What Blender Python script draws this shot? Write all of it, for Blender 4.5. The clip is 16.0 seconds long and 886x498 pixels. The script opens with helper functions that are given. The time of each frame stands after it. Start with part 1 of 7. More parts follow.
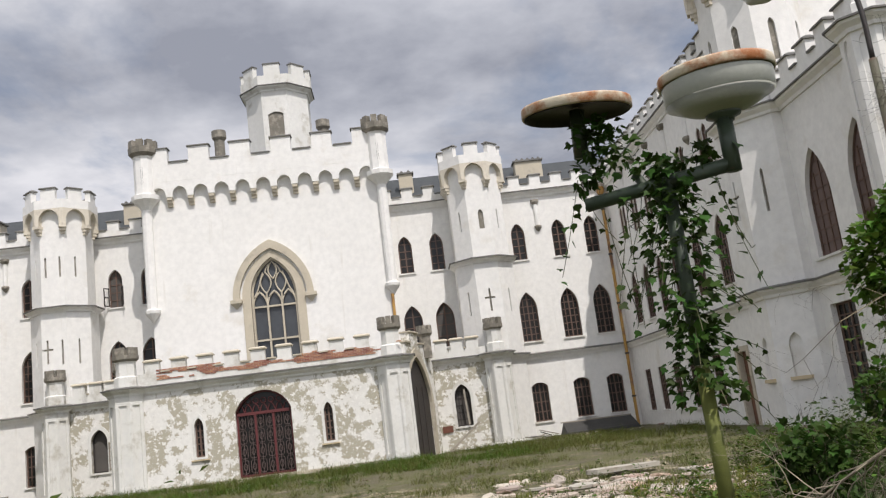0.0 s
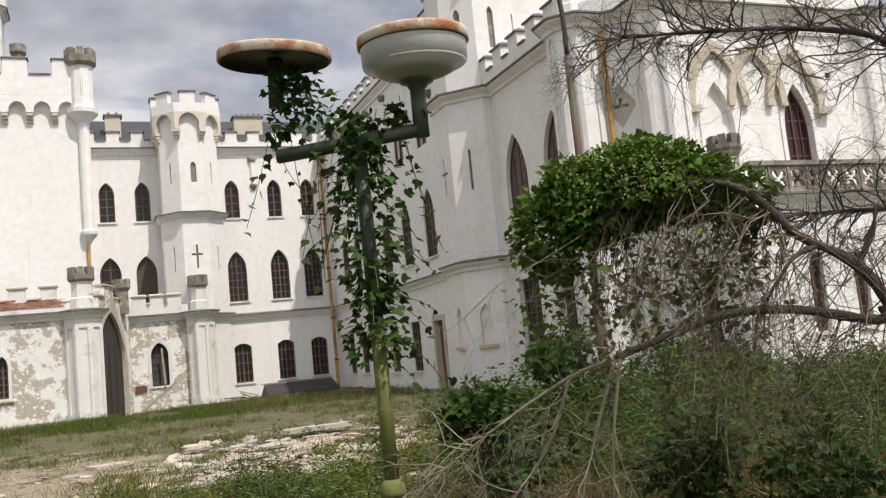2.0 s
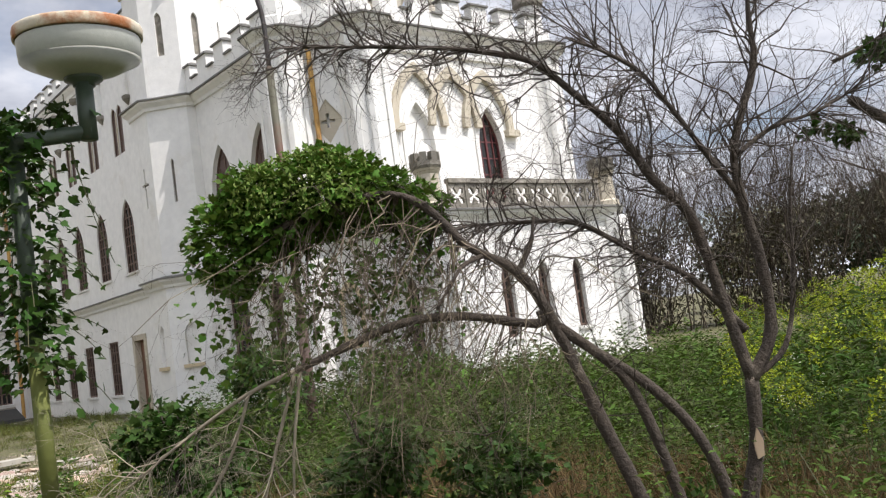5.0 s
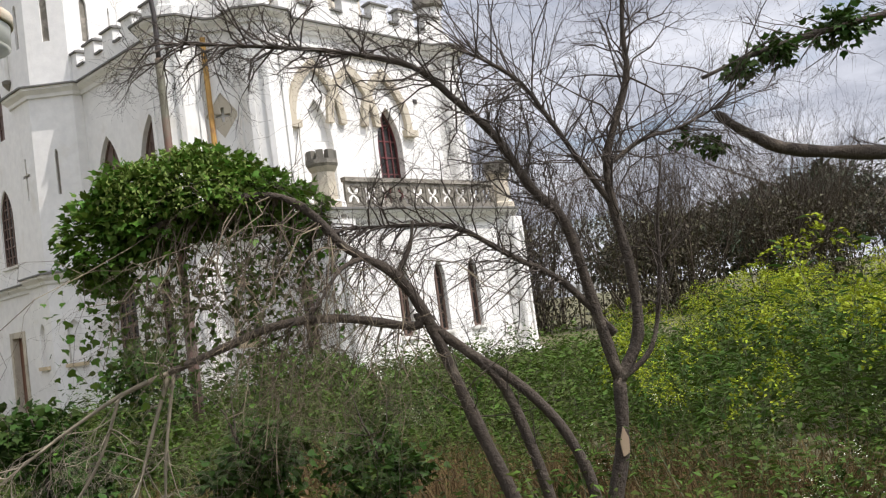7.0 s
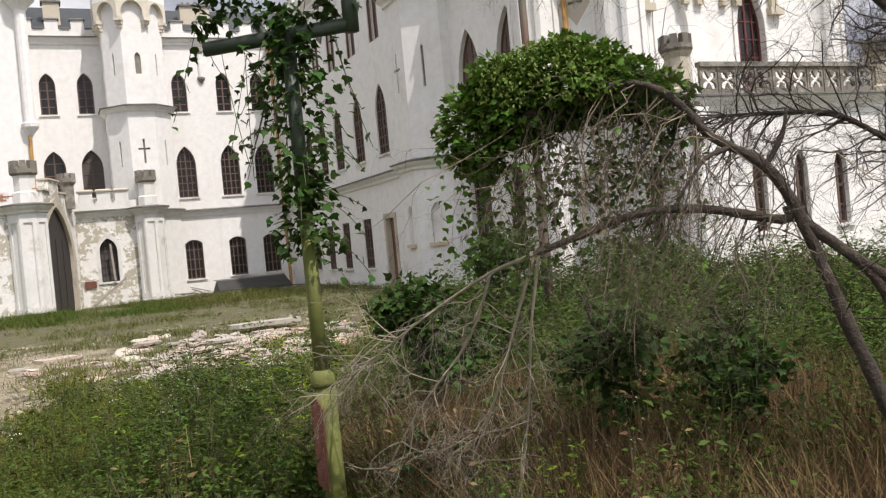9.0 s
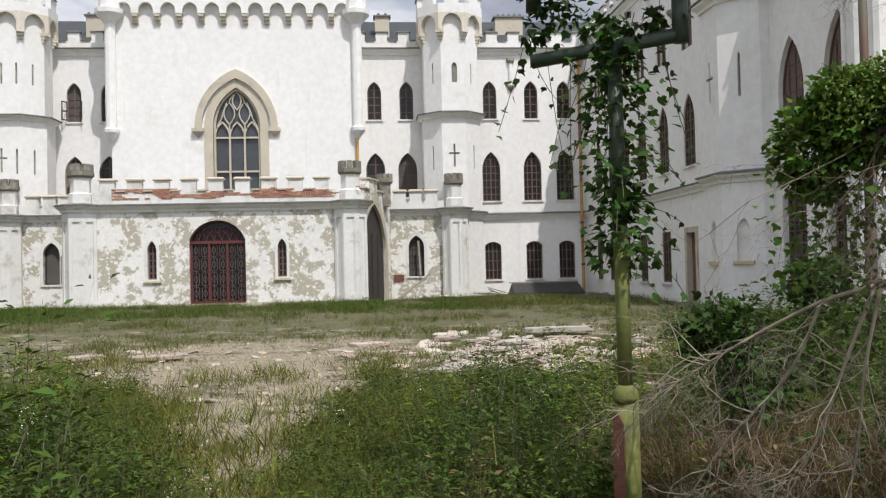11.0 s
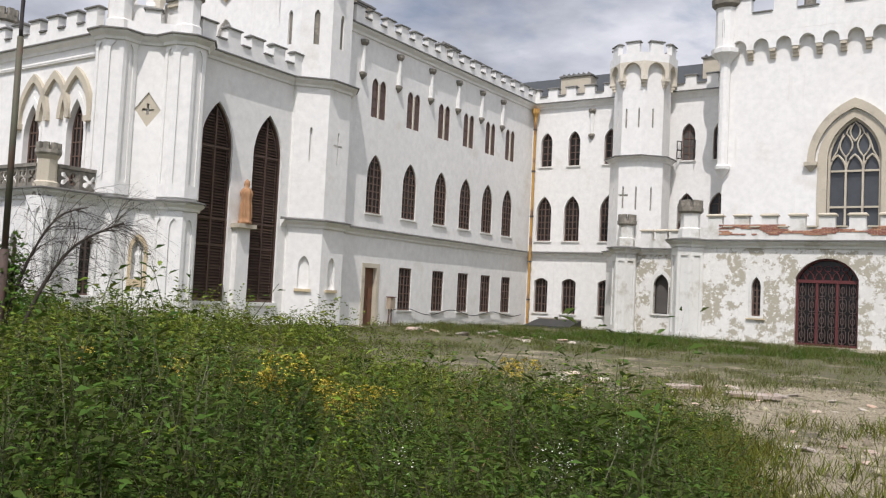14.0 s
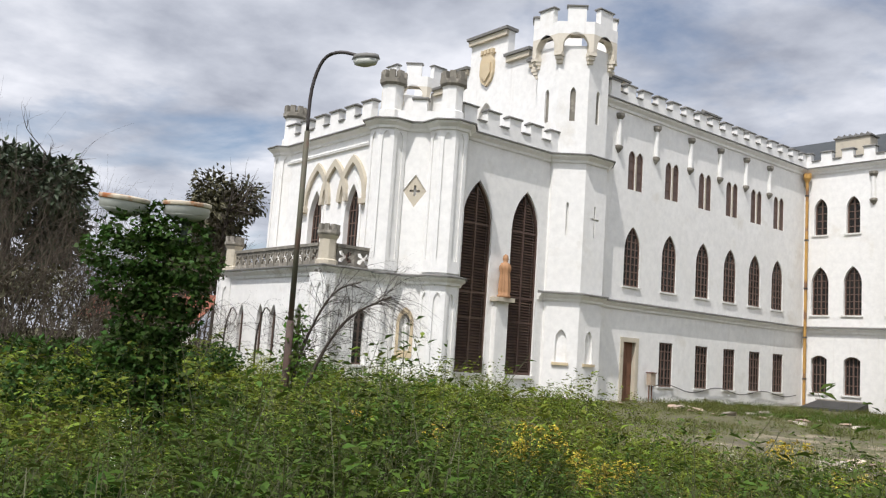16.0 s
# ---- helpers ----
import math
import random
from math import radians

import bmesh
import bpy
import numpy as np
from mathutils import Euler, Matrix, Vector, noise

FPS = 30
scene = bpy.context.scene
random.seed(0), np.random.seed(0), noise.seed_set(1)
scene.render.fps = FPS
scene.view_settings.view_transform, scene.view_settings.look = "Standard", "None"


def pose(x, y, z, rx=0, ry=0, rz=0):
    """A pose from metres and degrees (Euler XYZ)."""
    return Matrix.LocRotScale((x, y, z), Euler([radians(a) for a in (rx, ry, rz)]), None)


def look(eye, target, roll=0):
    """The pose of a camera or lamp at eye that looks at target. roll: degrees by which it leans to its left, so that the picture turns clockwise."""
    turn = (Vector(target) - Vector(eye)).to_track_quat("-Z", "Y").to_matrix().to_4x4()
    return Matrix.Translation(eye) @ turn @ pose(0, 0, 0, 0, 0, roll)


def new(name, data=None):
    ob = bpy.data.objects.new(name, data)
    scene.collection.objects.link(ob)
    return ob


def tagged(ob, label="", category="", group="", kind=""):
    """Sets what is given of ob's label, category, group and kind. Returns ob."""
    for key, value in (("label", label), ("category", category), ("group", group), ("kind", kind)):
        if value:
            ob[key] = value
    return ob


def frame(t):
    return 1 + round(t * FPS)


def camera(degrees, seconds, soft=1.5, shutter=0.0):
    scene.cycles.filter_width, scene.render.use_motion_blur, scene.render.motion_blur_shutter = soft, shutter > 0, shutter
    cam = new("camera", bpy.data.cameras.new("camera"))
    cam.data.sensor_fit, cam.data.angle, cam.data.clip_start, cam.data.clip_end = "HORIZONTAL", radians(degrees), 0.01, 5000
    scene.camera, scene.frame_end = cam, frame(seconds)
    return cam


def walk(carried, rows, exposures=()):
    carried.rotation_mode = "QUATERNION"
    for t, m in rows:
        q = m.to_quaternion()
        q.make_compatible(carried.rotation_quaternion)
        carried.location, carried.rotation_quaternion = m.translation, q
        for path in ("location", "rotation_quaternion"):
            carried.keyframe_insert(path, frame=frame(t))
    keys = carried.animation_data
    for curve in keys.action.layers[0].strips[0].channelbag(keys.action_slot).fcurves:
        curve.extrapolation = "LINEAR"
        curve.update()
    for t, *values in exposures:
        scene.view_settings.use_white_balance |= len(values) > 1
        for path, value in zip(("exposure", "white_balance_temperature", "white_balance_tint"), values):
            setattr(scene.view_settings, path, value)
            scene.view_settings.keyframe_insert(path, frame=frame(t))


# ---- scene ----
cam = camera(54.3, 16.0, 1.25)
PATH = [
    (0, (6.671, 6.67, 1.648), (6.796, 8.629, 2.03), -7.3),
    (0.5, (6.745, 6.679, 1.612), (7.133, 8.618, 1.912), -7.5),
    (1, (6.787, 6.696, 1.593), (7.304, 8.608, 1.865), -6.6),
    (1.5, (6.823, 6.716, 1.587), (7.451, 8.598, 1.837), -5.9),
    (2, (6.864, 6.72, 1.572), (7.612, 8.561, 1.799), -5.8),
    (2.5, (6.913, 6.73, 1.566), (7.784, 8.518, 1.777), -6.3),
    (3, (6.944, 6.725, 1.559), (7.919, 8.457, 1.778), -5.8),
    (3.5, (6.978, 6.727, 1.555), (8.05, 8.403, 1.762), -6.0),
    (4, (7.012, 6.725, 1.552), (8.171, 8.343, 1.748), -6.9),
    (4.5, (7.042, 6.727, 1.55), (8.274, 8.291, 1.74), -7.8),
    (5, (7.058, 6.709, 1.544), (8.364, 8.213, 1.724), -8.1),
    (5.2, (7.031, 6.675, 1.541), (8.363, 8.156, 1.719), -7.9),
    (5.7, (7.050, 6.655, 1.543), (8.462, 8.072, 1.709), -7.90),
    (6.25, (7.070, 6.632, 1.545), (8.545, 7.983, 1.702), -7.85),
    (6.8, (7.090, 6.610, 1.547), (8.579, 7.946, 1.693), -7.80),
    (7.3, (7.104, 6.59, 1.549), (8.525, 7.991, 1.687), -7.6),
    (7.5, (7.099, 6.594, 1.551), (8.473, 8.043, 1.672), -7.3),
    (8, (7.081, 6.606, 1.543), (8.293, 8.197, 1.583), -6.0),
    (8.5, (7.02, 6.596, 1.544), (8.034, 8.32, 1.528), -5.5),
    (9, (6.982, 6.588, 1.547), (7.808, 8.409, 1.53), -5.4),
    (9.2, (6.974, 6.581, 1.547), (7.728, 8.434, 1.53), -5.4),
    (9.9, (6.937, 6.595, 1.558), (7.471, 8.522, 1.564), -4.30),
    (10.6, (6.900, 6.609, 1.570), (7.213, 8.584, 1.600), -2.30),
    (11.3, (6.863, 6.623, 1.581), (6.936, 8.622, 1.626), -0.7),
    (11.5, (6.861, 6.627, 1.589), (6.854, 8.627, 1.63), -0.3),
    (12, (6.847, 6.665, 1.587), (6.623, 8.652, 1.609), 0.3),
    (12.5, (6.879, 6.714, 1.578), (6.427, 8.661, 1.611), 0.7),
    (13, (6.91, 6.751, 1.576), (6.218, 8.627, 1.632), 1.7),
    (13.5, (6.903, 6.77, 1.574), (5.982, 8.545, 1.626), 2.9),
    (14, (6.918, 6.697, 1.576), (5.815, 8.362, 1.682), 2.8),
    (14.5, (6.953, 6.667, 1.574), (5.722, 8.236, 1.732), 2.4),
    (15, (6.994, 6.628, 1.564), (5.658, 8.103, 1.756), 2.9),
    (15.5, (7.031, 6.624, 1.561), (5.581, 7.984, 1.779), 3.6),
    (16, (7.06, 6.644, 1.558), (5.52, 7.898, 1.799), 3.9),
]
walk(cam, [(t, look(eye, target, roll)) for t, eye, target, roll in PATH], [(0, -0.03, 6700, 13), (1, -0.06, 6850, 13), (2.5, 0.16, 6900, 14), (3.5, 0.26, 6750, 14), (5, 0.42, 6600, 13), (8, 0.38, 6700, 14), (9, 0.22, 6800, 15), (11.5, 0.0, 6450, 12), (12.5, -0.04, 6450, 14), (14.5, 0.0, 6500, 14), (16, 0.16, 6500, 12)])

# ---- world, sun ----
SUN_TO = Vector((0.40, -1.0, 1.75)).normalized()
world = bpy.data.worlds.new("sky")
scene.world = world
world.use_nodes = True


def sky_nodes(nt):
    n, k = nt.nodes, nt.links
    n.clear()
    out = n.new("ShaderNodeOutputWorld")
    bg = n.new("ShaderNodeBackground")
    sky = n.new("ShaderNodeTexSky")
    sky.sky_type = "NISHITA"
    sky.sun_disc = False
    sky.sun_elevation = math.asin(SUN_TO.z)
    sky.sun_rotation = math.atan2(SUN_TO.x, SUN_TO.y)
    sky.air_density, sky.dust_density, sky.ozone_density = 1.0, 1.2, 1.0
    co = n.new("ShaderNodeTexCoord")
    sep = n.new("ShaderNodeSeparateXYZ")
    k.new(co.outputs["Generated"], sep.inputs[0])
    # clouds lie on a flat layer: direction divided by its height
    zc = n.new("ShaderNodeMath")
    zc.operation = "MAXIMUM"
    k.new(sep.outputs["Z"], zc.inputs[0])
    zc.inputs[1].default_value = 0.0
    za = n.new("ShaderNodeMath")
    za.operation = "ADD"
    k.new(zc.outputs[0], za.inputs[0])
    za.inputs[1].default_value = 0.16
    px, py = n.new("ShaderNodeMath"), n.new("ShaderNodeMath")
    for m, o in ((px, "X"), (py, "Y")):
        m.operation = "DIVIDE"
        k.new(sep.outputs[o], m.inputs[0])
        k.new(za.outputs[0], m.inputs[1])
    comb = n.new("ShaderNodeCombineXYZ")
    k.new(px.outputs[0], comb.inputs[0])
    k.new(py.outputs[0], comb.inputs[1])
    big = n.new("ShaderNodeTexNoise")
    big.inputs["Scale"].default_value = 1.1
    big.inputs["Detail"].default_value = 7
    big.inputs["Roughness"].default_value = 0.58
    big.inputs["Distortion"].default_value = 0.35
    k.new(comb.outputs[0], big.inputs["Vector"])
    cover = n.new("ShaderNodeValToRGB")
    cover.color_ramp.elements[0].position, cover.color_ramp.elements[1].position = 0.30, 0.47
    k.new(big.outputs["Fac"], cover.inputs[0])
    fine = n.new("ShaderNodeTexNoise")
    fine.inputs["Scale"].default_value = 1.9
    fine.inputs["Detail"].default_value = 8
    fine.inputs["Roughness"].default_value = 0.55
    off = n.new("ShaderNodeVectorMath")
    off.operation = "ADD"
    off.inputs[1].default_value = (3.7, 1.3, 0.4)
    k.new(comb.outputs[0], off.inputs[0])
    k.new(off.outputs[0], fine.inputs["Vector"])
    tone = n.new("ShaderNodeValToRGB")
    tone.color_ramp.elements[0].position, tone.color_ramp.elements[0].color = 0.34, (3.2, 3.5, 4.2, 1)
    tone.color_ramp.elements[1].position, tone.color_ramp.elements[1].color = 0.66, (7.9, 8.15, 8.7, 1)
    mid = tone.color_ramp.elements.new(0.50)
    mid.color = (5.3, 5.65, 6.35, 1)
    k.new(fine.outputs["Fac"], tone.inputs[0])
    mix = n.new("ShaderNodeMix")
    mix.data_type = "RGBA"
    k.new(cover.outputs["Color"], mix.inputs["Factor"])
    k.new(sky.outputs[0], mix.inputs[6])
    k.new(tone.outputs["Color"], mix.inputs[7])
    # clouds round the sun are brighter than those opposite
    dot = n.new("ShaderNodeVectorMath")
    dot.operation = "DOT_PRODUCT"
    k.new(co.outputs["Generated"], dot.inputs[0])
    dot.inputs[1].default_value = tuple(SUN_TO)
    glow = n.new("ShaderNodeMapRange")
    glow.inputs[1].default_value, glow.inputs[2].default_value, glow.inputs[3].default_value, glow.inputs[4].default_value = 0.35, 1.0, 1.0, 2.4
    k.new(dot.outputs["Value"], glow.inputs[0])
    lit = n.new("ShaderNodeVectorMath")
    lit.operation = "SCALE"
    k.new(mix.outputs[2], lit.inputs[0])
    k.new(glow.outputs[0], lit.inputs["Scale"])
    k.new(lit.outputs[0], bg.inputs["Color"])
    bg.inputs["Strength"].default_value = 0.10
    k.new(bg.outputs[0], out.inputs[0])


sky_nodes(world.node_tree)
sun = new("sun", bpy.data.lights.new("sun", "SUN"))
sun.data.energy, sun.data.angle, sun.data.color = 3.7, radians(0.6), (1.0, 0.975, 0.945)
sun.matrix_world = look((0, 0, 40), Vector((0, 0, 40)) - SUN_TO)

# ---- materials ----
def mat(name, base, other=None, scale=1.0, rough=0.85, bump=0.0, bump_scale=20.0, metal=0.0, dirt=None, dirt_scale=0.5,
        dirt_lo=0.5, dirt_hi=0.62, stretch=(1, 1, 1), per_object=0.0, translucent=0.0, islands=0.0, streak=None, chips=None):
    """Two noises of colour, one of dirt with a shape of its own, and fine relief."""
    m = bpy.data.materials.new(name)
    m.use_nodes = True
    nt = m.node_tree
    n, k = nt.nodes, nt.links
    b = n["Principled BSDF"]
    b.inputs["Roughness"].default_value, b.inputs["Metallic"].default_value = rough, metal
    geo = n.new("ShaderNodeNewGeometry")
    mp = n.new("ShaderNodeMapping")
    mp.inputs["Scale"].default_value = stretch
    k.new(geo.outputs["Position"], mp.inputs[0])

    def noise_tex(s, d=6, r=0.6):
        t = n.new("ShaderNodeTexNoise")
        t.inputs["Scale"].default_value, t.inputs["Detail"].default_value, t.inputs["Roughness"].default_value = s, d, r
        k.new(mp.outputs[0], t.inputs["Vector"])
        return t.outputs["Fac"]

    def ramp(src, lo, hi):
        r = n.new("ShaderNodeMapRange")
        r.inputs[1].default_value, r.inputs[2].default_value = lo, hi
        k.new(src, r.inputs[0])
        return r.outputs[0]

    def mix(fac, a, c):
        x = n.new("ShaderNodeMix")
        x.data_type = "RGBA"
        k.new(fac, x.inputs["Factor"]) if not isinstance(fac, float) else None
        for i, v in ((6, a), (7, c)):
            if isinstance(v, tuple):
                x.inputs[i].default_value = (*v, 1)
            else:
                k.new(v, x.inputs[i])
        return x.outputs[2]

    col = mix(ramp(noise_tex(scale), 0.3, 0.7), base, other or tuple(c * 0.85 for c in base))
    col = mix(ramp(noise_tex(scale * 9, 3), 0.35, 0.9), col, tuple(c * 0.82 for c in base))
    if dirt:
        col = mix(ramp(noise_tex(dirt_scale, 8, 0.66), dirt_lo, dirt_hi), col, dirt)
    if chips:
        col = mix(ramp(noise_tex(4.5, 8, 0.7), 0.545, 0.575), col, chips)
    if streak:
        mp2 = n.new("ShaderNodeMapping")
        mp2.inputs["Scale"].default_value = (1.6, 1.6, 0.13)
        k.new(geo.outputs["Position"], mp2.inputs[0])
        t2 = n.new("ShaderNodeTexNoise")
        t2.inputs["Scale"].default_value, t2.inputs["Detail"].default_value, t2.inputs["Roughness"].default_value = 1.3, 9, 0.7
        k.new(mp2.outputs[0], t2.inputs["Vector"])
        col = mix(ramp(t2.outputs["Fac"], 0.60, 0.84), col, streak)
    if per_object or islands:
        info = n.new("ShaderNodeObjectInfo") if per_object else geo
        hsv = n.new("ShaderNodeHueSaturation")
        v = n.new("ShaderNodeMapRange")
        amount = per_object or islands
        v.inputs[3].default_value, v.inputs[4].default_value = 1 - amount, 1 + amount
        k.new(info.outputs["Random"] if per_object else geo.outputs["Random Per Island"], v.inputs[0])
        k.new(v.outputs[0], hsv.inputs["Value"])
        h = n.new("ShaderNodeMapRange")
        h.inputs[3].default_value, h.inputs[4].default_value = 0.5 - amount * 0.05, 0.5 + amount * 0.05
        k.new(info.outputs["Random"] if per_object else geo.outputs["Random Per Island"], h.inputs[0])
        k.new(h.outputs[0], hsv.inputs["Hue"])
        k.new(col, hsv.inputs["Color"])
        col = hsv.outputs[0]
    k.new(col, b.inputs["Base Color"])
    if bump:
        bp = n.new("ShaderNodeBump")
        bp.inputs["Strength"].default_value, bp.inputs["Distance"].default_value = bump, 0.02
        k.new(noise_tex(bump_scale, 5), bp.inputs["Height"])
        k.new(bp.outputs[0], b.inputs["Normal"])
    if translucent:
        b.inputs["Specular IOR Level"].default_value = 0.12
        tr = n.new("ShaderNodeBsdfTranslucent")
        k.new(col, tr.inputs["Color"])
        ms = n.new("ShaderNodeMixShader")
        ms.inputs[0].default_value = translucent
        k.new(b.outputs[0], ms.inputs[1])
        k.new(tr.outputs[0], ms.inputs[2])
        k.new(ms.outputs[0], n["Material Output"].inputs["Surface"])
    return m


PLASTER = mat("white_lime_plaster", (0.80, 0.787, 0.752), (0.755, 0.74, 0.70), 0.35, 0.9, 0.25, 14, dirt=(0.60, 0.56, 0.48), dirt_scale=0.45, dirt_lo=0.58, dirt_hi=0.80, streak=(0.58, 0.55, 0.49))
OLD_PLASTER = mat("weathered_plaster", (0.74, 0.73, 0.69), (0.64, 0.63, 0.58), 0.5, 0.92, 0.35, 12, dirt=(0.40, 0.37, 0.30), dirt_scale=0.8, dirt_lo=0.54, dirt_hi=0.72, streak=(0.30, 0.28, 0.24))
PEELED = mat("peeling_plaster", (0.78, 0.765, 0.72), (0.68, 0.66, 0.61), 0.6, 0.93, 0.5, 10, dirt=(0.40, 0.37, 0.29), dirt_scale=1.3, dirt_lo=0.485, dirt_hi=0.525, chips=(0.76, 0.745, 0.70))
TRIM = mat("beige_stone_trim", (0.55, 0.49, 0.38), (0.46, 0.41, 0.32), 1.2, 0.88, 0.3, 18, dirt=(0.30, 0.27, 0.22), dirt_scale=1.4, dirt_lo=0.55, dirt_hi=0.75)
CREAM = mat("cream_corbel_plaster", (0.66, 0.605, 0.50), (0.58, 0.52, 0.42), 1.4, 0.9, 0.3, 18, dirt=(0.40, 0.35, 0.28), dirt_scale=1.6, dirt_lo=0.57, dirt_hi=0.75)
OCHRE = mat("ochre_sandstone", (0.60, 0.49, 0.32), (0.52, 0.42, 0.27), 1.5, 0.88, 0.3, 18)
CAPSTONE = mat("dark_weathered_stone", (0.22, 0.20, 0.16), (0.14, 0.13, 0.11), 2.0, 0.92, 0.5, 15, dirt=(0.34, 0.31, 0.26), dirt_scale=2.2, dirt_lo=0.5, dirt_hi=0.65)
LEAD = mat("grey_cornice_sheet", (0.13, 0.13, 0.12), (0.20, 0.19, 0.17), 1.5, 0.75, 0.2, 20)
SLATE = mat("dark_slate_roof", (0.03, 0.035, 0.038), (0.05, 0.055, 0.056), 2.0, 0.7, 0.4, 9)
FRAME = mat("brown_window_wood", (0.14, 0.085, 0.062), (0.10, 0.062, 0.046), 3.0, 0.7, 0.2, 40, stretch=(3, 3, 0.5))
GATE = mat("oxblood_gate_paint", (0.13, 0.025, 0.025), (0.09, 0.02, 0.02), 2.0, 0.6, 0.2, 30)
GRILLE = mat("grey_brown_iron_grille", (0.16, 0.12, 0.11), (0.11, 0.07, 0.06), 6.0, 0.6, 0.2, 40)
IRON = mat("black_iron", (0.025, 0.023, 0.022), (0.05, 0.035, 0.03), 6.0, 0.6, 0.2, 40)
LOUVRE = mat("brown_louvre_slats", (0.105, 0.06, 0.042), (0.06, 0.037, 0.028), 2.5, 0.75, 0.2, 30, per_object=0.2)
DOORWOOD = mat("chestnut_door_wood", (0.19, 0.085, 0.045), (0.13, 0.06, 0.035), 2.0, 0.65, 0.25, 30, stretch=(4, 4, 0.5))
BRICK = mat("red_brick", (0.40, 0.20, 0.13), (0.32, 0.15, 0.10), 3.0, 0.92, 0.4, 30, per_object=0.3)
PIPE = mat("yellow_downpipe_paint", (0.52, 0.30, 0.07), (0.38, 0.20, 0.06), 1.5, 0.6, 0.2, 20, dirt=(0.18, 0.09, 0.05), dirt_scale=1.0, dirt_lo=0.52, dirt_hi=0.62)
# paler than GLASS: the sky's reflection is mixed into the base colour
HALL_GLASS = mat("sky_tinted_hall_glass", (0.075, 0.082, 0.09), (0.04, 0.043, 0.047), 0.6, 0.25)
SHUTTER = mat("brown_boarded_pane", (0.155, 0.105, 0.09), (0.11, 0.075, 0.065), 1.5, 0.7, 0.2, 30)
CLAY = mat("terracotta_statue_stone", (0.44, 0.24, 0.12), (0.34, 0.18, 0.09), 3.0, 0.85, 0.3, 25)
# room darkness as a colour, for sheets and panes at the windows
INSIDE = mat("painted_unlit_room", (0.10, 0.09, 0.08), (0.07, 0.065, 0.06), 1.0, 0.95)


def glass_mat():
    m = bpy.data.materials.new("dusty_dark_glass")
    m.use_nodes = True
    b = m.node_tree.nodes["Principled BSDF"]
    t = m.node_tree.nodes.new("ShaderNodeTexNoise")
    t.inputs["Scale"].default_value = 1.3
    r = m.node_tree.nodes.new("ShaderNodeMapRange")
    r.inputs[3].default_value, r.inputs[4].default_value = 0.08, 0.35
    m.node_tree.links.new(t.outputs["Fac"], r.inputs[0])
    m.node_tree.links.new(r.outputs[0], b.inputs["Roughness"])
    b.inputs["Base Color"].default_value = (0.018, 0.017, 0.016, 1)
    b.inputs["Specular IOR Level"].default_value = 0.35
    return m


GLASS = glass_mat()


# ---- mesh helpers ----
def part(name, bm, material, parent=None, label="", m=None, smooth=False):
    """Links a bmesh as one mesh object, under a thing or a part if one is given."""
    if isinstance(bm, bmesh.types.BMesh):
        bmesh.ops.recalc_face_normals(bm, faces=bm.faces)
        me = bpy.data.meshes.new(name)
        bm.to_mesh(me)
        bm.free()
        me.materials.append(material)
        if smooth:
            me.polygons.foreach_set("use_smooth", [True] * len(me.polygons))
    else:
        me = bm
    ob = new(name, me)
    if parent is not None:
        ob.parent = parent
    if m is not None:
        ob.matrix_basis = m
    if label:
        ob["label"] = label
    return ob


def thing(name, label, category, m=None, group="", kind=""):
    ob = new(name)
    if m is not None:
        ob.matrix_basis = m
    return tagged(ob, label, category, group, kind)


def box(bm, x0, x1, y0, y1, z0, z1, m=None):
    vs = [bm.verts.new(Vector(c)) for c in ((x0, y0, z0), (x1, y0, z0), (x1, y1, z0), (x0, y1, z0), (x0, y0, z1), (x1, y0, z1), (x1, y1, z1), (x0, y1, z1))]
    if m is not None:
        for v in vs:
            v.co = m @ v.co
    for f in ((0, 1, 5, 4), (1, 2, 6, 5), (2, 3, 7, 6), (3, 0, 4, 7), (4, 5, 6, 7), (3, 2, 1, 0)):
        bm.faces.new([vs[i] for i in f])
    return vs


def rings(bm, loops, cap=True):
    """Skins a row of closed loops of equal length."""
    rows = [[bm.verts.new(p) for p in loop] for loop in loops]
    for a, b in zip(rows, rows[1:]):
        for i in range(len(a)):
            bm.faces.new((a[i], a[i - 1], b[i - 1], b[i]))
    if cap:
        bm.faces.new(rows[0])
        bm.faces.new(rows[-1][::-1])


def ngon(r, z, n=8, cx=0.0, cy=0.0, turn=None):
    """Corners of a regular n-gon of apothem r, a flat side to the front."""
    turn = math.pi / n if turn is None else turn
    rr = r / math.cos(math.pi / n)
    return [Vector((cx + rr * math.cos(turn + 2 * math.pi * i / n), cy + rr * math.sin(turn + 2 * math.pi * i / n), z)) for i in range(n)]


def lathe(bm, prof, n=8, cx=0.0, cy=0.0, turn=None):
    rings(bm, [ngon(r, z, n, cx, cy, turn) for r, z in prof])


def arch(u, w, z0, spring, top, n=6):
    """Outline of an opening: pointed where the head is taller than half its width, else a flat arc."""
    a, h = w / 2, top - spring
    pts = [(u - a, z0), (u + a, z0)]
    if h < 0.01:
        return pts + [(u + a, top), (u - a, top)]
    if h >= a * 0.98:
        R = (a * a + h * h) / (2 * a)
        e = math.atan2(h, R - a)
        right = [(u + a - R + R * math.cos(e * i / n), spring + R * math.sin(e * i / n)) for i in range(n + 1)]
        left = [(2 * u - x, z) for x, z in right[:-1]]
        return pts + right + left[::-1]
    R = (a * a + h * h) / (2 * h)
    e = math.asin(a / R)
    return pts + [(u + R * math.sin(e - 2 * e * i / (2 * n)), spring + h - R + R * math.cos(e - 2 * e * i / (2 * n))) for i in range(2 * n + 1)]


def tess(loops):
    from mathutils.geometry import tessellate_polygon
    return tessellate_polygon([[Vector((u, z, 0)) for u, z in loop] for loop in loops])


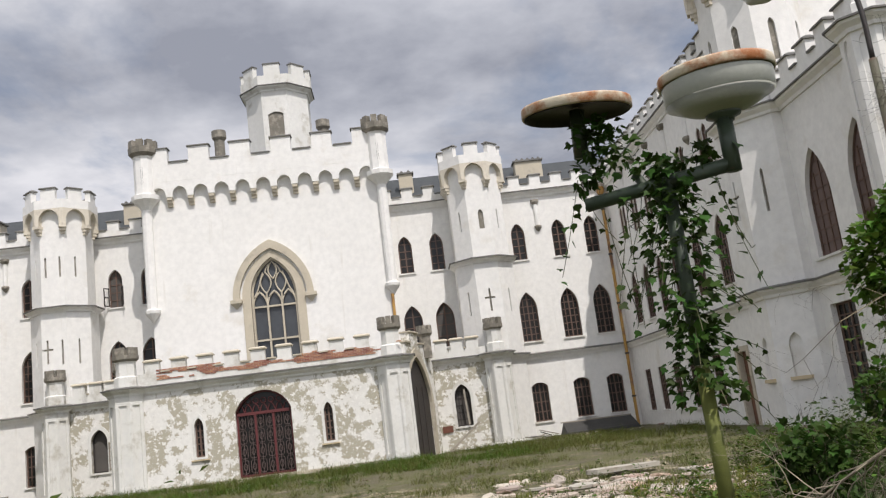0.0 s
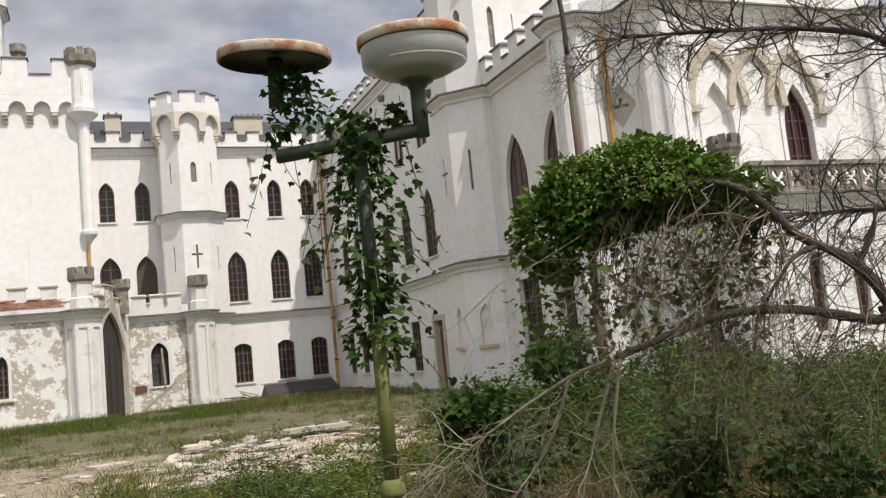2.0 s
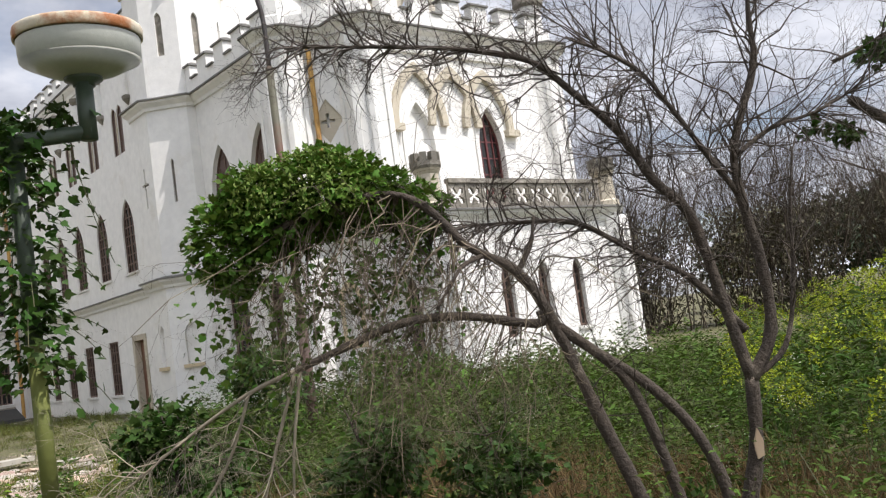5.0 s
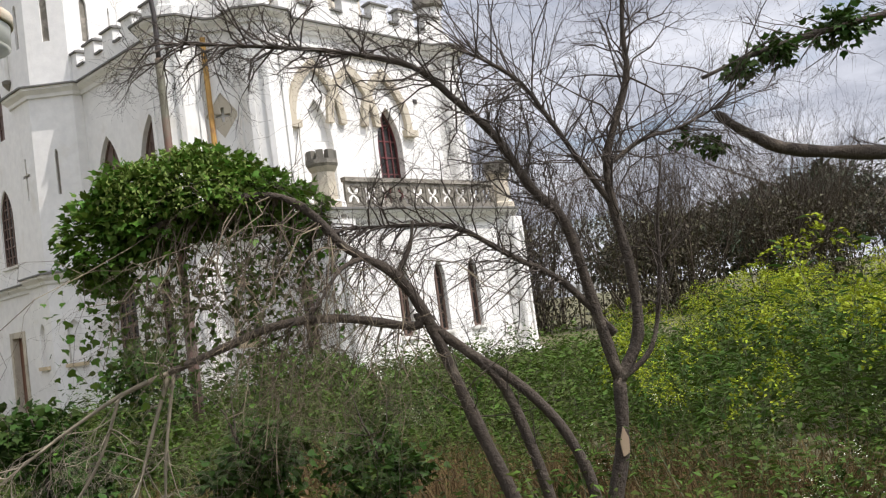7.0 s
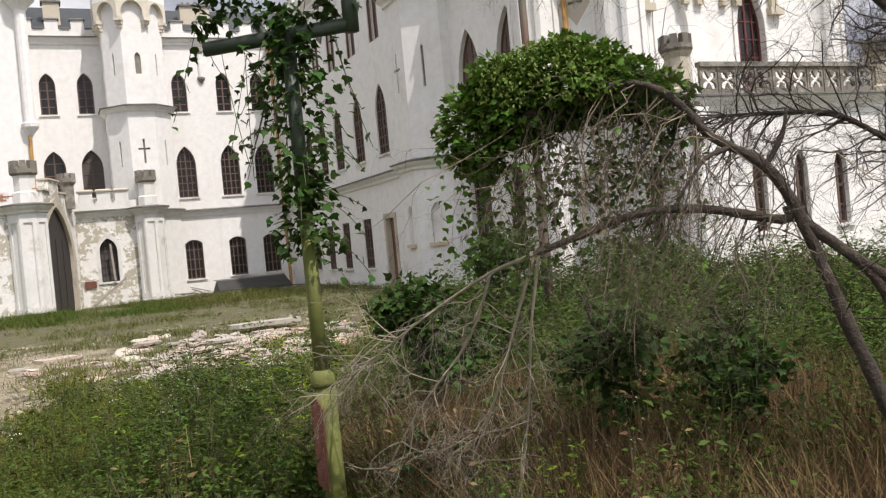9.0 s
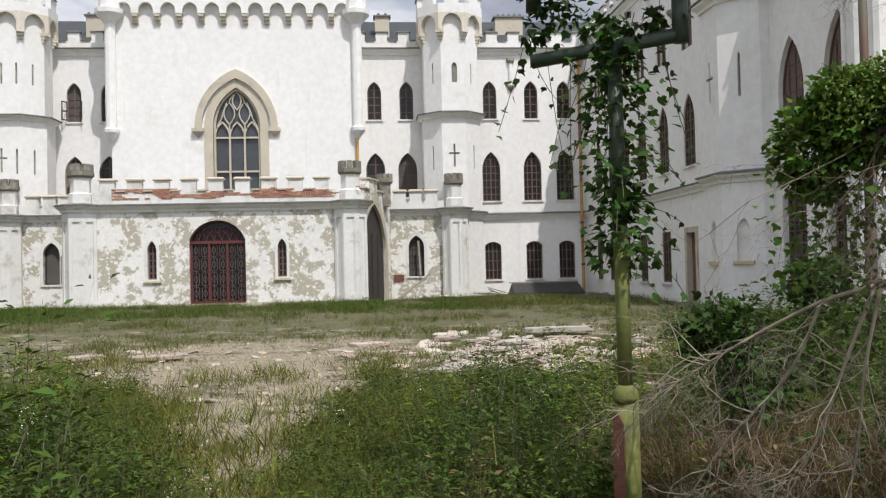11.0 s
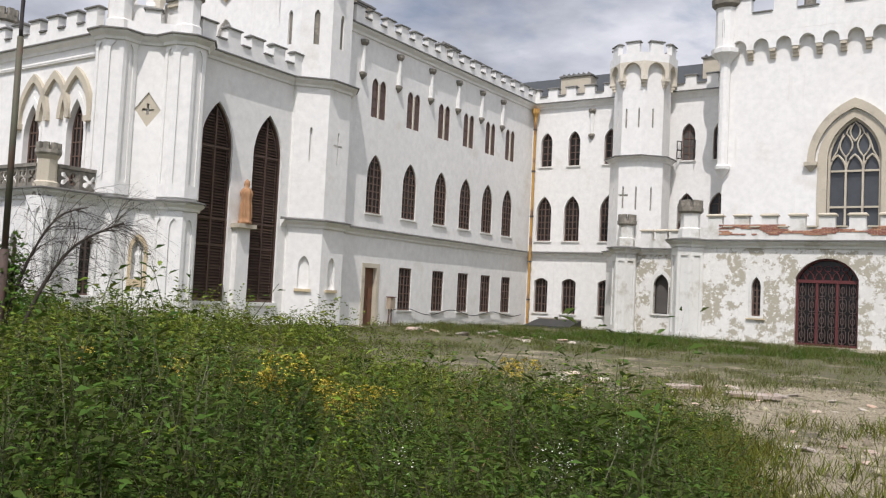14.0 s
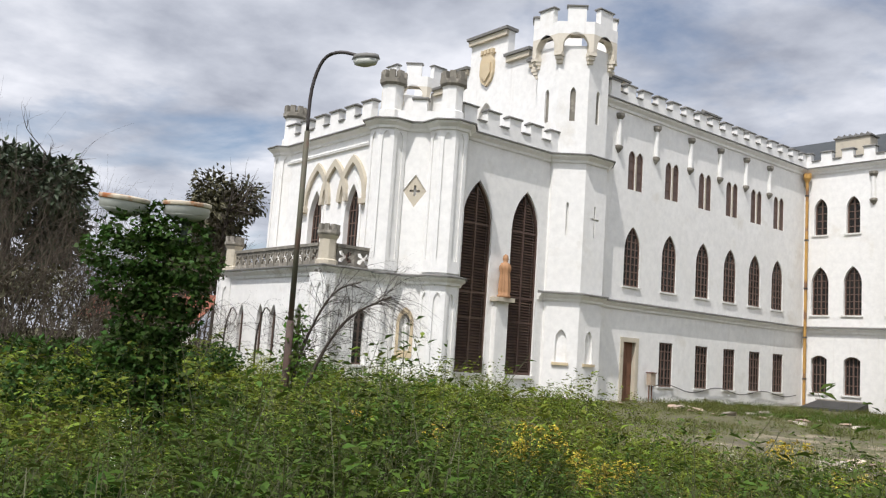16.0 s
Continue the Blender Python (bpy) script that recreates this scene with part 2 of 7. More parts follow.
def slab(bm, outline, holes=(), y0=0.0, y1=0.3, m=None):
    """A flat piece of the given outline with holes through it, from y0 (front) to y1 (back)."""
    loops = [list(outline), *[list(h) for h in holes]]
    flat = [p for loop in loops for p in loop]
    tris = tess(loops)
    fr = [bm.verts.new(Vector((u, y0, z))) for u, z in flat]
    bk = [bm.verts.new(Vector((u, y1, z))) for u, z in flat]
    for t in tris:
        if len(set(t)) == 3:
            try:
                bm.faces.new([fr[i] for i in t])
                bm.faces.new([bk[i] for i in reversed(t)])
            except ValueError:
                pass
    s = 0
    for loop in loops:
        c = len(loop)
        for i in range(c):
            a, b = s + i, s + (i + 1) % c
            bm.faces.new((fr[a], fr[b], bk[b], bk[a]))
        s += c
    if m is not None:
        for v in fr + bk:
            v.co = m @ v.co


def shrink(pts, t):
    """Outline drawn in by t on every side, about."""
    us, zs = [p[0] for p in pts], [p[1] for p in pts]
    cu, cz, w, h = (min(us) + max(us)) / 2, (min(zs) + max(zs)) / 2, max(us) - min(us), max(zs) - min(zs)
    return [(cu + (u - cu) * (w - 2 * t) / w, cz + (z - cz) * (h - 2 * t) / h) for u, z in pts]


def sweep(bm, path, prof, closed=False):
    """Carries a profile of (outward, height) along a plan path whose outer side is on the right of its direction."""
    n, loops = len(path), []
    for i, p in enumerate(path):
        p = Vector(p)
        a = Vector(path[i - 1]) if (i or closed) else None
        b = Vector(path[(i + 1) % n]) if (i < n - 1 or closed) else None
        d1 = (p - a).normalized() if a is not None else (b - p).normalized()
        d2 = (b - p).normalized() if b is not None else d1
        n1, n2 = Vector((d1.y, -d1.x)), Vector((d2.y, -d2.x))
        k = n1 + n2
        k = k / max(0.35, k.dot(n1)) if k.length > 1e-6 else n1
        loops.append([Vector((p.x + k.x * o, p.y + k.y * o, z)) for o, z in prof])
    rows = [[bm.verts.new(q) for q in l] for l in loops]
    m = len(prof)
    for i in range(n if closed else n - 1):
        a, b = rows[i], rows[(i + 1) % n]
        for j in range(m):
            bm.faces.new((a[j], a[(j + 1) % m], b[(j + 1) % m], b[j]))
    if not closed:
        bm.faces.new(rows[0])
        bm.faces.new(rows[-1][::-1])


def tube(bm, pts, radii, n=8):
    """A round bar through points, with a radius for each or one for all."""
    radii = radii if isinstance(radii, (list, tuple)) else [radii] * len(pts)
    pts = [Vector(p) for p in pts]
    loops, ref = [], Vector((0.3, 0.2, 1.0))
    for i, p in enumerate(pts):
        d = (pts[min(i + 1, len(pts) - 1)] - pts[max(i - 1, 0)]).normalized()
        if abs(d.dot(ref.normalized())) > 0.95:
            ref = Vector((1.0, 0.1, 0.2))
        s = d.cross(ref).normalized()
        t = d.cross(s)
        loops.append([p + (s * math.cos(2 * math.pi * k / n) + t * math.sin(2 * math.pi * k / n)) * radii[i] for k in range(n)])
    rings(bm, loops)


def facing(x, y, phi, z=0.0):
    """Local frame on a wall: x along it, -y out of it. phi 0 looks to -y, 90 to +x."""
    return pose(x, y, z, 0, 0, phi)

# ---- the castle ----
ZS, ZB, ZR = 4.45, 10.85, 14.35        # undersides of string course, upper band and roof cornice
YW, XW = 57.75, 20.12
castle = thing("castle", "white plastered neo-Gothic castle with battlements round an overgrown court", "castle")
CACHE = {}


def shared(key, make, material, smooth=False):
    if key not in CACHE:
        bm = bmesh.new()
        make(bm)
        bmesh.ops.recalc_face_normals(bm, faces=bm.faces)
        me = bpy.data.meshes.new(key if isinstance(key, str) else str(key[0]))
        bm.to_mesh(me)
        bm.free()
        me.materials.append(material)
        if smooth:
            me.polygons.foreach_set("use_smooth", [True] * len(me.polygons))
        CACHE[key] = me
    return CACHE[key]


def wall(name, m, outline, holes=(), thick=0.5, material=PLASTER, label=""):
    bm = bmesh.new()
    slab(bm, outline, holes, 0.0, thick)
    return part(name, bm, material, castle, label, m)


def rect(u0, u1, z0, z1):
    return [(u0, z0), (u1, z0), (u1, z1), (u0, z1)]


def window(m, u, w, z0, spring, top, cols=2, rows=5, depth=0.2, sill=True, material=None, name="window", dark=False):
    """Frame with glazing bars as one mesh, its panes under it, and a sill."""
    material = material or FRAME
    key = (name, w, round(top - z0, 2), round(spring - z0, 2), cols, rows, material.name)
    o = arch(0, w, 0, spring - z0, top - z0)
    h = top - z0

    def frame_mesh(bm):
        slab(bm, o, [shrink(o, 0.07)], 0, 0.09)
        if w > 1.5:
            return
        for i in range(1, cols):
            x = -w / 2 + w * i / cols
            t = 0.04 if 2 * i == cols else 0.022
            box(bm, x - t, x + t, 0.01, 0.07, 0.05, h - 0.04 - abs(x) / w * (top - spring) * 1.7)
        for j in range(1, rows):
            z = h * j / rows
            hw = w / 2 - 0.04
            if z > spring - z0 and top - spring > 0.02:
                f = (z - (spring - z0)) / (top - spring)
                hw *= max(0.05, 1 - f ** 1.6)
            box(bm, -hw, hw, 0.02, 0.06, z - 0.024, z + 0.024)

    def pane_mesh(bm):
        slab(bm, shrink(o, 0.03), (), 0, 0.012)

    w_ob = part(name, shared(key, frame_mesh, material), None, castle, "", m @ pose(u, depth, z0))
    for i in range(1, cols if w > 1.5 else 0):
        x, t = -w / 2 + w * i / cols, 0.04 if 2 * i == cols else 0.022
        top_ = round(h - 0.04 - abs(x) / w * (top - spring) * 1.7, 3)
        part("glazing_bar", shared(("upright", t, top_, material.name), lambda bm: box(bm, -t, t, 0.01, 0.07, 0.05, top_), material), None, w_ob, "", pose(x, 0, 0))
    for j in range(1, rows if w > 1.5 else 0):
        z = h * j / rows
        hw = w / 2 - 0.04
        if z > spring - z0 and top - spring > 0.02:
            hw *= max(0.05, 1 - ((z - spring + z0) / (top - spring)) ** 1.6)
        hw = round(hw, 3)
        part("glazing_bar", shared(("crossbar", hw, material.name), lambda bm: box(bm, -hw, hw, 0.02, 0.06, -0.024, 0.024), material), None, w_ob, "", pose(0, 0, z))
    # INSIDE panes carry the unlit room's shade in their colour
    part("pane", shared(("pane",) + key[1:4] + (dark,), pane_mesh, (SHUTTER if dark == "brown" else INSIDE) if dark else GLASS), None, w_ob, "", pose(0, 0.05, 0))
    if sill:
        sw = round(w + 0.2, 2)
        part("sill", shared(("sill", sw), lambda bm: box(bm, -sw / 2, sw / 2, -0.08, 0.24, -0.09, -0.003), OLD_PLASTER), None, w_ob, "", pose(0, -depth + 0.0, 0))
    return w_ob


def cap_mesh(w, h, d):
    def make(bm):
        rings(bm, [[Vector((-w / 2 - 0.07, -0.07, h)), Vector((w / 2 + 0.07, -0.07, h)), Vector((w / 2 + 0.07, d + 0.07, h)), Vector((-w / 2 - 0.07, d + 0.07, h))],
                   [Vector((-w / 2 - 0.07, -0.07, h + 0.06)), Vector((w / 2 + 0.07, -0.07, h + 0.06)), Vector((w / 2 + 0.07, d + 0.07, h + 0.06)), Vector((-w / 2 - 0.07, d + 0.07, h + 0.06))],
                   [Vector((-w / 2, 0.1, h + 0.13)), Vector((w / 2, 0.1, h + 0.13)), Vector((w / 2, d - 0.1, h + 0.13)), Vector((-w / 2, d - 0.1, h + 0.13))]])
    return make


def battlement(m, length, z, low, w, h, count, d=0.35, material=PLASTER, cap=LEAD, start=None):
    """A parapet wall with evenly set merlons, each with its coping, and copings in the gaps."""
    bm = bmesh.new()
    box(bm, 0, length, 0, d, z, z + low)
    part("parapet", bm, material, castle, "", m)
    gap = (length - count * w) / max(1, count - 1) if start is None else (length - 2 * start - count * w) / max(1, count - 1)
    x = w / 2 if start is None else start + w / 2
    key = ("merlon", w, h, d, material.name)
    for i in range(count):
        mo = part("merlon", shared(key, lambda bm: box(bm, -w / 2, w / 2, 0.003, d - 0.003, 0.0, h), material), None, castle, "", m @ pose(x, 0, z + low))
        part("coping", shared(("coping", w, h, d, cap.name), cap_mesh(w, h, d), cap), None, mo)
        if i < count - 1:
            g = round(gap - 0.14, 3)
            part("coping", shared(("gap_coping", g, d, cap.name), lambda bm: box(bm, -g / 2, g / 2, -0.07, d + 0.05, 0.002, 0.07), cap), None, castle, "", m @ pose(x + (w + gap) / 2, 0, z + low))
        x += w + gap


def band(path, z, closed=False, out=0.3, h=0.3, material=PLASTER, top=LEAD):
    """A moulded course with a sheet-covered, sloping top."""
    bm = bmesh.new()
    sweep(bm, path, [(0, z), (0.07, z), (0.1, z + h * 0.35), (out * 0.75, z + h * 0.75), (out * 0.8, z + h), (0, z + h)], closed)
    part("cornice", bm, material, castle)
    bm = bmesh.new()
    sweep(bm, path, [(0, z + h + 0.003), (out, z + h + 0.003), (out, z + h + 0.06), (0, z + h + 0.13)], closed)
    part("cornice_sheet", bm, top, castle, "dark weathered cornice covering")


def slit(u, z0, z1, cross=False):
    w = 0.055
    if not cross:
        return [(u - w, z0), (u + w, z0), (u + w, z1), (u, z1 + 0.1), (u - w, z1)]
    c, a = (z0 + z1) / 2 + 0.12, 0.3
    return [(u - w, z0), (u + w, z0), (u + w, c - w), (u + a, c - w), (u + a, c + w), (u + w, c + w), (u + w, z1), (u - w, z1), (u - w, c + w), (u - a, c + w), (u - a, c - w), (u - w, c - w)]


def octagon_path(cx, cy, r):
    return [(p.x, p.y) for p in ngon(r, 0, 8, cx, cy)]


def corbel_crown(cx, cy, r, z, over, face_h, teeth_h, base=PLASTER, d=0.3, trim=CREAM, caps=LEAD):
    """Arcaded corbels, a ring wall and battlements on an eight-sided tower."""
    R = r + over
    side, small = 2 * R * math.tan(math.pi / 8), 2 * r * math.tan(math.pi / 8)
    for i in range(8):
        phi = 45 * i
        m = facing(cx, cy, phi)
        hw, t = side / 2, 0.02
        a = side * 0.36
        notch = [(x, zz) for x, zz in arch(0, 2 * a, z + 0.0, z + 0.28, z + 0.28 + a * 1.15, 5)]
        outline = [(-hw, z), (-a, z)] + notch[2:][::-1] + [(a, z), (hw, z), (hw, z + face_h), (-hw, z + face_h)]
        bm = bmesh.new()
        slab(bm, outline, (), -R, -R + over + 0.1)
        part("corbel_arch", bm, trim, castle, "", m)
        # stepped corbel at each corner
        mc = pose(cx, cy, 0, 0, 0, phi + 22.5)
        rr = R / math.cos(math.pi / 8)
        bm = bmesh.new()
        for j, (o, w) in enumerate(((0.0, 0.30), (0.35, 0.25), (0.7, 0.2))):
            box(bm, -w / 2 * 1.3, w / 2 * 1.3, -rr + over * o + 0.02, -rr + over + 0.25, z - 0.17 * (j + 1), z - 0.17 * j - 0.003)
        part("corbel", bm, trim, castle, "", mc)
        bm = bmesh.new()
        top = z + face_h
        box(bm, -hw, hw, -R, -R + d, top + 0.003, top + teeth_h * 0.45)
        part("parapet", bm, base, castle, "", m)
        mw = side * 0.52
        key = ("octagon_merlon", round(mw, 2), teeth_h, d)
        mo = part("merlon", shared(key, lambda bm: box(bm, -mw / 2, mw / 2, 0.0, d, 0, teeth_h * 0.55), base), None, castle, "", m @ pose(0, -R, top + teeth_h * 0.45))
        part("coping", shared(("octagon_cap", round(mw, 2), teeth_h, d), cap_mesh(mw, teeth_h * 0.55, d), caps), None, mo)


def octagon_tower(cx, cy, r, z0, z1, slits, name="tower", core_in=0.14, material=PLASTER, dark=True):
    """Eight wall faces with loopholes sunk into them, before a core."""
    bm = bmesh.new()
    lathe(bm, [(r - core_in, z0), (r - core_in, z1)], 8, cx, cy)
    part(name + "_core", bm, material, castle)
    side = 2 * r * math.tan(math.pi / 8)
    for i in range(8):
        holes = slits.get(i, [])
        bm = bmesh.new()
        slab(bm, rect(-side / 2, side / 2, z0, z1), holes, -r, -r + core_in - 0.003)
        tw = part(name + "_wall", bm, material, castle, "", facing(cx, cy, 45 * i))
        # dark plates in the upper slits: the hollow's shade put into colour
        for hole in holes if dark else ():
            if max(p[1] for p in hole) > 6:
                bm = bmesh.new()
                slab(bm, hole, (), -r + 0.09, -r + 0.13)
                part("slit_shutter", bm, CAPSTONE, tw)


def turret(cx, cy, r, z0, z1, zcap, panelled=True, n=8, material=PLASTER):
    """Slim eight-sided corner turret with sunk panels, a drum above the cornice and a toothed stone cap."""
    bm = bmesh.new()
    lathe(bm, [(r + 0.14, z0), (r + 0.14, z0 + 0.35), (r + 0.02, z0 + 0.42), (r - 0.06, z0 + 0.45), (r - 0.06, z1)], n, cx, cy)
    part("turret_core", bm, material, castle)
    side = 2 * r * math.tan(math.pi / n)
    levels = [(z0 + 0.45, ZS - 0.02)] + ([(ZS + 0.4, z1)] if z1 > ZS + 1 else [])
    for a, b in levels:
        for i in range(n):
            hole = [rect(-side * 0.27, side * 0.27, a + 0.3, b - 0.4) if material is OLD_PLASTER else arch(0, side * 0.5, a + 0.5, b - 0.75, b - 0.4, 4)] if panelled else []
            bm = bmesh.new()
            slab(bm, rect(-side / 2, side / 2, a, b), hole, -r, -r + 0.055)
            part("turret_panel", bm, material, castle, "", facing(cx, cy, 360 / n * i))
    bm = bmesh.new()
    lathe(bm, [(r * 0.66, z1 + 0.1), (r * 0.66, z1 + 0.6), (r * 0.55, z1 + 0.66), (r * 0.55, zcap - 0.55), (r * 0.6, zcap - 0.503)], n, cx, cy)
    part("turret_drum", bm, material, castle)
    bm = bmesh.new()
    lathe(bm, [(r * 0.58, zcap - 0.5), (r * 0.72, zcap - 0.4), (r * 0.72, zcap - 0.22)], n, cx, cy)
    cap = part("turret_cap", bm, CAPSTONE, castle, "dark weathered toothed stone cap")
    cap_teeth(cap, cx, cy, r * 0.72, zcap - 0.217, 0.36)


def cap_teeth(cap, cx, cy, r, z, h, n=8):
    s = round(2 * r * math.tan(math.pi / n) * 0.27, 3)
    me = shared(("cap_tooth", s, h), lambda bm: box(bm, -s, s, 0, r * 0.4, 0, h), CAPSTONE)
    for i in range(n):
        part("cap_tooth", me, None, cap, "", facing(cx, cy, 360 / n * i, z) @ pose(0, -r, 0))



# main range: wall facing the court, in two stretches beside the middle block
main_top = 14.4
GW = dict(w=0.98, z0=0.75, spring=2.78, top=3.0)
MW = dict(w=1.08, z0=5.45, spring=7.35, top=8.4)
UW = dict(w=0.82, z0=10.38, spring=11.95, top=12.65)
for s in (-1, 1):
    m = facing(0, YW, 0)
    x0, x1 = (-20.3, -6.5) if s < 0 else (6.5, 20.3)
    xs = [s * x for x in (14.55, 17.05, 19.05)]
    inner = [s * x for x in (7.65, 9.55)]
    holes = []
    for x in xs:
        for d in (GW, MW, UW):
            holes.append(arch(x, **d))
    for x in inner:
        holes += [arch(x, 1.12, 5.75, 7.4, 8.4), arch(x, **UW)]
    wall("wall", m, rect(x0, x1, -0.4, main_top), holes, 0.55)
    for x in xs:
        window(m, x, **GW, cols=4, rows=4)
        window(m, x, **MW, cols=4, rows=7)
        window(m, x, **UW, cols=2, rows=5)
    for x in inner:
        window(m, x, 1.12, 5.75, 7.4, 8.4, cols=2, rows=4, dark=x > 9)
        window(m, x, **UW, cols=2, rows=5, dark=x < -9)
    band([(x0, YW), (x1, YW)], ZS - 0.12)
    band([(x0, YW), (x1, YW)], ZR - 0.15, out=0.35, h=0.35)
    battlement(facing(x0, YW - 0.2, 0), x1 - x0, ZR + 0.28, 0.38, 0.66, 0.5, 11)
    # added sheet behind the windows, its dark colour standing for the unlit room
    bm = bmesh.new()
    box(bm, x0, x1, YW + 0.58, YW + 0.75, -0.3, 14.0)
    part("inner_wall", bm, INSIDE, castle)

# open casements with small grilles at one upper window
for k, a in ((-10.02, 60), (-9.1, -60)):
    bm = bmesh.new()
    slab(bm, rect(-0.2, 0.2, 0, 1.1), [rect(-0.15, 0.15, 0.06, 0.5), rect(-0.15, 0.15, 0.57, 1.04)], -0.02, 0.02)
    part("open_casement", bm, IRON, castle, "", pose(k, YW - 0.2, 10.45, 0, 0, a))

# half columns under the cornice
def colonnette(m):
    bm = bmesh.new()
    lathe(bm, [(0.13, 12.4), (0.13, 13.7)], 10)
    col = part("half_column", bm, PLASTER, castle, "", m @ pose(0, -0.02, 0))
    for name, prof in (("bracket", [(0.02, 12.0), (0.2, 12.22), (0.22, 12.34), (0.14, 12.397)]), ("capital", [(0.14, 13.703), (0.24, 13.85), (0.24, 14.0)])):
        bm = bmesh.new()
        lathe(bm, prof, 10)
        part(name, bm, CAPSTONE, col)


for s in (-1, 1):
    colonnette(facing(s * 15.85, YW, 0))

# roofs and chimneys of the main range
bm = bmesh.new()
rings(bm, [[Vector((-34, 58.4, 14.5)), Vector((34, 58.4, 14.5)), Vector((34, 74, 14.5)), Vector((-34, 74, 14.5))],
           [Vector((-32, 64.0, 18.0)), Vector((32, 64.0, 18.0)), Vector((32, 68, 18.0)), Vector((-32, 68, 18.0))]])
part("roof", bm, SLATE, castle, "low dark slate roof behind the battlements")


def chimney(x, y, z, w, d, h):
    bm = bmesh.new()
    box(bm, x - w / 2, x + w / 2, y - d / 2, y + d / 2, z, z + h)
    c = part("chimney", bm, TRIM, castle, "squat beige chimney with a dark jagged cowl")
    bm = bmesh.new()
    box(bm, x - w / 2 - 0.1, x + w / 2 + 0.1, y - d / 2 - 0.1, y + d / 2 + 0.1, z + h + 0.003, z + h + 0.1)
    k = max(2, int(w / 0.32))
    for i in range(k):
        a = x - w / 2 + w * (i + 0.5) / k
        rings(bm, [[Vector((a - 0.15, y - d / 2, z + h + 0.1)), Vector((a + 0.15, y - d / 2, z + h + 0.1)), Vector((a + 0.15, y + d / 2, z + h + 0.1)), Vector((a - 0.15, y + d / 2, z + h + 0.1))],
                   [Vector((a - 0.01, y - d / 2, z + h + 0.26)), Vector((a + 0.01, y - d / 2, z + h + 0.26)), Vector((a + 0.01, y + d / 2, z + h + 0.26)), Vector((a - 0.01, y + d / 2, z + h + 0.26))]])
    part("cowl", bm, LEAD, c)


for x, y, z, w, d, h in ((-18.2, 60.5, 15.0, 2.2, 1.0, 1.9), (-9.3, 61.5, 15.8, 1.1, 0.8, 1.7), (8.3, 61.5, 15.8, 0.9, 0.8, 1.7), (16.5, 62, 16.2, 1.8, 0.9, 1.4),
                         (-22.3, 41.5, 14.6, 1.0, 1.4, 2.0), (-22.3, 50.0, 14.6, 1.0, 1.6, 2.0), (-22.3, 53.5, 14.6, 0.8, 0.9, 1.9), (22.3, 47, 14.6, 1.0, 1.4, 1.9)):
    chimney(x, y, z, w, d, h)

# main towers beside the middle block
for s in (-1, 1):
    cx, cy, r = s * 12.05, 56.5, 1.55
    front = [slit(-0.38, 7.2, 8.5, True), slit(0.42, 7.1, 8.4)] if s < 0 else [slit(0.0, 7.2, 8.5, True)]
    up = [slit(-0.38, 12.0, 13.1), slit(0.4, 12.0, 13.1)] if s < 0 else [arch(0.1, 0.3, 12.0, 12.9, 13.15, 4)]
    octagon_tower(cx, cy, r + 0.1, -0.4, 10.2, {0: front, 7: [slit(0, 7.1, 8.4)], 1: [slit(0, 7.1, 8.4)]})
    octagon_tower(cx, cy, r, 10.2, 15.9, {0: up, 7: [slit(0, 12, 13.1)], 1: [slit(0, 12, 13.1)]})
    band(octagon_path(cx, cy, r + 0.1), 10.0, True, out=0.34, h=0.25)
    band(octagon_path(cx, cy, r + 0.1), ZS - 0.12, True, out=0.3, h=0.3)
    corbel_crown(cx, cy, r, 14.95, 0.3, 0.95, 1.15)

# middle block
cy, hw = 55.0, 6.7
m = facing(0, cy, 0)
GR = dict(w=2.55, z0=4.7, spring=9.6, top=11.75)
wall("wall", m, rect(-hw, hw, -0.4, 16.7), [arch(0, n=10, **GR)], 0.6, label="tall blank white wall with one great traceried window")
for s in (-1, 1):
    bm = bmesh.new()
    box(bm, s * hw - 0.5 if s > 0 else s * hw, s * hw if s > 0 else s * hw + 0.5, cy + 0.603, cy + 12, -0.4, 16.7)
    part("wall", bm, PLASTER, castle)
bm = bmesh.new()
box(bm, -hw + 0.5, hw - 0.5, cy + 0.9, cy + 1.1, -0.3, 14)
part("inner_wall", bm, INSIDE, castle)
bm = bmesh.new()
box(bm, -hw + 0.52, hw - 0.52, cy + 0.65, cy + 12, 17.0, 17.2)
part("roof", bm, SLATE, castle)
# great window: surround, hood mould, tracery
bm = bmesh.new()
o = arch(0, n=10, **GR)
big = arch(0, 3.5, 4.7, 9.5, 12.15, 10)
slab(bm, big, [o], -0.06, 0.35)
part("window_surround", bm, TRIM, castle, "broad moulded beige stone surround", m)
bm = bmesh.new()
h0, h1 = arch(0, 4.5, 9.35, 9.5, 12.75, 12)[2:], arch(0, 3.75, 9.35, 9.5, 12.25, 12)[2:]
slab(bm, h0[::1] + h1[::-1], (), -0.2, 0.05)
for s in (-1, 1):
    box(bm, s * 2.08 - 0.32, s * 2.08 + 0.32, -0.26, 0.02, 9.3, 9.5)
    rings(bm, [[Vector((s * 2.08 - 0.28, -0.22, 9.297)), Vector((s * 2.08 + 0.28, -0.22, 9.297)), Vector((s * 2.08 + 0.28, 0.02, 9.297)), Vector((s * 2.08 - 0.28, 0.02, 9.297))],
               [Vector((s * 2.08 - 0.05, -0.05, 9.0)), Vector((s * 2.08 + 0.05, -0.05, 9.0)), Vector((s * 2.08 + 0.05, 0.02, 9.0)), Vector((s * 2.08 - 0.05, 0.02, 9.0))]])
part("hood_mould", bm, TRIM, castle, "", m)
bm = bmesh.new()
slab(bm, o, [shrink(o, 0.12)], 0.14, 0.3)
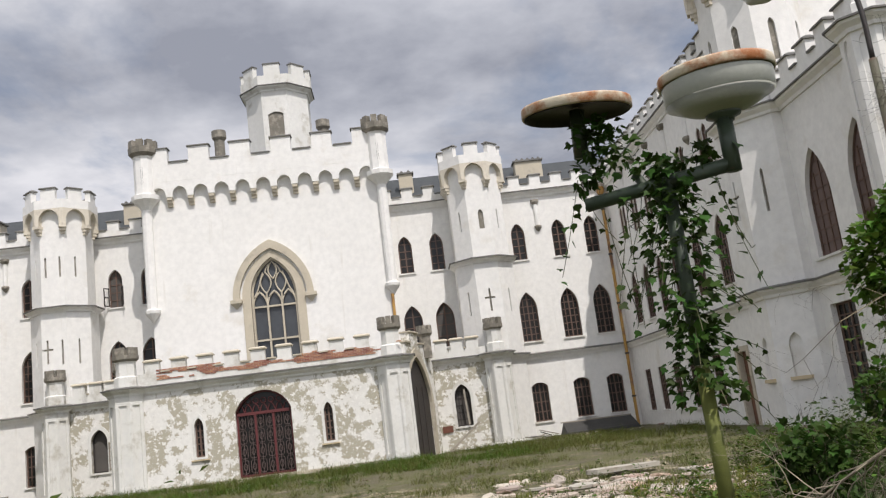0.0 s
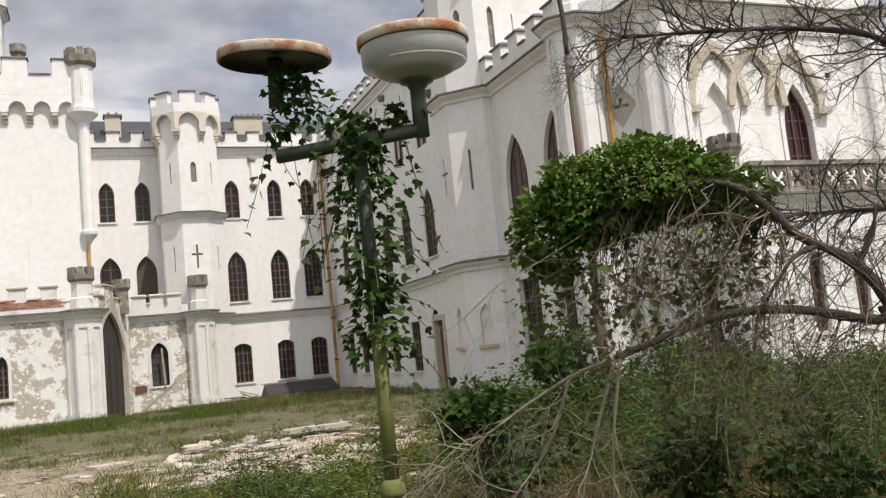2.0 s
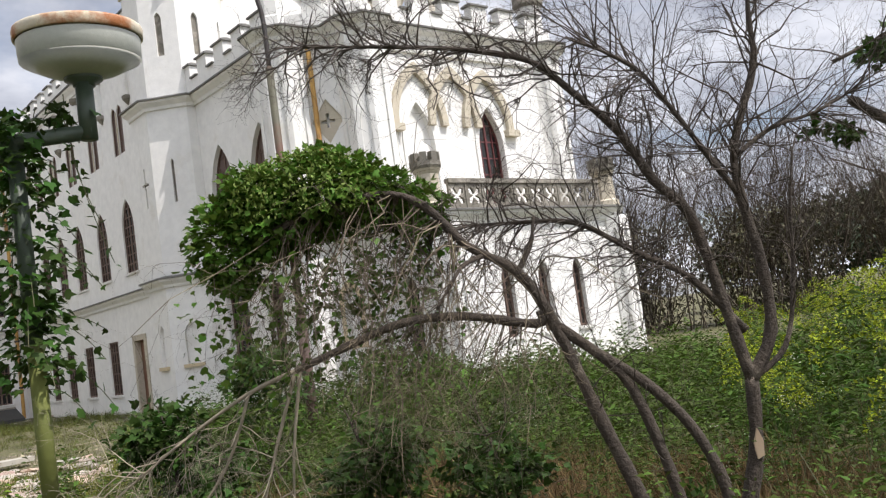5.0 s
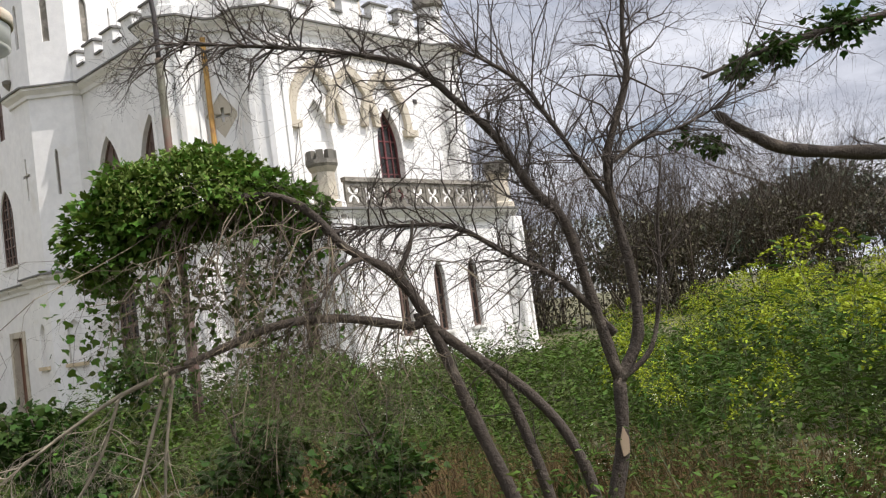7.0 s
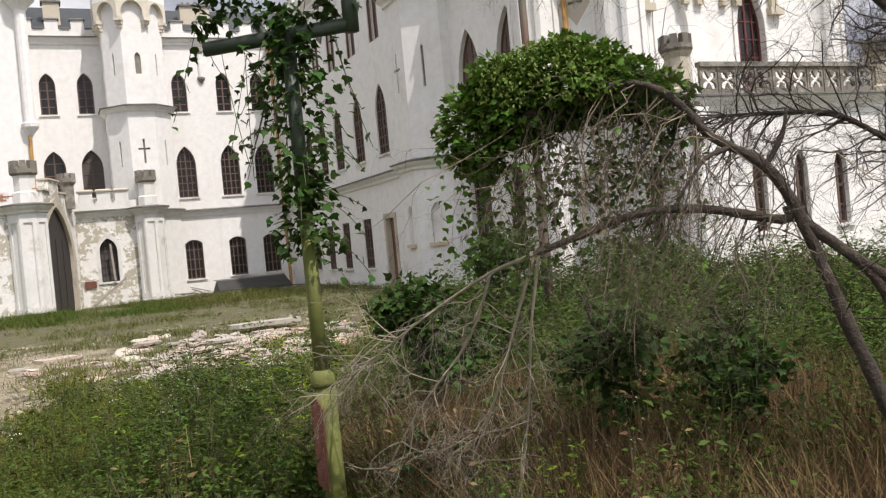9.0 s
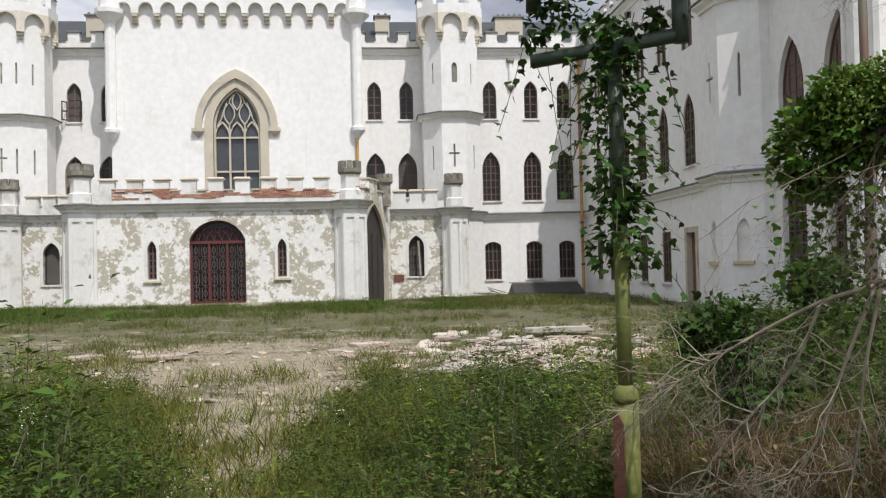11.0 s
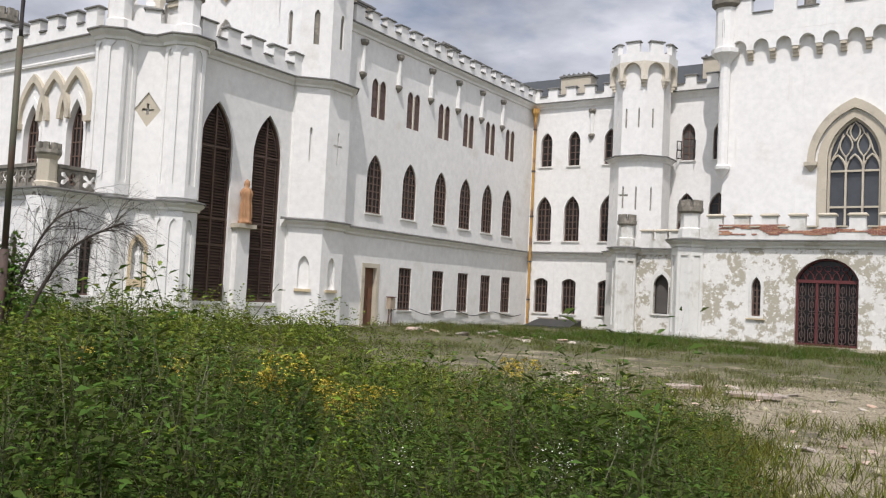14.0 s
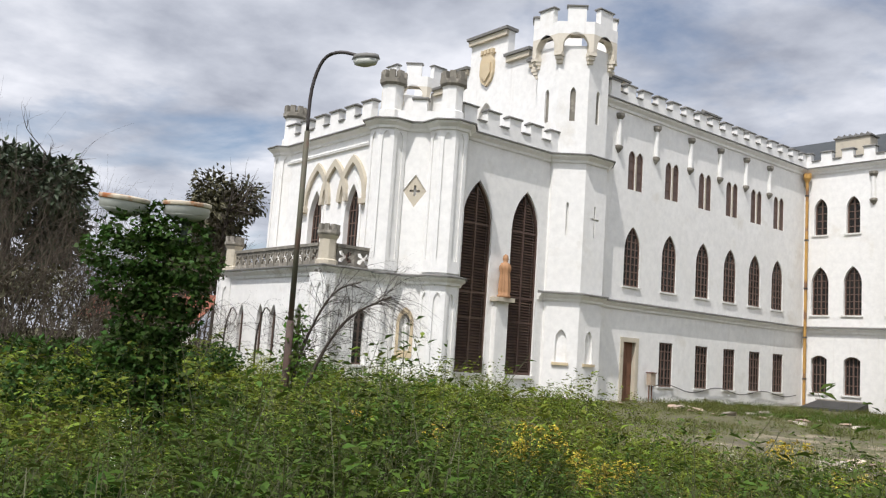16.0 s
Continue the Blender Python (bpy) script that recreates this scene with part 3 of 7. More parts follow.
for i in (-1, 0, 1):
    for z in (7.12, 9.0):
        box(bm, i * 0.81 - 0.4, i * 0.81 + 0.4, 0.16, 0.26, z - 0.05, z + 0.05)
    a = arch(i * 0.81, 0.80, 8.9, 9.02, 9.85, 8)[2:]
    tube(bm, [(u, 0.2, z) for u, z in a], 0.055, 6)
for x in (-0.405, 0.405):
    box(bm, x - 0.05, x + 0.05, 0.14, 0.28, 4.7, 9.1)


def vesica(u, z, w, h):
    """A pointed oval of tracery."""
    right = [(u + w * (1 - abs(t) ** 1.8), 0.2, z + h * t) for t in [-1 + k / 4 for k in range(9)]]
    left = [(2 * u - x, y, zz) for x, y, zz in right[::-1]]
    tube(bm, right + left[1:], 0.045, 6)


vesica(-0.42, 10.35, 0.30, 0.62)
vesica(0.42, 10.35, 0.30, 0.62)
vesica(0.0, 11.05, 0.24, 0.50)
for x in (-1, 1):
    tube(bm, [(x * 1.1, 0.2, 9.6), (x * 0.85, 0.2, 10.05), (x * 0.72, 0.2, 10.5), (x * 0.55, 0.2, 10.95)], 0.04, 6)
    tube(bm, [(x * 0.42, 0.2, 9.73), (x * 0.42, 0.2, 9.3)], 0.045, 6)
    tube(bm, [(x * 0.42, 0.2, 10.97), (x * 0.36, 0.2, 11.15), (x * 0.2, 0.2, 11.4)], 0.04, 6)
tracery = part("window_tracery", bm, TRIM, castle, "beige stone tracery with pointed lights", m)
bm = bmesh.new()
slab(bm, shrink(o, 0.05), (), 0.31, 0.33)
part("pane", bm, HALL_GLASS, tracery)
bm = bmesh.new()
tube(bm, [(hw - 0.12, cy - 0.14, 4.9), (hw - 0.1, cy - 0.14, 8.85)], 0.085, 8)
part("downpipe", bm, PIPE, castle, "short ochre downpipe under the corner shaft")
# corbel table and battlements
n_cor = 11
pitch = 2 * (hw - 0.2) / n_cor
out = [(-hw + 0.2, 15.8)]
for i in range(n_cor):
    c = -hw + 0.2 + pitch * (i + 0.5)
    out += [(c - pitch * 0.34, 15.8)] + arch(c, pitch * 0.68, 15.8, 15.95, 16.4, 4)[2:][::-1] + [(c + pitch * 0.34, 15.8)]
out += [(hw - 0.2, 15.8), (hw - 0.2, 16.72), (-hw + 0.2, 16.72)]
bm = bmesh.new()
slab(bm, out, (), -0.35, 0.0)
part("corbel_table", bm, PLASTER, castle, "", m)
for i in range(n_cor - 1):
    c = -hw + 0.2 + pitch * (i + 1)

    def corbel(bm):
        for j in range(3):
            box(bm, -0.15, 0.15, -0.33 + 0.09 * j, 0.0, -0.17 * (j + 1), -0.17 * j - 0.004)
    part("corbel", shared("block_corbel", corbel, TRIM), None, castle, "", m @ pose(c, 0, 15.797))
battlement(facing(-hw + 0.25, cy - 0.35, 0), 2 * hw - 0.5, 16.725, 1.1, 1.15, 0.85, 6, d=0.45)
for s in (-1, 1):
    battlement(facing(s * (hw + 0.1), cy + (0.3 if s > 0 else 11), 90 * s), 10.5, 16.725, 1.1, 1.15, 0.85, 5, d=0.45)
    # bartizan on a corner shaft
    bx, by = s * (hw - 0.02), cy - 0.1
    bm = bmesh.new()
    lathe(bm, [(0.03, 8.75), (0.18, 9.0), (0.40, 9.28), (0.42, 9.45), (0.31, 9.5), (0.28, 9.55), (0.28, 15.2), (0.4, 15.4), (0.74, 15.75), (0.76, 16.0), (0.6, 16.05), (0.56, 16.1), (0.56, 18.2), (0.62, 18.3)], 10, bx, by)
    part("corner_shaft", bm, PLASTER, castle, "slim shaft carrying a corner turret")
    bm = bmesh.new()
    lathe(bm, [(0.56, 18.303), (0.78, 18.5), (0.8, 18.85)], 10, bx, by)
    cap_teeth(part("turret_cap", bm, CAPSTONE, castle, "dark weathered toothed stone cap"), bx, by, 0.79, 18.853, 0.4)
    # no opening here: a black plate paints the slit's unlit hollow
    bm = bmesh.new()
    slab(bm, slit(0, 16.6, 17.6), (), -0.575, -0.5)
    part("arrow_slit", bm, IRON, castle, "", pose(bx, by, 0))

# lantern tower on the roof
tx, ty, r = 0.0, 66.0, 2.15
octagon_tower(tx, ty, r, 16, 25.3, {0: [arch(0, 1.05, 19.9, 23.6, 23.8, 3)]}, material=OLD_PLASTER)
window(facing(tx, ty - r, 0), 0, 1.05, 19.9, 23.6, 23.8, 2, 3, 0.1, False, DOORWOOD)
band(octagon_path(tx, ty, r), 25.3, True, out=0.4, h=0.35, material=OLD_PLASTER)
for i in range(8):
    R = r + 0.3
    side = 2 * R * math.tan(math.pi / 8)
    mm = facing(tx, ty, 45 * i)
    bm = bmesh.new()
    box(bm, -side / 2, side / 2, -R, -R + 0.35, 25.7, 26.4)
    box(bm, -side * 0.27, side * 0.27, -R + 0.003, -R + 0.347, 26.4, 27.2)
    part("parapet", bm, OLD_PLASTER, castle, "", mm)
    bm = bmesh.new()
    box(bm, -side * 0.3, side * 0.3, -R - 0.05, -R + 0.4, 27.203, 27.28)
    part("coping", bm, LEAD, castle, "", mm)
for x, y in ((-2.9, 58), (3.5, 58)):
    bm = bmesh.new()
    lathe(bm, [(0.3, 17.2), (0.3, 20.0), (0.42, 20.15), (0.42, 20.6)], 10, x, y)
    part("chimney", bm, CAPSTONE, castle, "slim round stone chimney")
bm = bmesh.new()
box(bm, -3.4, 3.4, 57, 62, 18.4, 18.55)
part("roof", bm, LEAD, castle, "dark roof deck")
for x in (-3.2, -1.2, 1.2, 3.2):
    bm = bmesh.new()
    box(bm, x - 0.15, x + 0.15, 57.1, 57.4, 17.2, 18.397)
    part("roof_post", bm, LEAD, castle)

# carriage porch before the middle block
PY = 48.0
m = facing(0, PY, 0)
PG = dict(w=2.55, z0=-0.4, spring=3.0, top=4.0)
LW = dict(w=0.42, z0=1.3, spring=2.65, top=3.1)
holes = [arch(0, 2.6, -0.38, 3.1, 4.02, 8), arch(-3.0, **LW), arch(3.0, **LW)]
wall("porch_wall", m, rect(-6.3, 6.3, -0.4, ZS), holes, 0.5, PEELED, "peeling plaster wall with bare grey patches")
for x in (-3.0, 3.0):
    window(m, x, **LW, cols=2, rows=6, depth=0.18)
    bm = bmesh.new()
    slab(bm, arch(x, 0.66, 1.2, 2.7, 3.3), [arch(x, **LW)], -0.035, -0.002)
    part("window_surround", bm, OLD_PLASTER, castle, "", m)
for x in (-3.0, 3.0):
    bm = bmesh.new()
    box(bm, x - 0.42, x + 0.42, -0.1, 0.1, 1.14, 1.195)
    part("sill", bm, OCHRE, castle, "", m)
# gate with iron grilles
bm = bmesh.new()
slab(bm, arch(0, 2.6, -0.38, 3.1, 4.02, 8), [arch(0, 2.42, -0.1, 3.1, 3.93, 8)], 0.22, 0.34)
for x in (-0.42, 0.42):
    box(bm, x - 0.05, x + 0.05, 0.2, 0.33, -0.38, 3.0)
box(bm, -1.25, 1.25, 0.19, 0.34, 2.92, 3.06)
box(bm, -1.24, 1.24, 0.205, 0.33, -0.38, 0.22)
for i in range(7):
    x = -1.08 + 0.36 * i
    tube(bm, [(x - 0.18, 0.27, 3.05), (x - 0.1, 0.27, 3.3), (x, 0.27, 3.42), (x + 0.1, 0.27, 3.3), (x + 0.18, 0.27, 3.05)], 0.025, 5)
    if abs(x) < 0.8:
        tube(bm, [(x + 0.13 * math.cos(t), 0.27, 3.56 + 0.13 * math.sin(t)) for t in [k * math.pi / 4 for k in range(9)]], 0.022, 5)
gate = part("gate", bm, GATE, castle, "oxblood carriage gate with iron grilles, closed", m)
bm = bmesh.new()
for k in range(6):
    c = -1.05 + 0.42 * k + (0.0)
    for j in range(4):
        z = 0.58 + 0.68 * j
        for t in (0.15, 0.075):
            a, b = t, t * 2.0
            pts = [(c - a, z - b + 0.08), (c - a + 0.05, z - b), (c + a - 0.05, z - b), (c + a, z - b + 0.08), (c + a, z + b - 0.08), (c + a - 0.05, z + b), (c - a + 0.05, z + b), (c - a, z + b - 0.08), (c - a, z - b + 0.08)]
            tube(bm, [(u, 0.28, zz) for u, zz in pts], 0.016, 4)
    tube(bm, [(c, 0.28, 0.2), (c, 0.28, 2.95)], 0.014, 4)
part("grille", bm, GRILLE, gate, "grey-brown iron grille")
bm = bmesh.new()
slab(bm, arch(0, 2.5, -0.3, 3.1, 3.97, 8), (), 0.4, 0.42)
part("pane", bm, GLASS, gate)
# porch side walls with pointed carriage arches, low side walls, piers
for s in (-1, 1):
    a, b = Vector((s * 6.45, 48.45)), Vector((s * 8.35, 54.3))
    L = (b - a).length
    d = (b - a).normalized()
    phi = math.degrees(math.atan2(d.y, d.x))
    mm = pose(a.x, a.y, 0, 0, 0, phi) if s > 0 else pose(b.x, b.y, 0, 0, 0, phi + 180)
    c = L * 0.5
    hole = arch(c, 4.0, -0.38, 2.2, 4.95, 9)
    gable = [(0, -0.4), (L, -0.4), (L, 5.0), (c + 1.6, 5.0), (c + 1.6, 5.6), (c + 0.7, 5.6), (c + 0.7, 6.15), (c - 0.7, 6.15), (c - 0.7, 5.6), (c - 1.6, 5.6), (c - 1.6, 5.0), (0, 5.0)]
    wall("porch_wall", mm, gable, [hole], 0.45, PEELED)
    bm = bmesh.new()
    slab(bm, arch(c, 4.6, -0.38, 2.3, 5.35, 9), [arch(c, 3.96, -0.36, 2.2, 4.92, 9)], -0.05, 0.1)
    part("arch_surround", bm, TRIM, castle, "", mm)
    bm = bmesh.new()
    slab(bm, hole, (), 0.13, 0.2)
    for k in (-0.95, 0, 0.95):
        box(bm, c + k - 0.03, c + k + 0.03, 0.1, 0.14, -0.3, 3.4)
    part("porch_gate", bm, IRON, castle, "tall dark pointed gate in the porch side", mm)
    for k, z in ((-1.15, 5.6), (0.0, 6.15), (1.15, 5.6)):
        bm = bmesh.new()
        wdt = 0.5 if k else 0.75
        box(bm, c + k - wdt, c + k + wdt, -0.08, 0.5, z + 0.003, z + 0.08)
        part("coping", bm, TRIM, castle, "", mm)
    mm = facing(0, 54.4, 0)
    u0, u1 = (8.2, 11.3) if s > 0 else (-11.3, -8.2)
    wx = s * 9.75
    hole = arch(wx, 0.86, 1.1, 2.7, 3.35)
    wall("porch_wall", mm, rect(u0, u1, -0.4, ZS), [hole], 0.45, PEELED)
    bm = bmesh.new()
    slab(bm, arch(wx, 1.2, 1.0, 2.75, 3.6), [arch(wx, 0.86, 1.1, 2.7, 3.35)], -0.04, -0.002)
    part("window_surround", bm, OLD_PLASTER, castle, "", mm)
    window(mm, wx, 0.86, 1.1, 2.7, 3.35, cols=4 if s > 0 else 1, rows=6 if s > 0 else 1, depth=0.25, dark=True, material=IRON)
    battlement(facing(u0, 54.15, 0), u1 - u0, ZS + 0.38, 0.42, 0.66, 0.52, 3, d=0.35, material=OLD_PLASTER, cap=TRIM, start=0.35)
    turret(s * 11.9, 54.35, 0.72, -0.4, ZS + 0.3, 6.6, material=OLD_PLASTER)
    turret(s * 6.25, 48.25, 0.78, -0.4, ZS + 0.3, 6.6, material=OLD_PLASTER)
    bm = bmesh.new()
    lathe(bm, [(0.3, ZS + 0.45), (0.3, 6.05), (0.42, 6.2), (0.42, 6.4)], 8, s * 8.05, 53.2)
    cp = part("turret_drum", bm, CAPSTONE, castle)
    cap_teeth(cp, s * 8.05, 53.2, 0.42, 6.4, 0.25)
    pth = [(u0, 54.4), (11.2, 54.4)] if s > 0 else [(-11.2, 54.4), (u1, 54.4)]
    band(pth, ZS, out=0.32, material=OLD_PLASTER, top=LEAD)
    for x, y, rr in ((s * 11.9, 54.35, 0.7), (s * 6.25, 48.25, 0.76)):
        band(octagon_path(x, y, rr), ZS - 0.003, True, out=0.34, h=0.31, material=OLD_PLASTER)
band([(-5.6, PY), (5.6, PY)], ZS, out=0.32, material=OLD_PLASTER)
bm = bmesh.new()
box(bm, -6.2, 6.2, PY - 0.07, PY - 0.003, -0.4, 0.12)
part("plinth", bm, TRIM, castle)
battlement(facing(-5.6, PY - 0.25, 0), 11.2, ZS + 0.38, 0.56, 0.66, 0.52, 9, d=0.35, material=OLD_PLASTER, cap=TRIM, start=0.35)
bm = bmesh.new()
box(bm, -6.3, 6.3, PY + 0.5, 55, ZS + 0.1, ZS + 0.3)
part("roof", bm, LEAD, castle, "flat porch roof")

# the two wings with their end pavilions
TYC = 37.4
for s in (-1, 1):
    XW, TXC = (20.12, 21.45) if s < 0 else (20.27, 21.57)
    phi = -90 * s
    # wing wall along the court
    L = YW + 0.2 - 37.5
    mw_ = facing(s * XW, 37.5, 90) if s < 0 else facing(s * XW, YW + 0.2, -90)

    def uu(y):
        return y - 37.5 if s < 0 else YW + 0.2 - y
    holes, wins = [], []
    for y in (44.0, 47.15, 49.8, 52.4, 54.95):
        holes.append(arch(uu(y), 1.15, 0.65, 2.9, 2.9))
        wins.append((uu(y), dict(w=1.15, z0=0.65, spring=2.9, top=2.9, cols=4, rows=5, depth=0.06)))
    for y in (40.95, 44.0, 47.0, 49.65, 52.2, 54.7):
        holes.append(arch(uu(y), 1.25, 5.5, 7.3, 8.5))
        wins.append((uu(y), dict(w=1.25, z0=5.5, spring=7.3, top=8.5, cols=4, rows=8, depth=0.06)))
        for k in (-0.32, 0.32):
            holes.append(arch(uu(y) + k, 0.54, 10.35, 11.95, 12.35, 4))
            wins.append((uu(y) + k, dict(w=0.54, z0=10.35, spring=11.95, top=12.35, cols=1, rows=4, depth=0.04, sill=False, dark="brown")))
        bm = bmesh.new()
        box(bm, uu(y) - 0.045, uu(y) + 0.045, -0.03, -0.003, 10.35, 12.1)
        part("mullion", bm, TRIM, castle, "", mw_)
    door = rect(uu(41.0) - 0.5, uu(41.0) + 0.5, -0.35, 2.78)
    holes.append(door)
    wall("wall", mw_, rect(0, L, -0.4, main_top), holes, 0.5)
    for u, d in wins:
        window(mw_, u, **d)
    bm = bmesh.new()
    u = uu(41.0)
    slab(bm, rect(u - 0.7, u + 0.7, -0.39, 2.98), [rect(u - 0.48, u + 0.48, -0.37, 2.76)], -0.05, 0.2)
    part("door_surround", bm, TRIM, castle, "beige stone door surround", mw_)
    bm = bmesh.new()
    box(bm, u - 0.49, u + 0.49, 0.2, 0.26, -0.36, 2.77)
    for k in (-0.25, 0.25):
        for z in (0.2, 1.1, 2.0):
            box(bm, u + k - 0.17, u + k + 0.17, 0.18, 0.2, z, z + 0.65)
    dr = part("door", bm, DOORWOOD, castle, "tall panelled chestnut door, shut", mw_)
    bm = bmesh.new()
    tube(bm, [(u + 0.38, 0.15, 1.0), (u + 0.38, 0.15, 1.14), (u + 0.28, 0.14, 1.14)], 0.015, 6)
    part("handle", bm, IRON, dr)
    for y in (39.5, 42.5, 45.5, 48.3, 50.95, 53.5):
        colonnette(mw_ @ pose(uu(y), 0, 0))
    pth = [(s * XW, 37.5), (s * XW, YW)] if s < 0 else [(s * XW, YW), (s * XW, 37.5)]
    band(pth, ZS - 0.12)
    band(pth, ZR - 0.15, out=0.35, h=0.35)
    mb = facing(s * (XW - 0.2), 38.6, 90) if s < 0 else facing(s * (XW - 0.2), YW, -90)
    battlement(mb, YW - 38.6, ZR + 0.28, 0.38, 0.66, 0.5, 16)
    # added dark sheet: shade of the wing's rooms painted in
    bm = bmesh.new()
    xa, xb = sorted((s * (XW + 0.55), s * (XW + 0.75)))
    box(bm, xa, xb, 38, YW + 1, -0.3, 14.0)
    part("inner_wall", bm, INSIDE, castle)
    bm = bmesh.new()
    xa, xb = sorted((s * (XW + 0.5), s * 34.0))
    rings(bm, [[Vector((xa, 37.6, 14.5)), Vector((xb, 37.6, 14.5)), Vector((xb, 58.39, 14.5)), Vector((xa, 58.39, 14.5))],
               [Vector(((xa + xb) / 2 - 1, 38.0, 16.6)), Vector(((xa + xb) / 2 + 1, 38.0, 16.6)), Vector(((xa + xb) / 2 + 1, 58.3, 16.6)), Vector(((xa + xb) / 2 - 1, 58.3, 16.6))]])
    part("roof", bm, SLATE, castle)
    bm = bmesh.new()
    xa, xb = sorted((s * 34.0, s * 34.4))
    box(bm, xa, xb, 38.5, 74, -0.4, 14.4)
    part("wall", bm, PLASTER, castle)
    # downpipe in the corner
    bm = bmesh.new()
    px, py = s * (XW - 0.35), YW - 0.35
    tube(bm, [(px, py, -0.1), (px, py, 4.2), (px, py, 13.9)], 0.09, 8)
    lathe(bm, [(0.1, 13.7), (0.22, 13.95), (0.22, 14.25)], 8, px, py)
    pp = part("downpipe", bm, PIPE, castle, "ochre painted downpipe, rusting at the foot")
    for z in (1.5, 4.0, 7.0, 10.0, 12.8):
        bm = bmesh.new()
        lathe(bm, [(0.12, z), (0.12, z + 0.1)], 8, px, py)
        part("pipe_collar", bm, IRON, pp)
    # eight-sided towers at the wing's end
    lo = {1: [slit(0, 7.4, 8.9)], 2: [slit(0, 7.4, 8.9, True)], 7: [slit(0, 7.4, 8.9)], 6: [slit(0, 7.4, 8.9, True)], 0: []}
    nic = arch(0.0, 0.5, 1.55, 2.6, 3.05, 5)
    for k in (1, 7, 2, 6):
        lo[k] = lo[k] + [nic]
    hi = {k: [arch(0, 0.26, 12.9, 14.3, 14.55, 4)] for k in (0, 1, 2, 6, 7)}
    for cx in (TXC, 34.2):
        octagon_tower(s * cx, TYC, 1.85, -0.4, ZB + 0.2, lo if cx < 30 else {}, dark=s > 0)
        octagon_tower(s * cx, TYC, 1.72, ZB + 0.2, 16.6, hi)
        band(octagon_path(s * cx, TYC, 1.85), ZS - 0.1, True, out=0.32)
        band(octagon_path(s * cx, TYC, 1.85), ZB, True, out=0.36, h=0.32)
        corbel_crown(s * cx, TYC, 1.72, 16.2, 0.32, 0.88, 1.35)
    for k in (1, 2) if s < 0 else (7, 6):
        bm = bmesh.new()
        box(bm, -0.38, 0.38, -1.95, -1.72, 1.42, 1.546)
        part("niche_sill", bm, OCHRE, castle, "", facing(s * TXC, TYC, 45 * k))
    # stepped gable between the towers
    gx, gy = 27.6, 37.2
    mg = facing(s * gx, gy, 0)
    out = [(-5.0, 10.5), (5.0, 10.5), (5.0, 16.9), (3.3, 16.9), (3.3, 17.6), (1.5, 17.6), (1.5, 19.2), (-1.5, 19.2), (-1.5, 17.6), (-3.3, 17.6), (-3.3, 16.9), (-5.0, 16.9)]
    wall("gable", mg, out, [arch(0, 1.2, 13.2, 14.4, 15.4, 6)], 0.5)
    bm = bmesh.new()
    box(bm, -0.8, 0.8, 0.2, 0.45, 13.1, 15.45)
    part("blind_arch", bm, PLASTER, castle, "", mg)
    for a, b, z in ((-1.65, 1.65, 19.2), (-3.45, -1.5, 17.6), (1.5, 3.45, 17.6), (-4.6, -3.3, 16.9), (3.3, 4.6, 16.9)):
        bm = bmesh.new()
        box(bm, a, b, -0.3, 0.6, z + 0.003, z + 0.16)
        part("coping", bm, LEAD, castle, "", mg)
        bm = bmesh.new()
        box(bm, a + 0.1, b - 0.1, -0.2, -0.003, z - 0.3, z)
        part("gable_moulding", bm, TRIM, castle, "", mg)
    bm = bmesh.new()
    slab(bm, [(-0.55, 17.0), (-0.4, 16.6), (0, 16.3), (0.4, 16.6), (0.55, 17.0), (0.55, 17.7), (0.4, 18.0), (0.6, 18.15), (-0.6, 18.15), (-0.4, 18.0), (-0.55, 17.7)], (), -0.14, 0.0)
    slab(bm, [(-0.38, 17.0), (0, 16.55), (0.38, 17.0), (0.38, 17.6), (-0.38, 17.6)], (), -0.24, -0.14)
    for k in (-0.4, -0.13, 0.13, 0.4):
        box(bm, k - 0.08, k + 0.08, -0.2, 0.0, 18.15, 18.4)
    part("carved_shield", bm, OCHRE, castle, "ochre carved shield with a crown", mg)
    # pavilion: side wall with two tall louvred openings
    XL = 20.85 if s < 0 else 21.15
    ya, yb = 29.4, 36.2
    ml = facing(s * XL, ya, 90) if s < 0 else facing(s * XL, yb, -90)

    def vv(y):
        return y - ya if s < 0 else yb - y
    tall = [arch(vv(y), 1.75, 0.85, 7.3, 9.2, 8) for y in (31.2, 34.15)]
    if s > 0:
        UP = dict(w=1.7, z0=5.35, spring=7.25, top=9.05)
        LOW = dict(w=1.6, z0=0.45, spring=3.75, top=3.75)
        tall = [arch(vv(y), **d) for y in (31.2, 34.15) for d in (UP, LOW)]
    wall("wall", ml, rect(0, yb - ya, -0.4, ZB + 0.1), tall, 0.5)
    for y in (31.2, 34.15) if s > 0 else ():
        window(ml, vv(y), **UP, cols=4, rows=8, depth=0.16, dark="brown")
        window(ml, vv(y), **LOW, cols=4, rows=8, depth=0.2)
    for y in (31.2, 34.15) if s < 0 else ():
        c = vv(y)
        bm = bmesh.new()
        slab(bm, arch(c, 1.75, 0.85, 7.3, 9.2, 8), [shrink(arch(c, 1.75, 0.85, 7.3, 9.2, 8), 0.09)], 0.1, 0.24)
        box(bm, c - 0.04, c + 0.04, 0.1, 0.24, 0.9, 8.9)
        for z in (3.2, 4.3, 7.3):
            box(bm, c - 0.84, c + 0.84, 0.11, 0.24, z - 0.05, z + 0.05)
        sh = part("louvre_shutter", bm, LOUVRE, castle, "tall brown wooden louvre in a pointed opening", ml)
        bm = bmesh.new()
        slab(bm, shrink(arch(c, 1.75, 0.85, 7.3, 9.2, 8), 0.06), (), 0.3, 0.34)
        part("backing", bm, IRON, sh)

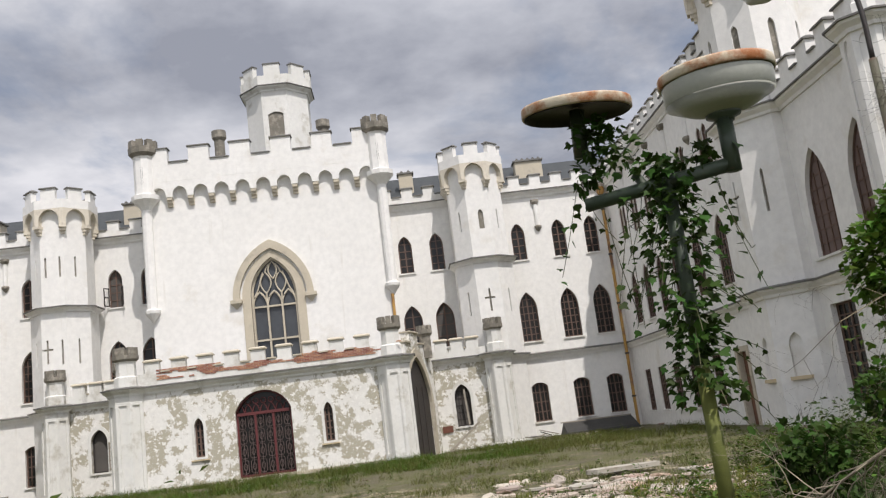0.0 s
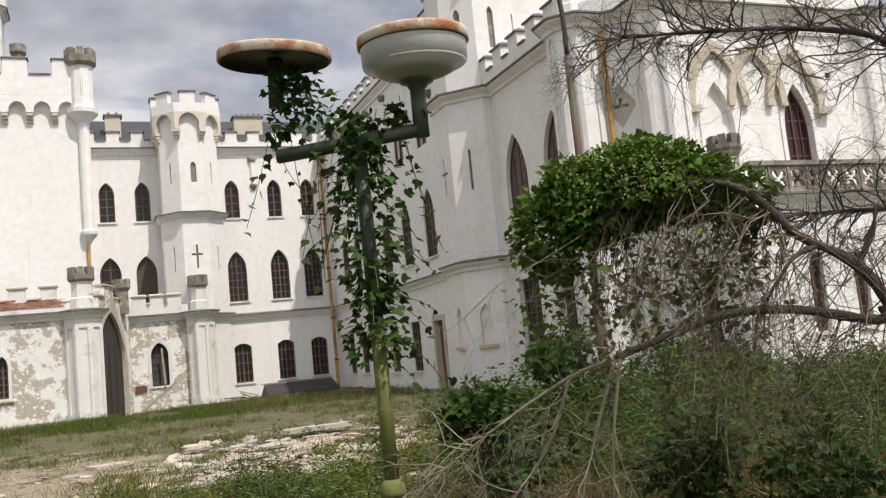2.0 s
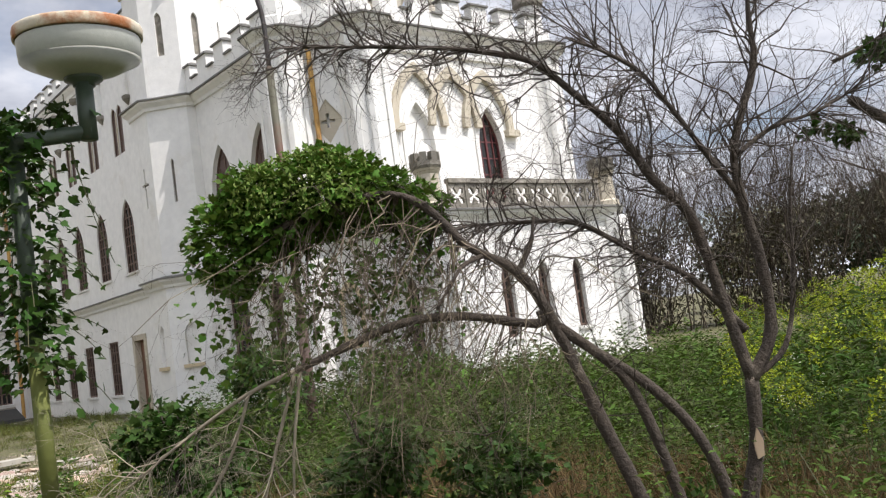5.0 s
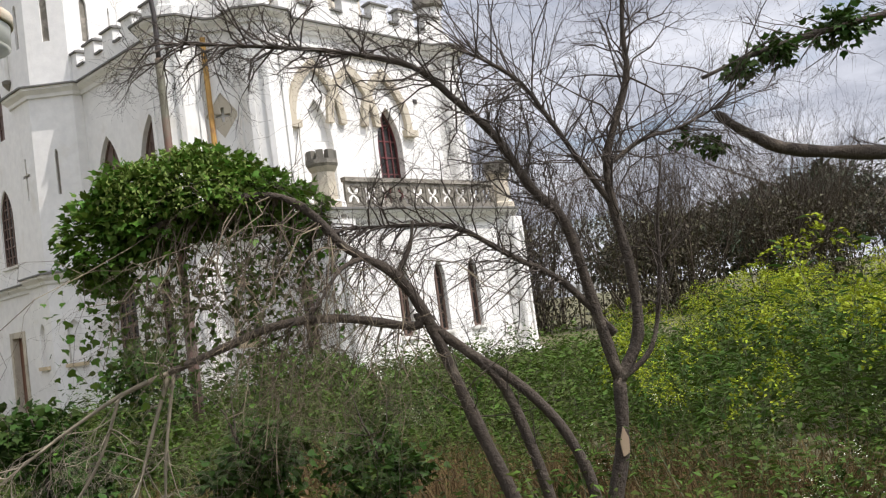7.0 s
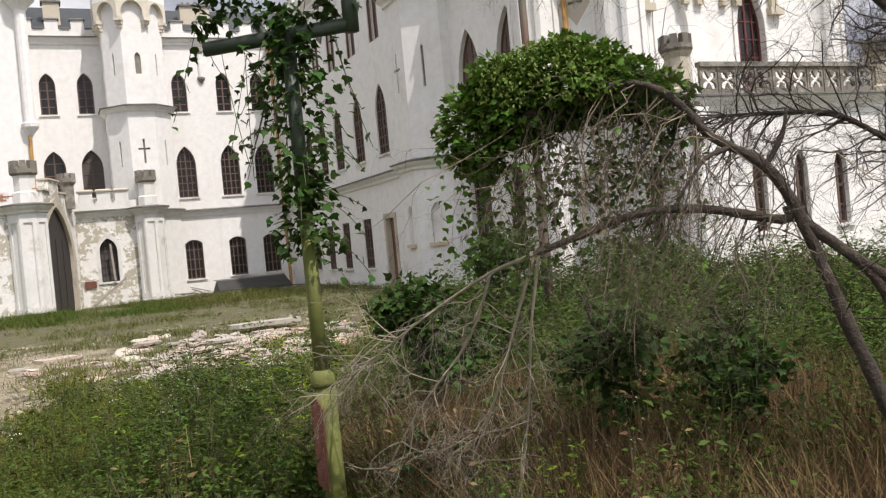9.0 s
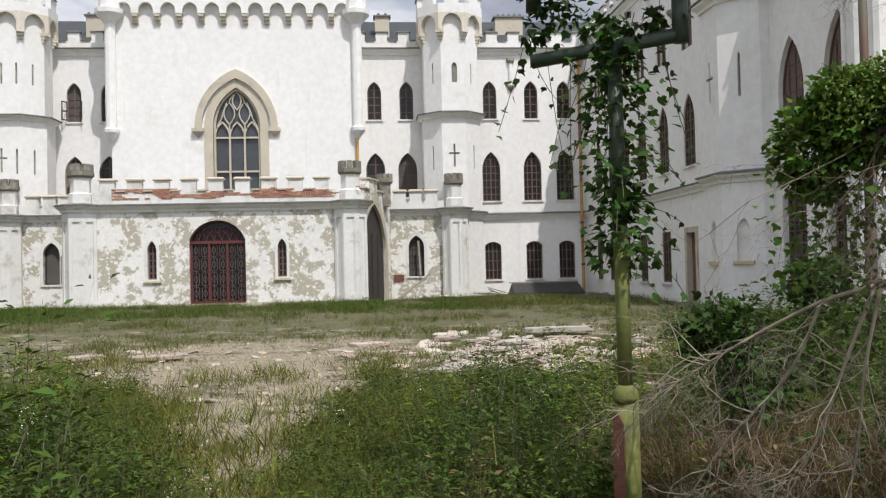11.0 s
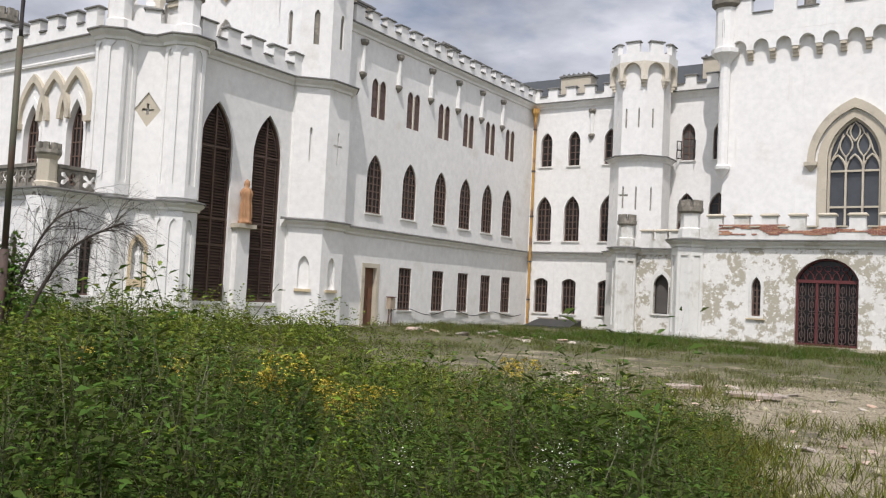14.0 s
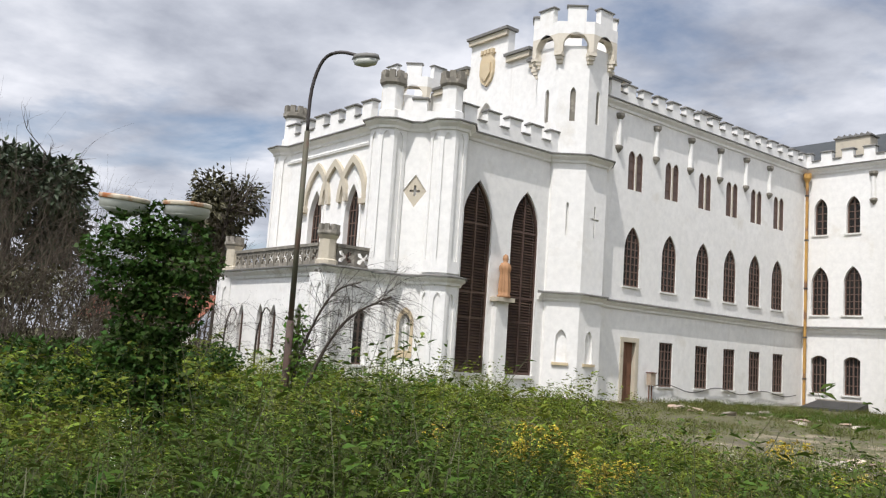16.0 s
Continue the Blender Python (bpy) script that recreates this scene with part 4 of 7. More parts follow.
        def slat(bm):
            box(bm, -0.39, 0.39, -0.075, 0.075, -0.009, 0.009, pose(0, 0, 0, 38, 0, 0))
        me = shared("louvre_slat", slat, LOUVRE)
        for k in range(62):
            z = 0.98 + k * 0.125
            hw_ = 0.82 if z < 7.3 else 0.82 * (1 - ((z - 7.3) / 1.9) ** 1.5)
            for sd in (-1, 1):
                if hw_ > 0.15:
                    part("slat", me, None, sh, "", pose(c + sd * (hw_ / 2 + 0.02), 0.18, z) @ Matrix.Diagonal((hw_ / 0.83, 1, 1, 1)))
        bm = bmesh.new()
        box(bm, c - 1.0, c + 1.0, -0.1, 0.1, 0.7, 0.846)
        part("sill", bm, OLD_PLASTER, castle, "", ml)
    if s < 0:
        c = vv(32.7)
        bm = bmesh.new()
        box(bm, c - 0.36, c + 0.36, -0.3, -0.003, -0.4, 4.0)
        part("statue_pedestal", bm, PLASTER, castle, "plain white pilaster", ml)
        bm = bmesh.new()
        box(bm, c - 0.5, c + 0.5, -0.55, -0.003, 4.0, 4.18)
        part("statue_bracket", bm, TRIM, castle, "", ml)
    band([(s * XL, ya), (s * XL, yb)] if s < 0 else [(s * XL, yb), (s * XL, ya)], ZB, out=0.36, h=0.32)
    for y0_, y1_ in ((35.15, 36.2), (29.4, 30.2)) if s < 0 else ((29.4, 36.2),):
        band([(s * XL, y0_), (s * XL, y1_)] if s < 0 else [(s * XL, y1_), (s * XL, y0_)], ZS - 0.1)
    mb = facing(s * (XL - 0.2), 29.9, 90) if s < 0 else facing(s * (XL - 0.2), 36.0, -90)
    battlement(mb, 6.1, ZB + 0.44, 0.45, 0.72, 0.55, 5)
    # slanting corner between two turrets
    A, B = (Vector((-22.75, 27.45)), Vector((-20.75, 29.3))) if s < 0 else (Vector((22.92, 27.45)), Vector((21.05, 29.3)))
    p0, p1 = (A, B) if s < 0 else (B, A)
    d = (p1 - p0).normalized()
    md = pose(p0.x, p0.y, 0, 0, 0, math.degrees(math.atan2(d.y, d.x)))
    LL = (p1 - p0).length
    q = LL / 2
    wall("wall", md @ pose(0, -0.15, 0), rect(0, LL, -0.4, ZB + 0.1), [[(q, 7.6), (q + 0.5, 8.3), (q, 9.0), (q - 0.5, 8.3)], arch(q, 0.5, 1.6, 2.7, 3.2, 5)], 0.2)
    bm = bmesh.new()
    box(bm, 0, LL, 0.06, 0.3, -0.4, ZB)
    part("wall", bm, PLASTER, castle, "", md)
    bm = bmesh.new()
    qf = [(q + 0.17 + 0.13 * math.cos(t), 8.3 + 0.13 * math.sin(t)) for t in [k * math.pi / 4 for k in range(8)]]
    slab(bm, [(q, 7.6), (q + 0.5, 8.3), (q, 9.0), (q - 0.5, 8.3)], [[(q + 0.05, 8.1), (q + 0.05, 8.25), (q + 0.22, 8.25), (q + 0.22, 8.35), (q + 0.05, 8.35), (q + 0.05, 8.55), (q - 0.05, 8.55), (q - 0.05, 8.35), (q - 0.22, 8.35), (q - 0.22, 8.25), (q - 0.05, 8.25), (q - 0.05, 8.1)]], -0.1, 0.0)
    part("lozenge_panel", bm, TRIM, castle, "stone lozenge pierced with a quatrefoil", md)
    bm = bmesh.new()
    slab(bm, arch(q, 0.72, 1.3, 2.75, 3.4, 5), [arch(q, 0.46, 1.6, 2.7, 3.15, 5)], -0.19, -0.153)
    part("niche_surround", bm, OCHRE, castle, "ochre niche surround", md)
    bm = bmesh.new()
    lathe(bm, [(0.13, 1.62), (0.11, 2.3), (0.14, 2.55), (0.06, 2.75), (0.08, 2.85), (0.02, 2.95)], 8, q, 0.0)
    part("niche_figure", bm, PLASTER, castle, "", md)
    if s > 0:
        bm = bmesh.new()
        tube(bm, [(1.0, -0.24, 6.2), (1.0, -0.24, 10.7)], 0.085, 8)
        part("downpipe", bm, PIPE, castle, "ochre painted length of downpipe", md)
    off = Vector((d.y, -d.x)) * 0.15
    e0, e1 = p0 + off, p1 + off
    band([tuple(e0), tuple(e1)], ZS - 0.1, out=0.28)
    band([tuple(e0), tuple(e1)], ZB, out=0.32, h=0.32)
    battlement(md @ pose(0.4, -0.3, 0), LL - 0.8, ZB + 0.44, 0.45, 0.6, 0.5, 1, start=(LL - 1.4) / 2)
    for x, y in ((-22.75, 27.55), (-20.8, 29.3), (-31.3, 27.6)) if s < 0 else ((22.92, 27.55), (21.1, 29.3), (31.05, 27.6)):
        turret(x, y, 0.78, -0.4, ZB + 0.3, 13.35)
        band(octagon_path(x, y, 0.78), ZS - 0.103, True, out=0.32)
        band(octagon_path(x, y, 0.78), ZB - 0.003, True, out=0.36, h=0.33)
    # front with three interlaced arches
    YF = 27.2
    mf = facing(-26.2 if s < 0 else 26.1, YF, 0)
    FW = dict(w=1.15, z0=4.75, spring=7.3, top=8.75)
    big = [arch(k, 1.95, 4.7, 8.1, 9.85, 8) for k in (-2.0, 2.0)]
    wall("wall", mf, rect(-5.0 if s < 0 else -3.4, 3.4 if s < 0 else 5.0, -0.4, ZB + 0.1), [arch(-1.55, **FW), arch(1.55, **FW)], 0.5)
    for k in (-1.55, 1.55):
        if s > 0 and k < 0:
            bm = bmesh.new()
            slab(bm, arch(k, **FW), (), 0.16, 0.3)
            part("blind_arch", bm, PLASTER, castle, "", mf)
        else:
            window(mf, k, **FW, cols=4, rows=7, material=GATE if s > 0 else FRAME, sill=False)
        bm = bmesh.new()
        slab(bm, arch(k, 1.45, 4.6, 7.4, 9.1, 8), [arch(k, **FW)], -0.05, -0.003)
        part("window_surround", bm, PLASTER, castle, "", mf)
    bm = bmesh.new()
    for k in (-1.5, 0.0, 1.5):
        o_, i_ = arch(k, 2.3, 7.9, 8.0, 10.05, 8)[2:], arch(k, 1.8, 7.9, 8.0, 9.7, 8)[2:]
        slab(bm, o_ + i_[::-1], (), -0.16 - 0.004 * k, -0.003)
    for k in (-2.55, 2.55):
        box(bm, k - 0.28, k + 0.28, -0.24, -0.003, 7.75, 7.97)
    part("hood_mould", bm, TRIM, castle, "three interlaced pointed hood moulds", mf)
    for k in (-3.1, 3.1):
        bm = bmesh.new()
        box(bm, k - 0.08, k + 0.08, -0.04, 0.0, 9.0, 9.16)
        part("vent", bm, IRON, castle, "", mf)
    x0, x1 = sorted((s * 23.3, s * 31.0))
    band([(x0, YF), (x1, YF)], ZB, out=0.36, h=0.32)
    band([(x0, YF), (x1, YF)], ZB - 0.5, out=0.1, h=0.08, top=PLASTER)
    battlement(facing(x0 + 0.2, YF - 0.2, 0), x1 - x0 - 0.4, ZB + 0.44, 0.45, 0.72, 0.55, 6)
    bm = bmesh.new()
    xa, xb = sorted((s * 31.5, s * 31.9))
    box(bm, xa, xb, 27.5, 37, -0.4, ZB + 1.2)
    part("wall", bm, PLASTER, castle)
    bm = bmesh.new()
    xa, xb = sorted((s * 21.4, s * 31.4))
    box(bm, xa, xb, 29.6, 37, ZB - 0.1, ZB + 0.05)
    part("roof", bm, LEAD, castle)
    bm = bmesh.new()
    xa, xb = sorted((s * 23.6, s * 30.8))
    box(bm, xa, xb, 27.9, 28.0, -0.3, ZB - 0.2)
    part("inner_wall", bm, INSIDE, castle)
    # terrace before the front, on a lower storey
    ta, tb, tf = (22.35, 31.2, 24.6) if s < 0 else (22.5, 30.5, 24.6)
    x0, x1 = sorted((s * ta, s * tb))
    mt = facing(0, tf, 0)
    LAN = dict(w=0.5, z0=1.0, spring=2.6, top=3.2)
    lan = [s * k for k in ((24.1, 26.2, 27.4, 29.2) if s < 0 else (24.9, 26.47, 28.03))]
    wall("terrace_wall", mt, rect(x0, x1, -0.4, ZS - 0.1), [arch(x, **LAN) for x in lan], 0.4)
    for x in lan:
        window(mt, x, **LAN, cols=2, rows=4, depth=0.15)
    ms = facing(s * ta, tf, 90) if s < 0 else facing(s * ta, 27.2, -90)
    sw_ = [arch(1.55 if s < 0 else 1.05, 0.7, 0.9, 2.6, 3.15, 5)]
    wall("terrace_wall", ms @ pose(0.4 if s < 0 else 0, 0, 0), rect(0, 2.2, -0.4, ZS - 0.1), sw_, 0.35)
    window(ms @ pose(0.4 if s < 0 else 0, 0, 0), 1.55 if s < 0 else 1.05, 0.7, 0.9, 2.6, 3.15, 2, 5, 0.15)
    bm = bmesh.new()
    box(bm, x0 + 0.02, x1 - 0.02, tf + 0.405, YF - 0.003, ZS - 0.3, ZS)
    part("terrace_floor", bm, TRIM, castle)
    pth = [(s * ta, YF), (s * ta, tf), (s * tb, tf)]
    pth = pth[::-1] if s < 0 else pth
    band(pth, ZS - 0.1, out=0.35, h=0.35, material=OLD_PLASTER)
    for x in (s * ta, s * tb):
        turret(x - s * 0.2 if abs(x) > 25 else x + s * 0.25, tf + 0.15, 0.52, -0.4, ZS - 0.1, ZS + 0.2, panelled=True)
        xx = x - s * 0.25 if abs(x) > 25 else x + (0.05 if s > 0 else -0.2)
        bm = bmesh.new()
        lathe(bm, [(0.42, ZS + 0.3), (0.42, ZS + 0.5), (0.33, ZS + 0.56), (0.31, ZS + 1.35), (0.4, ZS + 1.5)], 8, xx, tf + 0.2)
        part("pedestal", bm, TRIM, castle, "eight-sided stone pedestal")
        bm = bmesh.new()
        lathe(bm, [(0.38, ZS + 1.503), (0.43, ZS + 1.58), (0.43, ZS + 1.7)], 8, xx, tf + 0.2)
        cap_teeth(part("pedestal_cap", bm, CAPSTONE, castle, "dark toothed cap"), xx, tf + 0.2, 0.43, ZS + 1.703, 0.25)
    # pierced balustrade
    def rail(mr, length):
        bm = bmesh.new()
        box(bm, 0, length, -0.1, 0.1, ZS + 1.12, ZS + 1.25)
        box(bm, 0, length, -0.09, 0.09, ZS + 0.28, ZS + 0.38)
        part("handrail", bm, CAPSTONE, castle, "", mr)
        k = int(length / 0.62)
        for i in range(k):
            c_ = (i + 0.5) * length / k
            h_ = length / k / 2
            z_ = ZS + 0.75

            def pan(bm):
                e = 0.1
                hole = [(0, -0.06), (0.1, -0.25), (0.22, -0.2), (0.2, -0.08), (0.07, 0), (0.2, 0.08), (0.22, 0.2), (0.1, 0.25), (0, 0.06), (-0.1, 0.25), (-0.22, 0.2), (-0.2, 0.08), (-0.07, 0), (-0.2, -0.08), (-0.22, -0.2), (-0.1, -0.25)]
                slab(bm, [(-0.3, -0.365), (0.3, -0.365), (0.3, 0.365), (-0.3, 0.365)], [hole], -0.04, 0.04)
                box(bm, 0.27, 0.33, -0.07, -0.043, -0.36, 0.36)
            part("balustrade_panel", shared(("balustrade_panel",), pan, CAPSTONE), None, castle, "", mr @ pose(c_, 0, z_) @ Matrix.Diagonal((h_ / 0.31, 1, 1, 1)))
    rail(facing(min(s * (ta + 0.7), s * (tb - 0.7)), tf + 0.15, 0), tb - ta - 1.4)
    rail(facing(s * (ta + 0.2), tf + 0.6, 90) if s < 0 else facing(s * (ta + 0.2), YF - 0.2, -90), YF - tf - 0.8)

# ---- ground ----
def ground_mat():
    m = bpy.data.materials.new("overgrown_gravel_ground")
    m.use_nodes = True
    nt = m.node_tree
    n, k = nt.nodes, nt.links
    b = n["Principled BSDF"]
    b.inputs["Roughness"].default_value = 0.95
    geo = n.new("ShaderNodeNewGeometry")

    def tex(s, d=6, r=0.6):
        t = n.new("ShaderNodeTexNoise")
        t.inputs["Scale"].default_value, t.inputs["Detail"].default_value, t.inputs["Roughness"].default_value = s, d, r
        k.new(geo.outputs["Position"], t.inputs["Vector"])
        return t.outputs["Fac"]

    def ramp(src, lo, hi, a=0.0, c=1.0):
        r = n.new("ShaderNodeMapRange")
        r.inputs[1].default_value, r.inputs[2].default_value, r.inputs[3].default_value, r.inputs[4].default_value = lo, hi, a, c
        k.new(src, r.inputs[0])
        return r.outputs[0]

    def mix(f, a, c):
        x = n.new("ShaderNodeMix")
        x.data_type = "RGBA"
        k.new(f, x.inputs["Factor"])
        for i, v in ((6, a), (7, c)):
            if isinstance(v, tuple):
                x.inputs[i].default_value = (*v, 1)
            else:
                k.new(v, x.inputs[i])
        return x.outputs[2]

    soil = mix(ramp(tex(3.0), 0.35, 0.65), (0.065, 0.052, 0.034), (0.13, 0.108, 0.075))
    vor = n.new("ShaderNodeTexVoronoi")
    vor.inputs["Scale"].default_value = 22
    k.new(geo.outputs["Position"], vor.inputs["Vector"])
    pebble = mix(ramp(vor.outputs["Distance"], 0.1, 0.6), (0.285, 0.24, 0.155), (0.135, 0.112, 0.07))
    gravel = mix(ramp(tex(40, 3), 0.4, 0.65), pebble, (0.34, 0.29, 0.20))
    grass = mix(ramp(tex(7, 5), 0.35, 0.65), (0.055, 0.064, 0.016), (0.115, 0.102, 0.038))
    att = n.new("ShaderNodeAttribute")
    att.attribute_name = "gravel"
    g1 = n.new("ShaderNodeMath")
    g1.operation = "ADD"
    k.new(att.outputs["Fac"], g1.inputs[0])
    k.new(ramp(tex(0.75, 9, 0.72), 0.27, 0.73, -1.0, 0.8), g1.inputs[1])
    base = mix(ramp(tex(0.9, 7, 0.7), 0.46, 0.62), grass, soil)
    col = mix(ramp(g1.outputs[0], 0.35, 0.65), base, gravel)
    k.new(col, b.inputs["Base Color"])
    bp = n.new("ShaderNodeBump")
    bp.inputs["Strength"].default_value, bp.inputs["Distance"].default_value = 0.7, 0.05
    k.new(tex(14, 8, 0.7), bp.inputs["Height"])
    k.new(bp.outputs[0], b.inputs["Normal"])
    return m


def drift(y):
    """How far the growth near the path lies to the right of its plan."""
    return 0.35 * max(0.0, min(1.0, (30 - y) / 12))


def gravel_at(x, y):
    """How bare the court is: a trodden path that widens towards the gate."""
    cxp = 5.46 - (min(y, 24) - 13.4) * 0.11
    half = 0.12 + max(0.0, min(y, 24) - 13.4) * 0.26
    path = 1.0 - max(0.0, (abs(x - cxp) - half) / (0.9 + max(0.0, min(y, 24) - 15) * 0.1))
    fade = 1.0 if y < 27 else max(0.0, 1 - (y - 27) / 4)
    court = (0.34 if -7 < x < 15 and 19 < y < 33 else 0.08) if (-19 < x < 19 and 19 < y < 57) else -0.5
    return max(path * fade * 0.85, court)


def ground_z(x, y):
    z = -0.14 + 0.05 * noise.noise(Vector((x * 0.35, y * 0.35, 0))) + 0.03 * noise.noise(Vector((x * 1.7, y * 1.7, 3)))
    if -12 < x < 12 and 40 < y < 48:
        z += 0.12 * math.exp(-((y - 46.5) / 2.0) ** 2)
    return z


def build_ground():
    xs = sorted({*[-900, -500, -250, -140, -90, -65], *[-50 + 2.0 * i for i in range(16)], *[-18 + 0.45 * i for i in range(89)], *[22 + 2 * i for i in range(16)], *[65, 90, 140, 250, 500, 900]})
    ys = sorted({*[-400, -200, -100, -50, -25, -10], *[-4 + 1.0 * i for i in range(9)], *[5 + 0.45 * i for i in range(118)], *[59, 62, 68, 80, 100, 140, 200, 350, 700, 1200]})
    bm = bmesh.new()
    lay = bm.verts.layers.float.new("gravel")
    grid = []
    for y in ys:
        row = []
        for x in xs:
            v = bm.verts.new((x, y, ground_z(x, y)))
            v[lay] = gravel_at(x - drift(y), y)
            row.append(v)
        grid.append(row)
    for a, b in zip(grid, grid[1:]):
        for i in range(len(a) - 1):
            bm.faces.new((a[i], a[i + 1], b[i + 1], b[i]))
    g = part("ground", bm, ground_mat(), None, smooth=True)
    tagged(g, "overgrown gravel and earth ground of the castle court", "ground", kind="structure")


build_ground()


# ---- scattered growth ----
rng = np.random.default_rng(7)


def np_mesh(name, V, F, mats, idx=None):
    me = bpy.data.meshes.new(name)
    me.vertices.add(len(V))
    me.vertices.foreach_set("co", np.asarray(V, dtype=np.float32).ravel())
    me.loops.add(F.size)
    me.loops.foreach_set("vertex_index", F.astype(np.int32).ravel())
    me.polygons.add(len(F))
    me.polygons.foreach_set("loop_start", np.arange(len(F), dtype=np.int32) * F.shape[1])
    for m in mats:
        me.materials.append(m)
    if idx is not None:
        me.polygons.foreach_set("material_index", idx.astype(np.int32))
    me.update(calc_edges=True)
    return me


def unit(v):
    return v / np.maximum(np.linalg.norm(v, axis=-1, keepdims=True), 1e-9)


def leaf_set(P, D, length, width, droop=0.0):
    """Folded rhombic leaves at points P along directions D: four-cornered, two faces that share the midrib."""
    n = len(P)
    D = unit(D)
    up = np.tile([0.0, 0.0, 1.0], (n, 1)) + rng.normal(0, 0.45, (n, 3))
    S = unit(np.cross(D, up))
    N = np.cross(S, D)
    L, W = np.asarray(length).reshape(-1, 1) * np.ones((n, 1)), np.asarray(width).reshape(-1, 1) * np.ones((n, 1))
    mid = P + D * L * 0.42
    tip = P + D * L - N * L * droop
    V = np.stack([P, mid + S * W * 0.5 + N * W * 0.18, tip, mid - S * W * 0.5 + N * W * 0.18], 1).reshape(-1, 3)
    F = (np.arange(n)[:, None] * 4 + np.array([0, 1, 2, 3])[None]).astype(np.int32)
    return V, F


def strips(P, Q, r):
    """Thin four-cornered strips from P to Q."""
    n = len(P)
    D = unit(Q - P)
    S = unit(np.cross(D, np.tile([0.31, 0.82, 0.4], (n, 1)) + rng.normal(0, 0.5, (n, 3)))) * np.asarray(r).reshape(-1, 1)
    V = np.stack([P - S, P + S, Q + S * 0.6, Q - S * 0.6], 1).reshape(-1, 3)
    F = (np.arange(n)[:, None] * 4 + np.array([0, 1, 2, 3])[None]).astype(np.int32)
    return V, F


def join(sets):
    Vs, Fs, Is, o = [], [], [], 0
    for V, F, i in sets:
        Vs.append(V)
        Fs.append(F + o)
        Is.append(np.full(len(F), i) if np.isscalar(i) else i)
        o += len(V)
    return np.concatenate(Vs), np.concatenate(Fs), np.concatenate(Is)


def stem_curve(h, lean, k=6):
    t = np.linspace(0, 1, k)[:, None]
    a = rng.uniform(0, 2 * np.pi)
    b = np.array([math.cos(a), math.sin(a), 0.0]) * lean * h
    return np.concatenate([b[None, :2] * t ** 2, h * t], 1)


def herb(h=0.9, leaves=60, leaf=0.07, slim=0.22, stems=3, flower=0, plume=0.0):
    """A weed: several stems with leaves all the way up; optional white heads or a yellow plume."""
    sets = []
    for _ in range(stems):
        hh = h * rng.uniform(0.65, 1.1)
        c = stem_curve(hh, rng.uniform(0.05, 0.45)) + np.append(rng.normal(0, 0.05, 2), 0)
        V, F = strips(c[:-1], c[1:], 0.0022)
        sets.append((V, F, 1))
        m = leaves // stems
        t = rng.uniform(0.06, 1.0, m) ** 0.8
        P = np.stack([np.interp(t, np.linspace(0, 1, len(c)), c[:, j]) for j in range(3)], 1)
        a = rng.uniform(0, 2 * np.pi, m)
        D = np.stack([np.cos(a), np.sin(a), rng.uniform(-0.2, 0.7, m)], 1)
        # side shoots push part of the leaves off the stem
        shoot = rng.uniform(0, 0.16, m)[:, None] * h
        P = P + D * shoot * (1 - t[:, None] * 0.6)
        L = leaf * rng.uniform(0.6, 1.3, m) * (1.15 - 0.5 * t)
        V, F = leaf_set(P, D, L, L * slim * rng.uniform(0.9, 1.5, m), 0.15)
        sets.append((V, F, 0))
        if flower:
            q = c[-1] + rng.normal(0, 0.05 * h, (flower, 3)) + [0, 0, 0.01]
            a = rng.uniform(0, 2 * np.pi, flower)
            D = np.stack([np.cos(a), np.sin(a), np.full(flower, 0.15)], 1)
            V, F = leaf_set(q, D, 0.012, 0.012)
            sets.append((V, F, 2))
        if plume:
            Ps, Ds = [], []
            for _ in range(9):
                a, w = rng.uniform(0, 2 * np.pi), rng.uniform(0.08, 0.17) * h * plume
                q = np.linspace(0.1, 1, 12)
                up = rng.uniform(-0.16, 0.03) * h
                Ps.append(np.stack([c[-1, 0] + w * q * math.cos(a), c[-1, 1] + w * q * math.sin(a), c[-1, 2] + up + 0.08 * h * q - 0.15 * h * q ** 2.2], 1) + rng.normal(0, 0.006, (12, 3)))
                Ds.append(np.tile([math.cos(a), math.sin(a), 0.2], (12, 1)) + rng.normal(0, 0.5, (12, 3)))
            V, F = leaf_set(np.concatenate(Ps), np.concatenate(Ds), 0.034 * plume, 0.02 * plume)
            sets.append((V, F, 3))
    return join(sets)


def tuft(h=0.3, blades=16, spread=0.12):
    a = rng.uniform(0, 2 * np.pi, blades)
    P = np.stack([rng.normal(0, spread * 0.4, blades), rng.normal(0, spread * 0.4, blades), np.zeros(blades)], 1)
    D = np.stack([np.cos(a) * rng.uniform(0.1, 0.8, blades), np.sin(a) * rng.uniform(0.1, 0.8, blades), np.ones(blades)], 1)
    L = h * rng.uniform(0.5, 1.2, blades)
    V, F = leaf_set(P, D, L, 0.012, 0.25)
    return V, F, np.zeros(len(F))


def broad(h=0.6, leaves=70, leaf=0.12):
    """Low bush of broad leaves."""
    u = unit(rng.normal(0, 1, (leaves, 3)))
    rad = rng.uniform(0.3, 1.0, leaves) ** 0.5
    P = u * rad[:, None] * [0.32, 0.32, 0.5] * h + [0, 0, h * 0.5]
    D = u + [0, 0, 0.25] + rng.normal(0, 0.4, (leaves, 3))
    L = leaf * rng.uniform(0.6, 1.3, leaves)
    V, F = leaf_set(P, D, L, L * 0.62, 0.2)
    return V, F, np.zeros(len(F))


